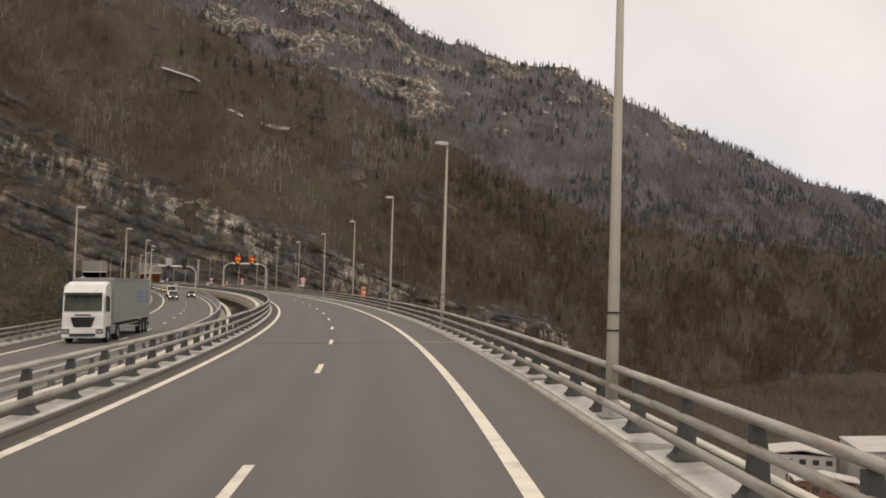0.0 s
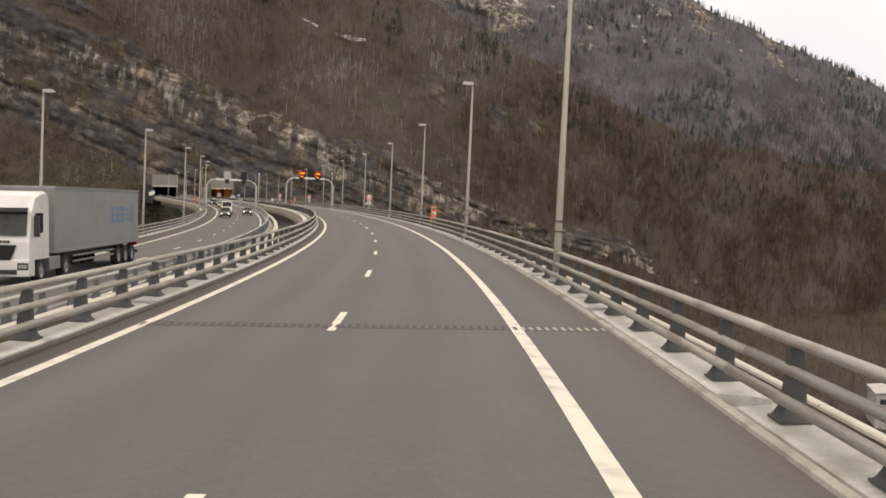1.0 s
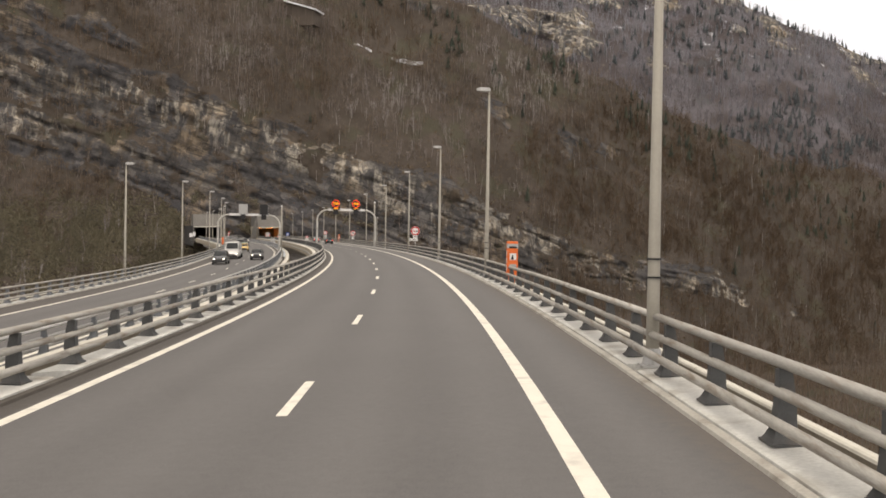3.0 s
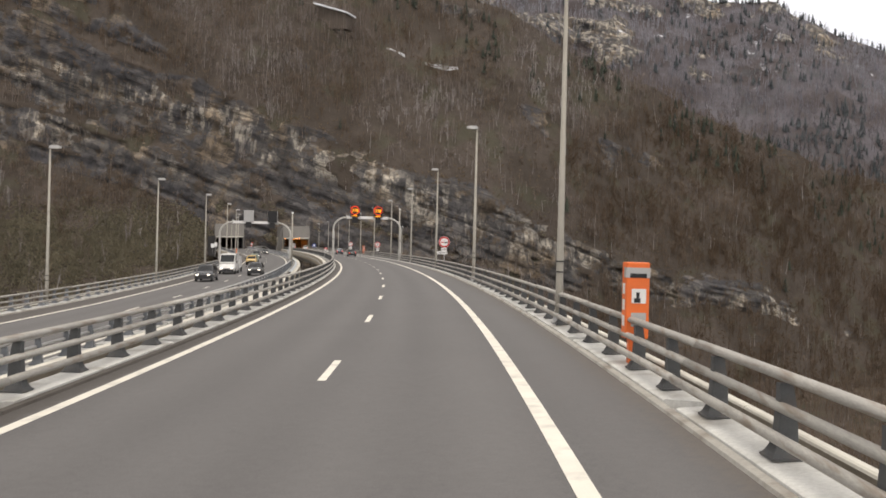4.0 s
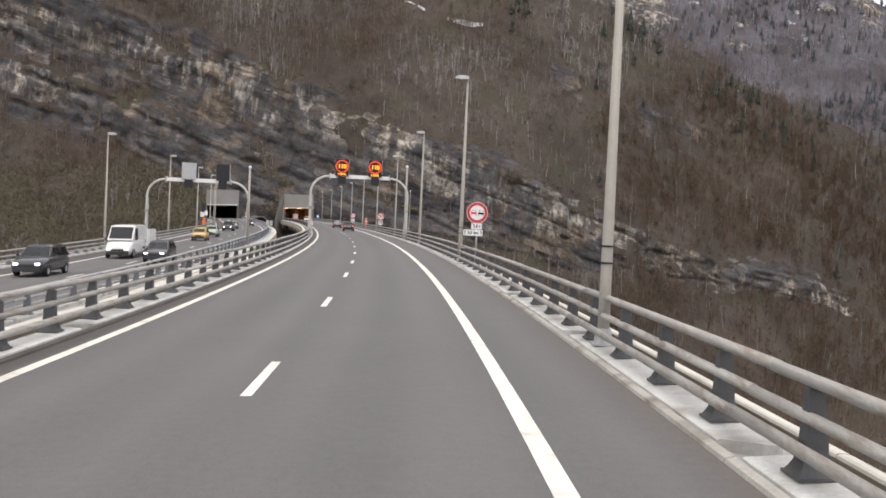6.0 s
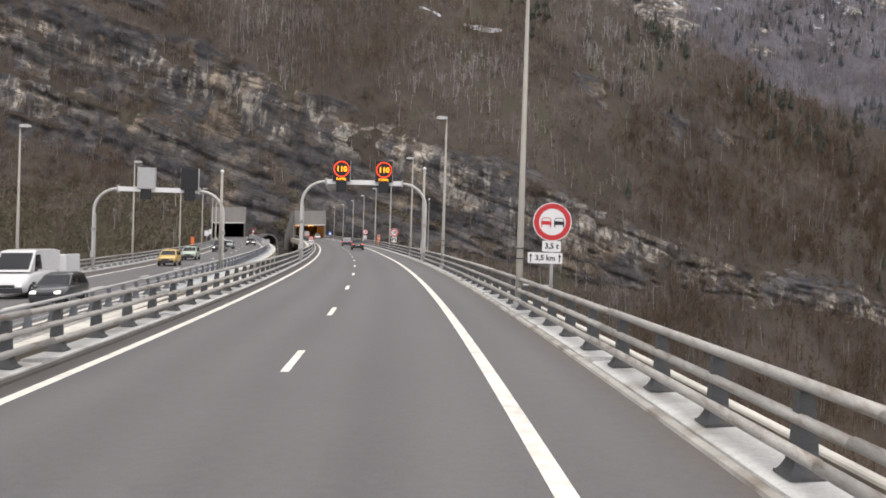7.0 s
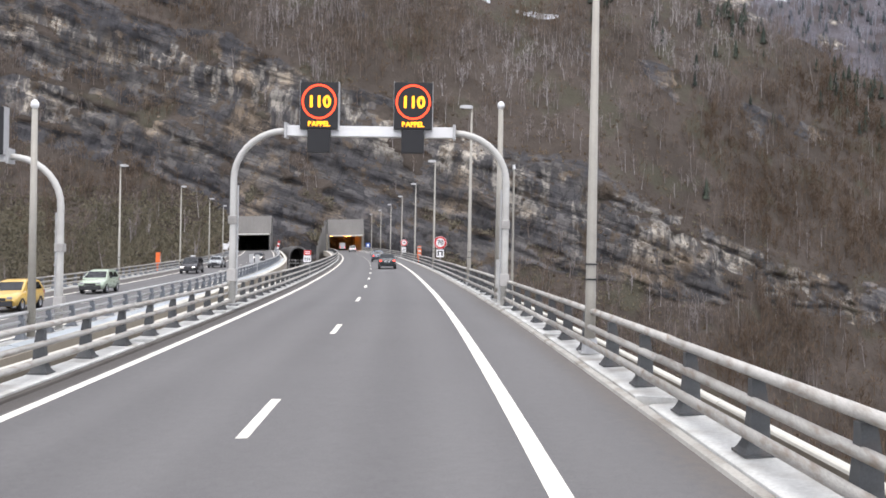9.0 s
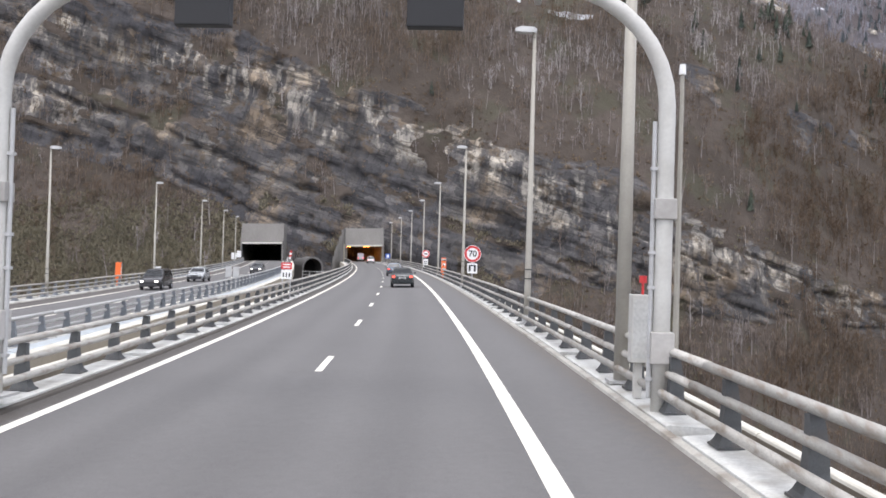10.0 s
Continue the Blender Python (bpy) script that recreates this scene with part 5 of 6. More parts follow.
hall("small red-brown works building with pale roof", Matrix.Translation((134, 312, -58)) @ Matrix.Rotation(radians(-12), 4, "Z"), 20, 12, 3, red=True)

# ---- vehicles ----
BLACK_S, BLUE_S, WHITE_S, VAN_S, LORRY_S = 288.4, 323.4, 452.0, 204.0, 70.0


def paint(name, color, metal=0.3):
    m = material(name, color, 0.28, metal, vary=0.05, scale=2, fine=80, bump=0.0, dirt=tuple(c * 0.6 + 0.03 for c in color), dirt_amount=0.35, dirt_scale=1.2)
    m.node_tree.nodes["Principled BSDF"].inputs["Coat Weight"].default_value = 0.6
    return m


glass = material("dark_car_glass", (0.03, 0.035, 0.04), 0.06, 0.0, vary=0.02, bump=0.0)
glass.node_tree.nodes["Principled BSDF"].inputs["Specular IOR Level"].default_value = 0.8
rubber = material("tyre_rubber", (0.02, 0.02, 0.02), 0.8, vary=0.2)
alloy = material("wheel_alloy", (0.35, 0.35, 0.36), 0.4, 0.6, vary=0.1)
plastic = material("dark_bumper_plastic", (0.03, 0.03, 0.032), 0.6, vary=0.1)
tail_red = material("tail_lamp_red", (0.42, 0.02, 0.02), 0.2, vary=0.05, bump=0)
tail_lit = glowing("lit_tail_lamp", (1.0, 0.10, 0.06), 1.2)
head_lit = glowing("lit_headlamp", (1.0, 0.93, 0.82), 2.6)
plate_white = material("number_plate", (0.7, 0.7, 0.68), 0.4, vary=0.04)


def loft(sections):
    """Closed skin over sections, each a list of (x, y, z) for the right half from bottom to top; mirrored."""
    bm = bmesh.new()
    rings = []
    for sec in sections:
        pts = sec + [(-x, y, z) for x, y, z in sec[::-1]]
        rings.append([bm.verts.new(p) for p in pts])
    for a, b in zip(rings, rings[1:]):
        n = len(a)
        for k in range(n):
            bm.faces.new((a[k], a[(k + 1) % n], b[(k + 1) % n], b[k]))
    bm.faces.new(rings[0][::-1])
    bm.faces.new(rings[-1])
    bmesh.ops.recalc_face_normals(bm, faces=bm.faces)
    return bm


def quad_panel(pts, out=0.0):
    bm = bmesh.new()
    vs = [bm.verts.new(p) for p in pts]
    bm.faces.new(vs)
    r = bmesh.ops.solidify(bm, geom=bm.faces[:], thickness=0.02)
    bmesh.ops.recalc_face_normals(bm, faces=bm.faces)
    return bm


def wheel(parent, x, y, r, w, side):
    bm = bmesh.new()
    prof = [(r * 0.62, -w / 2), (r * 0.94, -w / 2), (r, -w * 0.36), (r, w * 0.36), (r * 0.94, w / 2), (r * 0.62, w / 2)]
    n = 22
    rings = [[bm.verts.new((x + dx, y + q * math.cos(2 * math.pi * k / n), r + q * math.sin(2 * math.pi * k / n))) for q, dx in prof] for k in range(n)]
    for k in range(n):
        a, b = rings[k], rings[(k + 1) % n]
        for j in range(len(prof)):
            bm.faces.new((a[j], a[(j + 1) % len(prof)], b[(j + 1) % len(prof)], b[j]))
    bmesh.ops.recalc_face_normals(bm, faces=bm.faces)
    t = part("wheel", bm, rubber, parent)
    bm = bmesh.new()
    o = side * w * 0.42
    n = 20
    rim = [bm.verts.new((x + o, y + r * 0.63 * math.cos(2 * math.pi * k / n), r + r * 0.63 * math.sin(2 * math.pi * k / n))) for k in range(n)]
    hub = [bm.verts.new((x + o * 0.6, y + r * (0.5 if k % 4 < 2 else 0.3) * math.cos(2 * math.pi * k / n), r + r * (0.5 if k % 4 < 2 else 0.3) * math.sin(2 * math.pi * k / n))) for k in range(n)]
    cen = bm.verts.new((x + o * 0.95, y, r))
    for k in range(n):
        bm.faces.new((rim[k], rim[(k + 1) % n], hub[(k + 1) % n], hub[k]))
        bm.faces.new((hub[k], hub[(k + 1) % n], cen))
    part("rim", bm, alloy, t)


# side shapes: y from the tail, top of lower body; cabin points (tail foot, tail roof, front roof, front foot)
SHAPES = {
    "sedan": dict(L=4.42, W=0.86, body=[(0.0, 0.72), (0.05, 0.88), (0.25, 0.97), (0.95, 0.96), (1.2, 0.94), (2.9, 0.92), (3.15, 0.91), (3.9, 0.80), (4.3, 0.68), (4.42, 0.52)], cabin=(0.72, 1.35, 2.35, 3.2), H=1.42),
    "hatch": dict(L=3.95, W=0.83, body=[(0.0, 0.70), (0.04, 0.86), (0.14, 0.96), (0.5, 0.96), (1.2, 0.94), (2.5, 0.92), (2.85, 0.91), (3.5, 0.80), (3.85, 0.68), (3.95, 0.52)], cabin=(0.16, 0.52, 2.1, 2.95), H=1.46),
    "wagon": dict(L=4.55, W=0.88, body=[(0.0, 0.74), (0.04, 0.92), (0.14, 1.04), (0.5, 1.04), (1.2, 1.02), (2.9, 1.0), (3.25, 0.99), (4.0, 0.90), (4.42, 0.76), (4.55, 0.56)], cabin=(0.14, 0.42, 2.55, 3.35), H=1.62),
    "van": dict(L=5.4, W=0.97, body=[(0.0, 0.9), (0.03, 1.2), (0.06, 1.3), (0.6, 1.3), (1.4, 1.3), (3.6, 1.28), (4.2, 1.25), (4.8, 1.12), (5.25, 0.88), (5.4, 0.6)], cabin=(0.04, 0.12, 3.7, 4.65), H=2.35),
}


def car(name, label, category, shape, color_mat, at, lit="rear", blind=False, roof_rack=False):
    q = SHAPES[shape]
    L, W, H = q["L"], q["W"], q["H"]
    c = thing(name, label, category, group="traffic", at=at @ Matrix.Translation((0, -L / 2, 0)))
    secs = []
    for y, top in q["body"]:
        f = y / L
        end = min(1.0, 0.80 + 0.20 * math.sin(math.pi * min(max(f, 0), 1)) ** 0.35) if 0 < f < 1 else 0.80
        w = W * end
        zb = 0.24 + (0.10 if f < 0.02 or f > 0.98 else 0)
        secs.append([(w * 0.55, y, zb), (w * 0.90, y, zb + 0.02), (w * 0.985, y, zb + 0.2), (w, y, zb + (top - zb) * 0.55), (w * 0.97, y, zb + (top - zb) * 0.82), (w * 0.90, y, top - 0.015), (w * 0.55, y, top + 0.012)])
    body = part("body", loft(secs), color_mat, c, smooth=True)
    belt = float(np.interp((q["cabin"][0] + q["cabin"][3]) / 2, [b[0] for b in q["body"]], [b[1] for b in q["body"]])) - 0.03
    y0, y1, y2, y3 = q["cabin"]
    wb, wr = W * 0.90, W * 0.70
    if shape == "van":
        wr = W * 0.84
    cab = [[(wb * 0.6, y0, belt), (wb, y0, belt), (wb, y0 + 0.01, belt + 0.02), (wb * 0.5, y0 + 0.01, belt + 0.03)],
           [(wr * 0.6, y1 - 0.06, belt), (wb, y1 - 0.06, belt), (wr + 0.03, y1 - 0.06, H - 0.10), (wr * 0.7, y1 - 0.06, H - 0.05)],
           [(wr * 0.6, y1 + 0.2, belt), (wb, y1 + 0.2, belt), (wr + 0.02, y1 + 0.2, H - 0.06), (wr * 0.7, y1 + 0.2, H)],
           [(wr * 0.6, y2 - 0.25, belt), (wb, y2 - 0.25, belt), (wr + 0.02, y2 - 0.25, H - 0.06), (wr * 0.7, y2 - 0.25, H)],
           [(wr * 0.6, y2, belt), (wb, y2, belt), (wr + 0.03, y2, H - 0.10), (wr * 0.7, y2, H - 0.05)],
           [(wb * 0.6, y3, belt), (wb, y3, belt), (wb, y3 - 0.01, belt + 0.02), (wb * 0.5, y3 - 0.01, belt + 0.03)]]
    part("roof", loft(cab), color_mat, c, smooth=False)
    # glazing, 12 mm proud of the cabin
    lo, hi = belt + 0.05, H - 0.10

    def along(ya, yb, f):
        return ya + (yb - ya) * f
    e = 0.015
    if not blind:
        part("rear_window", quad_panel([(-wb * 0.88, along(y0, y1 - 0.06, 0.14) - 0.05, along(belt, H - 0.08, 0.14)), (wb * 0.88, along(y0, y1 - 0.06, 0.14) - 0.05, along(belt, H - 0.08, 0.14)),
                                        (wr * 0.92, along(y0, y1 - 0.06, 0.9) - 0.05, along(belt, H - 0.08, 0.92)), (-wr * 0.92, along(y0, y1 - 0.06, 0.9) - 0.05, along(belt, H - 0.08, 0.92))]), glass, c)
    part("windscreen", quad_panel([(wb * 0.9, along(y3, y2, 0.12) + 0.05, along(belt, H - 0.08, 0.12)), (-wb * 0.9, along(y3, y2, 0.12) + 0.05, along(belt, H - 0.08, 0.12)),
                                   (-wr * 0.94, along(y3, y2, 0.9) + 0.05, along(belt, H - 0.08, 0.92)), (wr * 0.94, along(y3, y2, 0.9) + 0.05, along(belt, H - 0.08, 0.92))]), glass, c)
    spans = [(y1 + 0.0, (y1 + y2) / 2 - 0.04), ((y1 + y2) / 2 + 0.04, y2 + 0.12)]
    if blind:
        spans = [(y2 - 0.7, y2 + 0.15)]
    for sgn in (1, -1):
        for a, b in spans:
            f0, f1 = 0.10, 0.82
            xb, xt = along(wb, wr + 0.03, f0) + e, along(wb, wr + 0.03, f1) + e
            zb_, zt = along(belt, H - 0.08, f0), along(belt, H - 0.08, f1)
            part("side_window", quad_panel([(sgn * xb, a - 0.1, zb_), (sgn * xb, b + 0.12, zb_), (sgn * xt, b - 0.12, zt), (sgn * xt, a + 0.12, zt)][::sgn]), glass, c)
        for y, r in ((0.82 if shape != "van" else 1.1, 0.31 if shape != "van" else 0.34), (L - 0.85, 0.31 if shape != "van" else 0.34)):
            wheel(c, sgn * (W - 0.12), y, r, 0.2, sgn)
        bm = bmesh.new()
        box(bm, sgn * W * 0.72 - 0.11, sgn * W * 0.72 + 0.11, -0.015, 0.12, 0.70 if shape != "van" else 0.75, 0.84 if shape != "van" else 1.15, bevel=0.012)
        part("tail_light", bm, tail_lit if lit == "rear" else tail_red, body)
        bm = bmesh.new()
        box(bm, sgn * W * 0.62 - 0.12, sgn * W * 0.62 + 0.12, L - 0.20, L - 0.01, 0.60, 0.71, bevel=0.02)
        part("headlight", bm, head_lit if lit == "front" else alloy, body)
        bm = bmesh.new()
        box(bm, sgn * (W + 0.02), sgn * (W + 0.16), y3 - 0.42, y3 - 0.30, belt + 0.02, belt + 0.16, bevel=0.02)
        part("wing_mirror", bm, plastic, c)
    bm = bmesh.new()
    box(bm, -W * 0.80, W * 0.80, -0.06, 0.10, 0.30, 0.52, bevel=0.03)
    part("rear_bumper", bm, plastic if shape != "sedan" else color_mat, c)
    bm = bmesh.new()
    box(bm, -W * 0.78, W * 0.78, L - 0.12, L + 0.05, 0.26, 0.50, bevel=0.03)
    part("front_bumper", bm, plastic, c)
    bm = bmesh.new()
    box(bm, -0.26, 0.26, -0.035, -0.02, 0.66, 0.77) if shape != "sedan" else box(bm, -0.26, 0.26, -0.03, -0.0, 0.62, 0.73)
    pl = part("number_plate", bm, plate_white, c)
    bm = bmesh.new()
    box(bm, -0.18, 0.18, -0.042, -0.03, 0.68 if shape != "sedan" else 0.645, 0.745 if shape != "sedan" else 0.705)
    part("plate_bars", bm, plastic, pl)
    bm = bmesh.new()
    box(bm, -W * 0.42, W * 0.42, L - 0.06, L + 0.01, 0.52, 0.66, bevel=0.02)
    part("grille", bm, plastic, c)
    if roof_rack:
        bm = bmesh.new()
        box(bm, -0.22, 0.22, (y1 + y2) / 2 + 0.1, (y1 + y2) / 2 + 0.32, H, H + 0.15, bevel=0.03)
        part("roof_sign", bm, plate_white, c, "pale lit roof sign")
    return c


def near_lane(s, off):
    return set_at(s, off, 0.005) @ Matrix.Rotation(-math.atan(BANK), 4, "Y")


def far_lane(s, off):
    return set_at(s, far_off(s) + off, FAR_DROP + 0.005, 180 - 0.6) @ Matrix.Rotation(math.atan(BANK), 4, "Y")


car("car", "black four-door saloon with lit tail lamps in the slow lane", "car", "sedan", paint("black_green_paint", (0.012, 0.016, 0.016)), near_lane(BLACK_S, 1.55), "rear")
car("car", "dark blue-grey hatchback with lit tail lamps driving ahead", "car", "hatch", paint("blue_grey_paint", (0.05, 0.075, 0.11)), near_lane(BLUE_S, 1.2), "rear")
car("car", "white estate car entering the lit tunnel", "car", "wagon", paint("white_car_paint", (0.72, 0.72, 0.70), 0.0), near_lane(WHITE_S, 0.9), "rear")
car("van", "white delivery van inside the lit tunnel mouth", "van", "van", paint("white_van_paint", (0.70, 0.70, 0.68), 0.0), near_lane(MOUTH + 5, 0.4), "rear", blind=True)

car("car", "dark grey estate car with lit headlamps on the opposite carriageway", "car", "wagon", paint("dark_grey_paint", (0.035, 0.04, 0.045)), far_lane(184.8, -1.9), "front")
car("van", "white panel van with a small trailer on the opposite carriageway", "van", "van", bpy.data.materials["white_van_paint"], far_lane(VAN_S, -1.8), "front", blind=True)
car("car", "dark hatchback overtaking on the opposite carriageway", "car", "hatch", paint("charcoal_paint", (0.03, 0.035, 0.035)), far_lane(VAN_S - 6, 1.7), "front")
car("car", "bright yellow hatchback on the opposite carriageway", "car", "hatch", paint("yellow_paint", (0.66, 0.43, 0.10), 0.0), far_lane(243.3, -1.7), "")
car("car", "light green hatchback on the opposite carriageway", "car", "hatch", paint("pale_green_paint", (0.42, 0.50, 0.38), 0.2), far_lane(258.5, -1.9), "")
car("car", "black estate car with lit headlamps and a roof sign", "car", "wagon", paint("black_paint", (0.012, 0.012, 0.014)), far_lane(294, -1.9), "front", roof_rack=True)
car("car", "silver saloon on the opposite carriageway near the tunnel", "car", "sedan", paint("silver_paint", (0.40, 0.42, 0.42), 0.5), far_lane(314, -1.7), "")
car("car", "dark saloon with lit headlamps leaving the dark tunnel", "car", "sedan", bpy.data.materials["dark_grey_paint"], far_lane(347, 1.6), "front")

trailer = thing("car_trailer", "small white box trailer behind the van", "trailer", group="traffic", at=far_lane(VAN_S + 5.2, -1.8))
bm = bmesh.new()
box(bm, -0.85, 0.85, -1.3, 1.2, 0.45, 1.95, bevel=0.05)
part("box_body", bm, bpy.data.materials["white_van_paint"], trailer)
bm = bmesh.new()
tube(bm, [(0, 1.2, 0.45), (0, 2.2, 0.45)], 0.05, 8)
part("drawbar", bm, plastic, trailer)
for sgn in (1, -1):
    wheel(trailer, sgn * 0.92, 0, 0.3, 0.18, sgn)


def lorry(at):
    t = thing("lorry", "white articulated lorry with a grey curtain-sided trailer and blue lettering bars", "lorry", group="traffic", at=at)
    cab_glass = material("cab_windscreen", (0.11, 0.125, 0.11), 0.08, 0.0, vary=0.3, scale=1.2, fine=6, bump=0.0)
    wp = paint("lorry_white_paint", (0.76, 0.76, 0.74), 0.0)
    # local y runs forward; the nose is at y = 8.2
    secs = []
    for y, zt, w in ((5.95, 3.55, 1.20), (6.2, 3.75, 1.22), (7.0, 3.72, 1.24), (7.62, 3.55, 1.24), (7.95, 2.95, 1.22), (8.2, 1.7, 1.20), (8.2, 1.2, 1.18)):
        secs.append([(w * 0.6, y, 0.95), (w, y, 0.97), (w, y, min(zt, 2.0) * 0.7), (w, y, zt * 0.75 if zt > 2 else zt * 0.8), (w * 0.985, y, zt - 0.12), (w * 0.85, y, zt)])
    cab = part("cab", loft(secs), wp, t, "white high-roof cab")
    bm = bmesh.new()
    box(bm, -1.22, 1.22, 7.6, 8.28, 0.32, 1.0, bevel=0.06)
    part("bumper", bm, wp, cab)
    part("windscreen", quad_panel([(1.10, 8.22, 1.95), (-1.10, 8.22, 1.95), (-1.08, 8.0, 2.92), (1.08, 8.0, 2.92)]), cab_glass, cab)
    bm = bmesh.new()
    f = [bm.verts.new(p) for p in ((0.72, 8.235, 1.58), (-0.72, 8.235, 1.58), (-0.50, 8.30, 0.98), (0.50, 8.30, 0.98))]
    bm.faces.new(f)
    bmesh.ops.solidify(bm, geom=bm.faces[:], thickness=0.04)
    part("grille", bm, plastic, cab)
    bm = bmesh.new()
    for k in range(6):
        box(bm, -0.45 + 0.15 * k, -0.33 + 0.15 * k, 8.20, 8.225, 1.66, 1.76)
    part("lettering_bars", bm, plastic, cab)
    bm = bmesh.new()
    vs = [bm.verts.new(p) for p in ((-1.12, 7.98, 3.06), (1.12, 7.98, 3.06), (1.12, 8.30, 2.90), (-1.12, 8.30, 2.90))]
    bm.faces.new(vs)
    bmesh.ops.solidify(bm, geom=bm.faces[:], thickness=0.03)
    part("sun_visor", bm, plastic, cab)
    bm = bmesh.new()
    box(bm, -0.75, 0.75, 8.26, 8.32, 0.42, 0.60)
    part("lower_intake", bm, plastic, cab)
    bm = bmesh.new()
    box(bm, -0.5, 0.5, 7.5, 7.56, 3.42, 3.56)
    part("roof_badge", bm, plastic, cab)
    for sgn in (1, -1):
        bm = bmesh.new()
        box(bm, sgn * 0.98 - 0.17, sgn * 0.98 + 0.17, 8.2, 8.31, 0.64, 0.80, bevel=0.03)
        part("headlight", bm, alloy, cab)
        bm = bmesh.new()
        box(bm, sgn * 0.98 - 0.22, sgn * 0.98 + 0.22, 8.19, 8.29, 0.58, 0.88, bevel=0.03)
        part("headlight_surround", bm, plastic, cab)
        part("side_window", quad_panel([(sgn * 1.245, 6.75, 2.05), (sgn * 1.24, 7.75, 2.0), (sgn * 1.24, 7.62, 2.85), (sgn * 1.245, 6.75, 2.85)][::sgn]), glass, cab)
        bm = bmesh.new()
        box(bm, sgn * 1.30, sgn * 1.52, 7.85, 8.0, 1.9, 2.75, bevel=0.03)
        part("mirror", bm, plastic, cab)
        for y in (6.95, 3.9, -4.4, -5.7, -7.0):
            wheel(t, sgn * 1.08, y, 0.5, 0.34, sgn)
        bm = bmesh.new()
        box(bm, sgn * 1.0, sgn * 1.22, 4.6, 5.9, 0.45, 1.0, bevel=0.04)
        part("fuel_tank", bm, alloy, t)
        bm = bmesh.new()
        box(bm, sgn * 1.15, sgn * 1.2, -3.6, 2.8, 0.6, 0.68)
        box(bm, sgn * 1.15, sgn * 1.2, -3.6, 2.8, 0.85, 0.93)
        part("side_guard", bm, alloy, t)
    bm = bmesh.new()
    box(bm, -0.45, 0.45, -8.0, 7.4, 0.75, 1.05)
    part("chassis", bm, plastic, t)
    bm = bmesh.new()
    box(bm, -1.25, 1.25, -8.2, 5.35, 1.2, 3.95, bevel=0.03)
    curtain = material("grey_curtain", (0.24, 0.25, 0.245), 0.55, vary=0.10, scale=0.8, fine=5, dirt=(0.2, 0.19, 0.17), dirt_amount=0.5, dirt_scale=0.6)
    tr = part("trailer_body", bm, curtain, t, "grey tarpaulin trailer body")
    bm = bmesh.new()
    box(bm, -1.27, 1.27, -8.22, 5.37, 3.86, 3.98)
    box(bm, -1.27, 1.27, -8.22, 5.37, 1.12, 1.26)
    part("edge_frame", bm, alloy, tr)
    letters = material("faded_blue_print", (0.10, 0.20, 0.36), 0.6, vary=0.15)
    for sgn in (1, -1):
        for k, (y, w, h) in enumerate(((-3.2, 0.75, 1.0), (-4.1, 0.75, 1.0), (-5.0, 0.75, 1.0), (-6.0, 0.8, 0.22), (-6.9, 0.6, 0.6))):
            bm = bmesh.new()
            if h > 0.5:
                for z in (2.3, 2.65, 3.0):
                    box(bm, sgn * 1.253 - 0.003, sgn * 1.253 + 0.003, y - w / 2, y + w / 2, z - 0.06, z + 0.06)
                box(bm, sgn * 1.253 - 0.003, sgn * 1.253 + 0.003, y - 0.1, y + 0.1, 2.3, 3.0)
            else:
                for z in (2.4, 2.65, 2.9):
                    box(bm, sgn * 1.253 - 0.003, sgn * 1.253 + 0.003, y - w / 2, y + w / 2, z - 0.05, z + 0.05)
            part("lettering_bars", bm, letters, tr)
    bm = bmesh.new()
    box(bm, -1.2, 1.2, -8.3, -8.2, 0.5, 0.65)
    part("underrun_bar", bm, plastic, t)
    for sgn in (1, -1):
        bm = bmesh.new()
        box(bm, sgn * 0.9 - 0.25, sgn * 0.9 + 0.25, -8.27, -8.19, 0.9, 1.08)
        part("tail_light", bm, tail_red, t)
    return t


lorry(far_lane(LORRY_S, -1.3))

# ---- woods ----
rng = np.random.default_rng(11)


def triangles(name, tris, tint, mat, label, category):
    """One joined sheet of loose slivers: tris (n, 3, 3), tint (n,)."""
    n = len(tris)
    me = bpy.data.meshes.new(name)
    me.vertices.add(3 * n)
    me.vertices.foreach_set("co", tris.astype(np.float32).ravel())
    me.loops.add(3 * n)
    me.loops.foreach_set("vertex_index", np.arange(3 * n, dtype=np.int32))
    me.polygons.add(n)
    me.polygons.foreach_set("loop_start", np.arange(0, 3 * n, 3, dtype=np.int32))
    me.polygons.foreach_set("loop_total", np.full(n, 3, dtype=np.int32))
    at = me.attributes.new("tint", "FLOAT", "FACE")
    at.data.foreach_set("value", tint.astype(np.float32))
    me.update()
    me.materials.append(mat)
    return tagged(new(name, me), label, category, kind="stuff")


def twig_material(name, stops, rough=0.9):
    m = bpy.data.materials.new(name)
    m.use_nodes = True
    n, l = m.node_tree.nodes, m.node_tree.links
    b = n["Principled BSDF"]
    b.inputs["Roughness"].default_value = rough
    b.inputs["Specular IOR Level"].default_value = 0.15
    a = n.new("ShaderNodeAttribute")
    a.attribute_name = "tint"
    r = n.new("ShaderNodeValToRGB")
    e = r.color_ramp.elements
    while len(e) < len(stops):
        e.new(0.5)
    for q, (p, c) in zip(e, stops):
        q.position, q.color = p, (*c, 1)
    l.new(a.outputs["Fac"], r.inputs["Fac"])
    l.new(r.outputs["Color"], b.inputs["Base Color"])
    return m


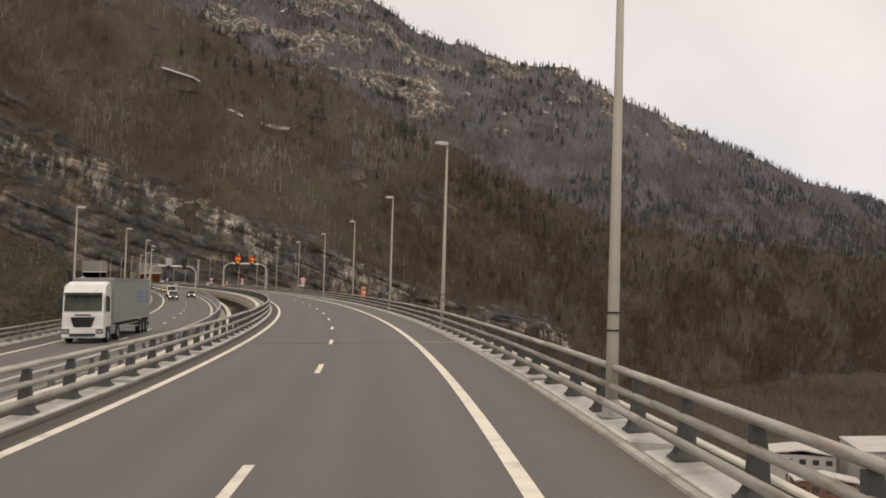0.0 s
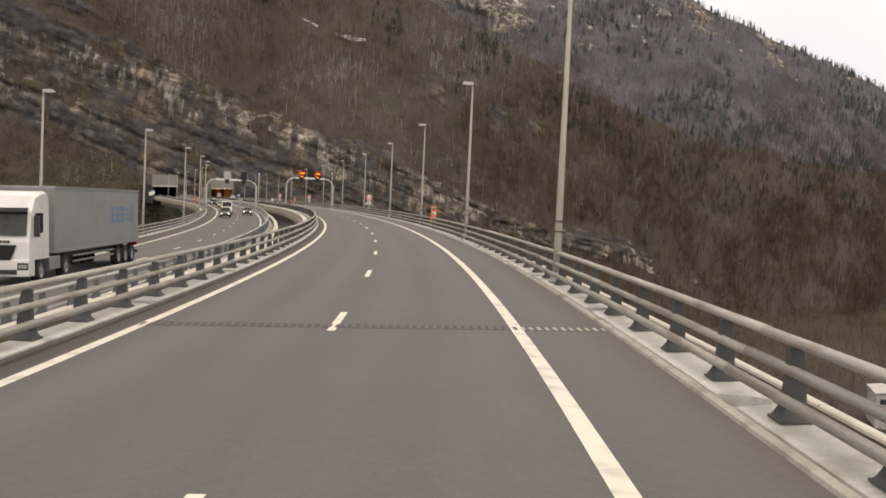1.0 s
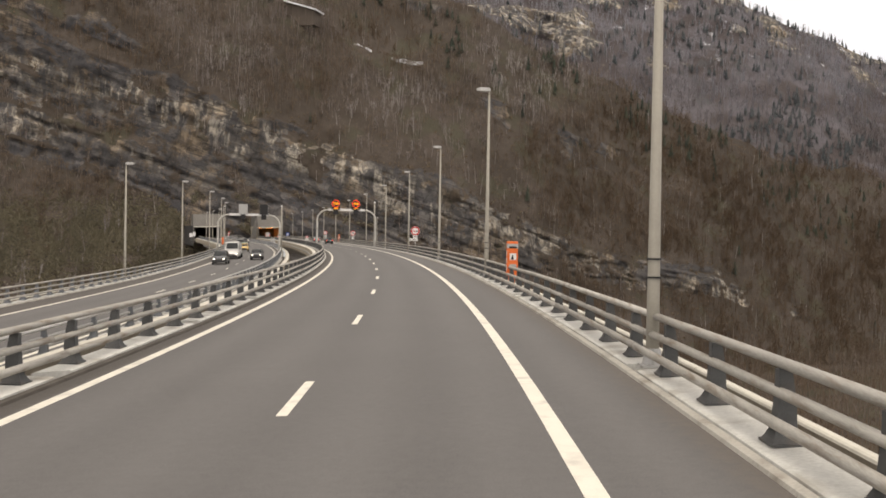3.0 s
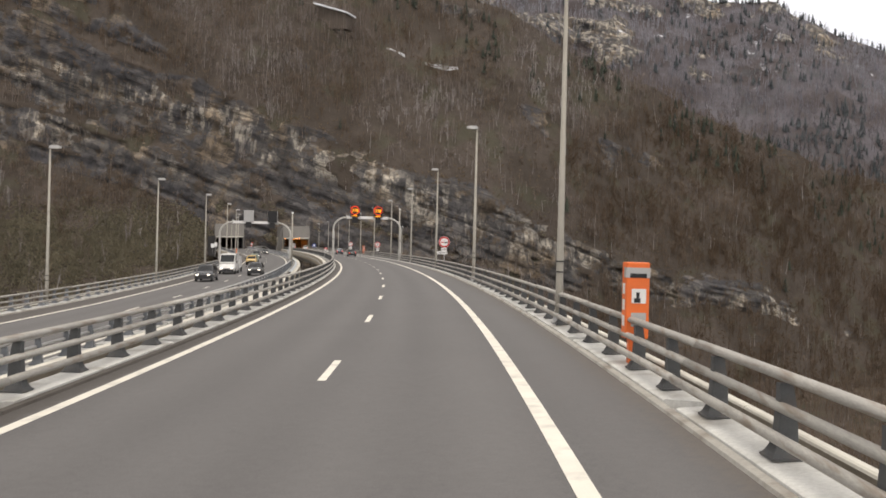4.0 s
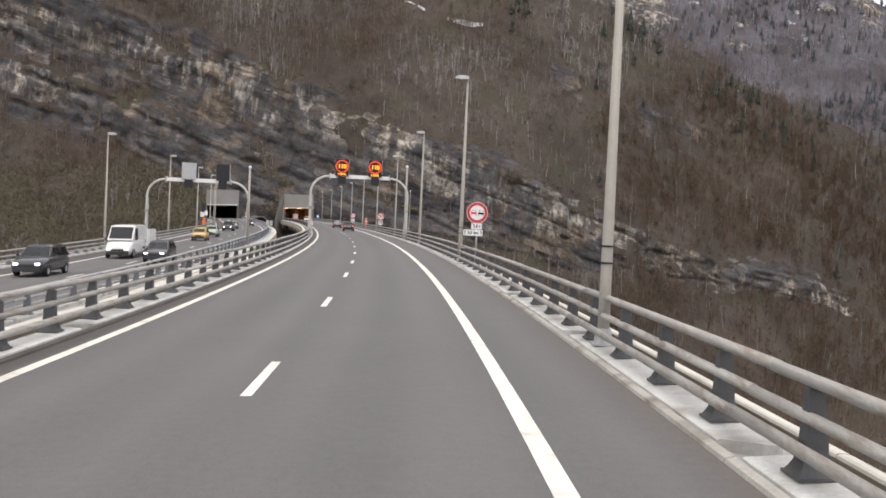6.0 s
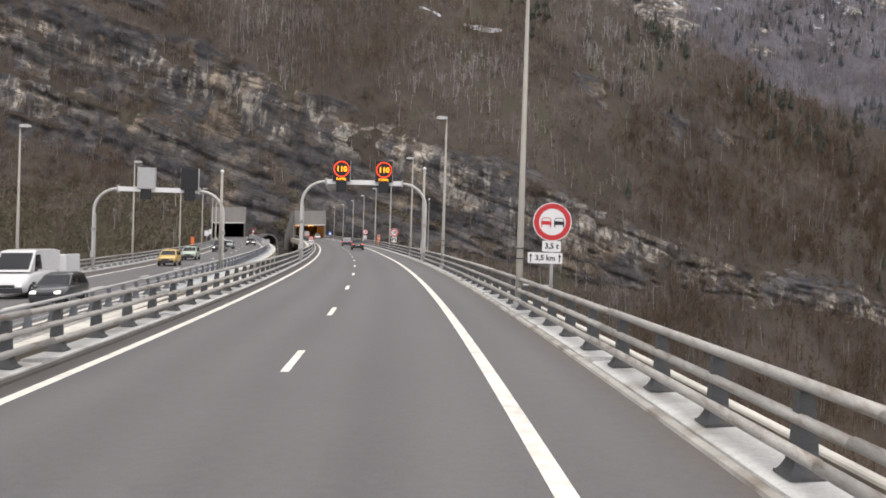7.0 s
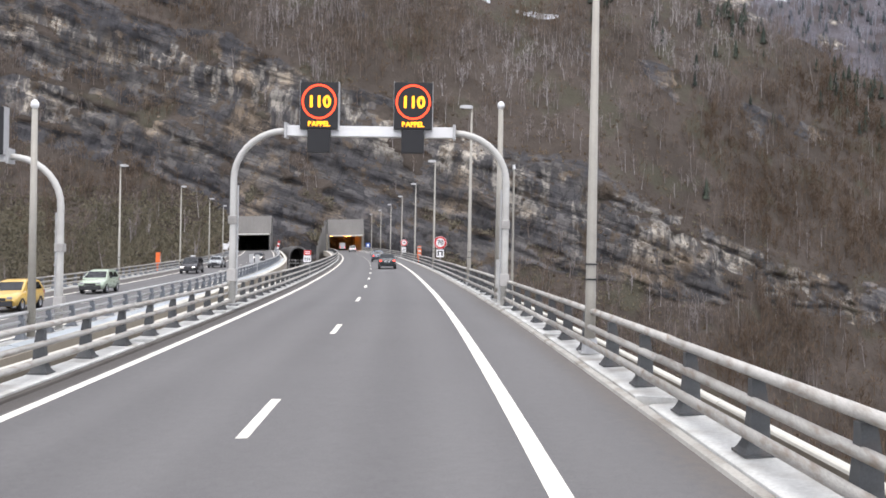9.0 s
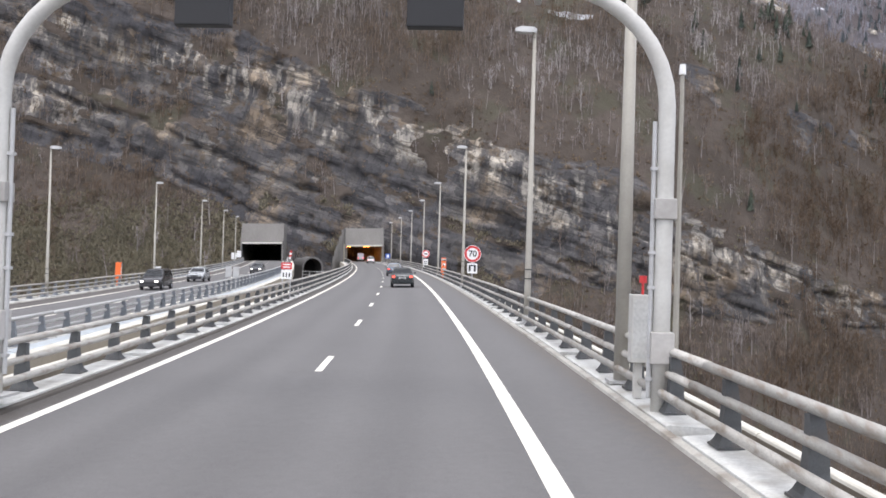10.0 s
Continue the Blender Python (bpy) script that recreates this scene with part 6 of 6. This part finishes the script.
M["twigs"] = twig_material("bare_twigs", [(0.0, (0.100, 0.070, 0.046)), (0.3, (0.152, 0.113, 0.080)), (0.6, (0.205, 0.174, 0.154)), (0.85, (0.299, 0.273, 0.266)), (1.0, (0.488, 0.455, 0.425))])
M["needles"] = twig_material("conifer_needles", [(0.0, (0.034, 0.042, 0.036)), (0.6, (0.052, 0.063, 0.051)), (1.0, (0.075, 0.088, 0.065))])
# blue-grey haze is painted into the twig and needle colours of the ridge
M["hazy_twigs"] = twig_material("hazy_bare_twigs", [(0.0, (0.080, 0.060, 0.052)), (0.30, (0.132, 0.114, 0.114)), (0.62, (0.218, 0.216, 0.244)), (1.0, (0.31, 0.31, 0.34))])
M["hazy_needles"] = twig_material("hazy_conifer_needles", [(0.0, (0.060, 0.072, 0.078)), (0.6, (0.088, 0.100, 0.106)), (1.0, (0.125, 0.138, 0.142))])
M["straw"] = twig_material("dry_grass_and_brush", [(0.0, (0.111, 0.081, 0.060)), (0.5, (0.169, 0.127, 0.088)), (1.0, (0.247, 0.195, 0.124))])


def unit(a, tilt):
    return np.stack([np.cos(a) * np.cos(tilt), np.sin(a) * np.cos(tilt), np.sin(tilt)], -1)


def bare_trees(base, height, limbs, twigs, tone, fat=1.0):
    """base (n, 3), height (n,): trunks, rising limbs and fine twig slivers."""
    n = len(base)
    out, tint = [], []
    lean = unit(rng.uniform(0, 6.28, n), rng.uniform(1.38, 1.57, n))
    tip = base + lean * height[:, None]
    for k in range(2):
        a = rng.uniform(0, 3.14, n) + k * 1.57
        side = np.stack([np.cos(a), np.sin(a), 0 * a], -1) * (0.016 * fat * height + 0.04)[:, None]
        out.append(np.stack([base - side, base + side, tip], 1))
        tint.append(np.clip(tone + 0.10 + np.where(rng.uniform(0, 1, n) < 0.12, 0.22, 0.0) + rng.normal(0, 0.06, n), 0, 1))
    for k in range(limbs):
        f = rng.uniform(0.18, 0.92, n)
        p = base + (tip - base) * f[:, None]
        d = unit(rng.uniform(0, 6.28, n), rng.uniform(0.85, 1.42, n))
        ln = height * rng.uniform(0.16, 0.40, n) * (1.15 - 0.55 * f)
        q = p + d * ln[:, None]
        a = rng.uniform(0, 6.28, n)
        side = np.stack([np.cos(a), np.sin(a), rng.uniform(-0.5, 0.5, n)], -1) * (0.07 * fat + 0.006 * height)[:, None]
        out.append(np.stack([p - side, p + side, q], 1))
        tint.append(np.clip(tone + rng.normal(0, 0.07, n), 0, 1))
    for k in range(twigs):
        f = rng.uniform(0.30, 1.0, n)
        a = rng.uniform(0, 6.28, n)
        r = height * 0.26 * np.sqrt(rng.uniform(0.02, 1, n)) * np.sin(np.pi * np.clip((f - 0.15) * 0.95, 0.12, 1)) ** 0.7
        p = base + (tip - base) * f[:, None] + np.stack([np.cos(a) * r, np.sin(a) * r, 0 * r], -1)
        d = unit(a + rng.normal(0, 0.8, n), rng.uniform(0.8, 1.5, n)) * (height * rng.uniform(0.09, 0.19, n))[:, None]
        w = rng.uniform(0, 6.28, n)
        side = np.stack([np.cos(w), np.sin(w), rng.uniform(-1, 1, n)], -1) * (rng.uniform(0.07, 0.15, n) * fat)[:, None]
        out.append(np.stack([p - side, p + side, p + d], 1))
        tint.append(np.clip(tone - 0.05 + rng.normal(0, 0.09, n), 0, 1))
    return np.concatenate(out), np.concatenate(tint)


def conifers(base, height, tone):
    n = len(base)
    out, tint = [], []
    tiers, spokes = 6, 7
    for t in range(tiers):
        z0 = 0.10 + 0.80 * t / tiers
        rad = height * (0.20 * (1 - z0) + 0.012) * rng.uniform(0.85, 1.15, n)
        top = base + np.stack([0 * height, 0 * height, height * min(1.0, z0 + 0.30)], -1)
        turn = rng.uniform(0, 6.28, n)
        for s in range(spokes):
            a0, a1 = turn + 6.283 * s / spokes, turn + 6.283 * (s + 0.78) / spokes
            r0, r1 = rad * rng.uniform(0.7, 1.2, n), rad * rng.uniform(0.7, 1.2, n)
            lo = height * z0 - rad * rng.uniform(0.0, 0.35, n)
            p0 = base + np.stack([np.cos(a0) * r0, np.sin(a0) * r0, lo], -1)
            p1 = base + np.stack([np.cos(a1) * r1, np.sin(a1) * r1, lo], -1)
            out.append(np.stack([p0, p1, top], 1))
            tint.append(np.clip(tone + rng.normal(0, 0.12, n), 0, 1))
    return np.concatenate(out), np.concatenate(tint)


def brush(base, size, blades, tone):
    n = len(base)
    out, tint = [], []
    for k in range(blades):
        a = rng.uniform(0, 6.28, n)
        p = base + np.stack([np.cos(a), np.sin(a), 0 * a], -1) * (size * rng.uniform(0, 0.5, n))[:, None]
        q = p + unit(rng.uniform(0, 6.28, n), rng.uniform(0.5, 1.5, n)) * (size * rng.uniform(0.5, 1.1, n))[:, None]
        w = rng.uniform(0, 6.28, n)
        side = np.stack([np.cos(w), np.sin(w), 0 * w], -1) * (size * 0.10 + 0.04)[:, None]
        out.append(np.stack([p - side, p + side, q], 1))
        tint.append(np.clip(tone + rng.normal(0, 0.15, n), 0, 1))
    return np.concatenate(out), np.concatenate(tint)


def sow(X, Y, Z, weight, count):
    """Points spread over a grid surface in proportion to its area and the weight."""
    a = np.stack([X[1:, :-1] - X[:-1, :-1], Y[1:, :-1] - Y[:-1, :-1], Z[1:, :-1] - Z[:-1, :-1]], -1)
    b = np.stack([X[:-1, 1:] - X[:-1, :-1], Y[:-1, 1:] - Y[:-1, :-1], Z[:-1, 1:] - Z[:-1, :-1]], -1)
    area = np.linalg.norm(np.cross(a, b), axis=-1) * weight[:-1, :-1]
    p = (area / area.sum()).ravel()
    k = rng.choice(len(p), count, p=p)
    i, j = np.unravel_index(k, area.shape)
    f, g = rng.uniform(0, 1, count)[:, None], rng.uniform(0, 1, count)[:, None]
    base = np.stack([X[i, j], Y[i, j], Z[i, j]], -1) + a[i, j] * f + b[i, j] * g
    return base, i, j


# near mountainside: dense bare wood on the soil, thin on the ledges, none in the rock
in_view = np.clip((GU + 420) / 120, 0, 1)[:, None]
# keep the ground before the portals and the slope left of them open
clearing = 1 - 0.88 * np.exp(-((GX + 205) / 100) ** 2) * np.clip((22 - GZ) / 14, 0, 1) * np.clip((GZ + 45) / 25, 0, 1)
soil = (1 - np.clip(GH * 1.6, 0, 1)) * in_view * clearing
patchy = 0.35 + 1.3 * np.clip((fbm(GUU / 35, GZ / 28, 3, 201) - 0.34) / 0.3, 0, 1)
base, i, j = sow(GX, GY, GZ, soil * patchy, 25000)
tall = np.interp(base[:, 2], (-70, -10, 30, 80, 300), (9.5, 8.5, 6.0, 7.0, 8.0)) * rng.uniform(0.55, 1.25, len(base))
# the lift near the crest on the right is haze put into the tone
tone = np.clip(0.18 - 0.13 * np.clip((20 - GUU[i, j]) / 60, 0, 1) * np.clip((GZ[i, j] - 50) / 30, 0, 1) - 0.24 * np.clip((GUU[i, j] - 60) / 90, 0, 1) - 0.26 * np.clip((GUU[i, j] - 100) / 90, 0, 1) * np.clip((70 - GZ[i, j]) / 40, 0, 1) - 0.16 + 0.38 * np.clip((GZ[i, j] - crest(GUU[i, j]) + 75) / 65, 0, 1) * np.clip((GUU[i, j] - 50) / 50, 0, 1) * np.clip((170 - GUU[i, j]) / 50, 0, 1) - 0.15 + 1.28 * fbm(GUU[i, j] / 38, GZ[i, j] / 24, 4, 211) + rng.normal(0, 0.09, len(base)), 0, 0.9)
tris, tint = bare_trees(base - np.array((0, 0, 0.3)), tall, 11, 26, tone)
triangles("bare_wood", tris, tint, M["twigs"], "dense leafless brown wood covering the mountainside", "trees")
# single pale trunks
base, i, j = sow(GX, GY, GZ, soil * np.where(GUU > 20, 1.6, 0.6), 1500)
tris, tint = bare_trees(base, rng.uniform(6, 12, 1500), 5, 2, rng.uniform(0.50, 0.86, 1500), 0.55)
triangles("birch_trunks", tris, tint, M["twigs"], "scattered pale slender birch trunks among the bare wood", "trees")

# brush and dead grass on soil and ledges
ledge = np.maximum(np.clip(1 - GH * 0.9, 0.03, 1), 0.30 * np.clip((fbm(GUU / 20, GW / 6, 3, 223) - 0.52) / 0.08, 0, 1)) * in_view
base, i, j = sow(GX, GY, GZ, ledge * np.where(GH > 0.12, 1.0, 0.22) * np.where(GZ < 110, 1.0, 0.3), 22000)
tone = np.clip(0.1 + 0.8 * fbm(GUU[i, j] / 25, GZ[i, j] / 18, 3, 221) - 0.1, 0, 1)
tris, tint = brush(base, rng.uniform(0.5, 1.5, len(base)), 9, tone)
triangles("brush", tris, tint, M["straw"], "dry grass and brown brush on slopes and rock ledges", "brush")

# mossy grass and green scrub on the open slope before the portals
M["moss_grass"] = twig_material("mossy_grass", [(0.0, (0.131, 0.119, 0.088)), (0.5, (0.181, 0.163, 0.114)), (1.0, (0.244, 0.215, 0.151))])
base, i, j = sow(GX, GY, GZ, (1 - clearing) * in_view * (1 - np.clip(GH * 1.5, 0, 1)) * np.clip((fbm(GUU / 18, GZ / 10, 3, 227) - 0.30) / 0.2, 0.1, 1), 26000)
tone = np.clip(0.25 + 0.7 * fbm(GUU[i, j] / 16, GZ[i, j] / 9, 3, 229), 0, 1)
tris, tint = brush(base, rng.uniform(0.7, 1.8, len(base)), 9, tone)
triangles("mossy_grass", tris, tint, M["moss_grass"], "mossy grass and low scrub on the slope beside the tunnels", "grass")

# conifers near the crest and in dark clusters
dark = np.clip((GZ - crest(GUU) + 62) / 30, 0, 1) * np.clip((GUU + 40) / 60, 0, 1) * np.clip((fbm(GUU / 26, GZ / 18, 3, 231) - 0.52) / 0.06, 0, 1) + 0.03 * np.clip((fbm(GUU / 30, GZ / 25, 3, 241) - 0.62) / 0.05, 0, 1)
dark = (dark + 0.7 * np.clip((GUU - 170) / 60, 0, 1) * np.clip((GZ - 30) / 25, 0, 1) * np.clip((fbm(GUU / 34, GZ / 22, 3, 243) - 0.50) / 0.06, 0, 1)) * in_view
base, i, j = sow(GX, GY, GZ, dark * (1 - GH), 420)
tris, tint = conifers(base, rng.uniform(4, 9, len(base)), rng.uniform(0.3, 1.0, len(base)))
triangles("conifer_wood", tris, tint, M["needles"], "dark green conifers scattered along the wooded crest", "trees")

# the far ridge: bare wood, conifers, toothed skyline
seen = (np.clip((FX + 420) / 80, 0, 1)) * (FX < 900)
green = np.clip((fbm(FX / 70, FZ / 45, 4, 251) - 0.47) / 0.10, 0, 1)
base, i, j = sow(FX, FY, FZ, seen * (1 - 0.8 * FR) * (1 - 0.5 * green), 19000)
# tone climbs with height: painted haze, thicker towards the skyline
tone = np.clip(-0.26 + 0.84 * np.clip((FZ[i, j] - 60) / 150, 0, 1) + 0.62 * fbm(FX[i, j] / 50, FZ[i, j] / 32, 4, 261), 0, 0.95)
tris, tint = bare_trees(base, rng.uniform(6, 11, len(base)), 6, 9, tone, 2.2)
triangles("far_bare_wood", tris, tint, M["hazy_twigs"], "leafless wood on the far ridge, turned grey-blue by painted haze", "trees")
base, i, j = sow(FX, FY, FZ, seen * (1 - 0.9 * FR) * (green + 0.05) * np.where(FZ < 150, 1.8, 0.7), 5200)
tris, tint = conifers(base, rng.uniform(5, 11, len(base)), rng.uniform(0.2, 0.9, len(base)))
edge_i = np.where((FX[:, -1] > -450) & (FX[:, -1] < 1000))[0]
pick = rng.choice(edge_i, 420)
eb = np.stack([FX[pick, -1] + rng.uniform(-3.5, 3.5, 420), FY[pick, -1] - 1, FZ[pick, -1] - 1.5], -1)
t2, c2 = conifers(eb, rng.uniform(3.5, 9, 420), rng.uniform(0.1, 0.6, 420))
triangles("far_conifer_wood", np.concatenate([tris, t2]), np.concatenate([tint, c2]), M["hazy_needles"], "dark conifers on the far ridge and along its skyline, paled by painted haze", "trees")

# valley woods below the viaduct
wood = ((VX > -500) & (VX < 700) & (VY > 60) & (VY < 760)) * np.clip((fbm(VX / 60, VY / 60, 3, 271) - 0.35) / 0.2, 0, 1)
yard = np.hypot(VX - 175, VY - 330) > 75
base, i, j = sow(VX, VY, VZ, wood * yard * np.where(VX > 0, 1.8, 0.5), 12000)
keep = np.array([np.hypot(*(np.array(way_at(min(max(q[1], -60), 450))[:2]) - q[:2])) > 14 for q in base]) if len(base) else []
base = base[keep]
tone = np.clip(0.08 + 0.55 * fbm(base[:, 0] / 50, base[:, 1] / 50, 3, 281), 0, 0.9)
tris, tint = bare_trees(base, rng.uniform(6, 12, len(base)), 11, 16, tone)
triangles("valley_wood", tris, tint, M["twigs"], "leafless brown wood in the valley under the viaduct", "trees")

# ---- barn and old terrace walls high on the slope ----
def on_slope(u, z):
    """The point of the slope at u along it and height z."""
    i = int(np.argmin(np.abs(GU - u)))
    j = int(np.argmin(np.abs(GZ[i] - z)))
    return Vector((GX[i, j], GY[i, j], GZ[i, j]))


M["snow"] = material("old_snow", (0.78, 0.80, 0.83), 0.7, vary=0.06, scale=0.8, fine=6)
M["barn_wood"] = material("grey_weathered_boards", (0.13, 0.105, 0.085), 0.85, vary=0.25, scale=0.6, fine=8, stretch=(4, 4, 0.3))
p = on_slope(1.5, 119.0)
barn = thing("barn", "small weathered barn with a snow-covered single-pitch roof on the slope", "barn", at=Matrix.Translation(p + Vector((0, -4.5, 0))) @ Matrix.Rotation(radians(-8), 4, "Z"))
bm = bmesh.new()
vs = [bm.verts.new((x, y, z)) for y in (-3.2, 5.5) for x, z in ((-8.0, -6), (-8.0, 6.6), (8.0, 1.6), (8.0, -6))]
for f in ((0, 1, 2, 3), (7, 6, 5, 4), (0, 4, 5, 1), (1, 5, 6, 2), (2, 6, 7, 3), (3, 7, 4, 0)):
    bm.faces.new([vs[k] for k in f])
bmesh.ops.recalc_face_normals(bm, faces=bm.faces)
part("wall", bm, M["barn_wood"], barn)
bm = bmesh.new()
vs = [bm.verts.new((x, y, z)) for y in (-5.4, 6.5) for x, z in ((-9.2, 6.75), (-9.2, 7.6), (9.4, 1.9), (9.4, 1.1))]
for f in ((0, 1, 2, 3), (7, 6, 5, 4), (0, 4, 5, 1), (1, 5, 6, 2), (2, 6, 7, 3), (3, 7, 4, 0)):
    bm.faces.new([vs[k] for k in f])
bmesh.ops.recalc_face_normals(bm, faces=bm.faces)
part("roof", bm, M["snow"], barn, "snow-covered roof")
for k in range(5):
    x = -7.6 + 3.7 * k
    bm = bmesh.new()
    box(bm, x - 0.18, x + 0.18, -5.1, -4.8, -8, 6.0 - 0.31 * (x + 8))
    part("post", bm, M["barn_wood"], barn)
for n, (u0, u1, z0, z1) in enumerate(((27, 37, 104.0, 100.8), (47, 64, 98.0, 95.2))):
    a, b = on_slope(u0, z0), on_slope(u1, z1)
    wall = thing("terrace_wall", "low pale terrace wall with a cap of snow on the slope", "wall", group="terrace walls")
    d = (b - a)
    for k in range(6):
        p, q = a + d * (k / 6.0) + Vector((0, -1.0, 0)), a + d * ((k + 0.96) / 6.0) + Vector((0, -1.0, 0))
        lift = 0.05 + 0.2 * ((k * 5 + n) % 3)
        bm = bmesh.new()
        vs = [bm.verts.new(x + Vector((0, y, z))) for y in (0, 1.2) for x, z in ((p, -4), (p, lift), (q, lift), (q, -4))]
        for f in ((0, 1, 2, 3), (7, 6, 5, 4), (0, 4, 5, 1), (1, 5, 6, 2), (2, 6, 7, 3), (3, 7, 4, 0)):
            bm.faces.new([vs[i] for i in f])
        bmesh.ops.recalc_face_normals(bm, faces=bm.faces)
        part("section", bm, M["snow"] if k % 3 else M["concrete"], wall)
p = on_slope(-8, 128)
pole = thing("wooden_pole", "tall thin dark pole standing on the wooded slope", "pole", at=Matrix.Translation(p + Vector((0, 0, -1))))
bm = bmesh.new()
tube(bm, [(0, 0, 0), (0, 0, 19)], [0.32, 0.2], 8)
part("stem", bm, M["barn_wood"], pole)
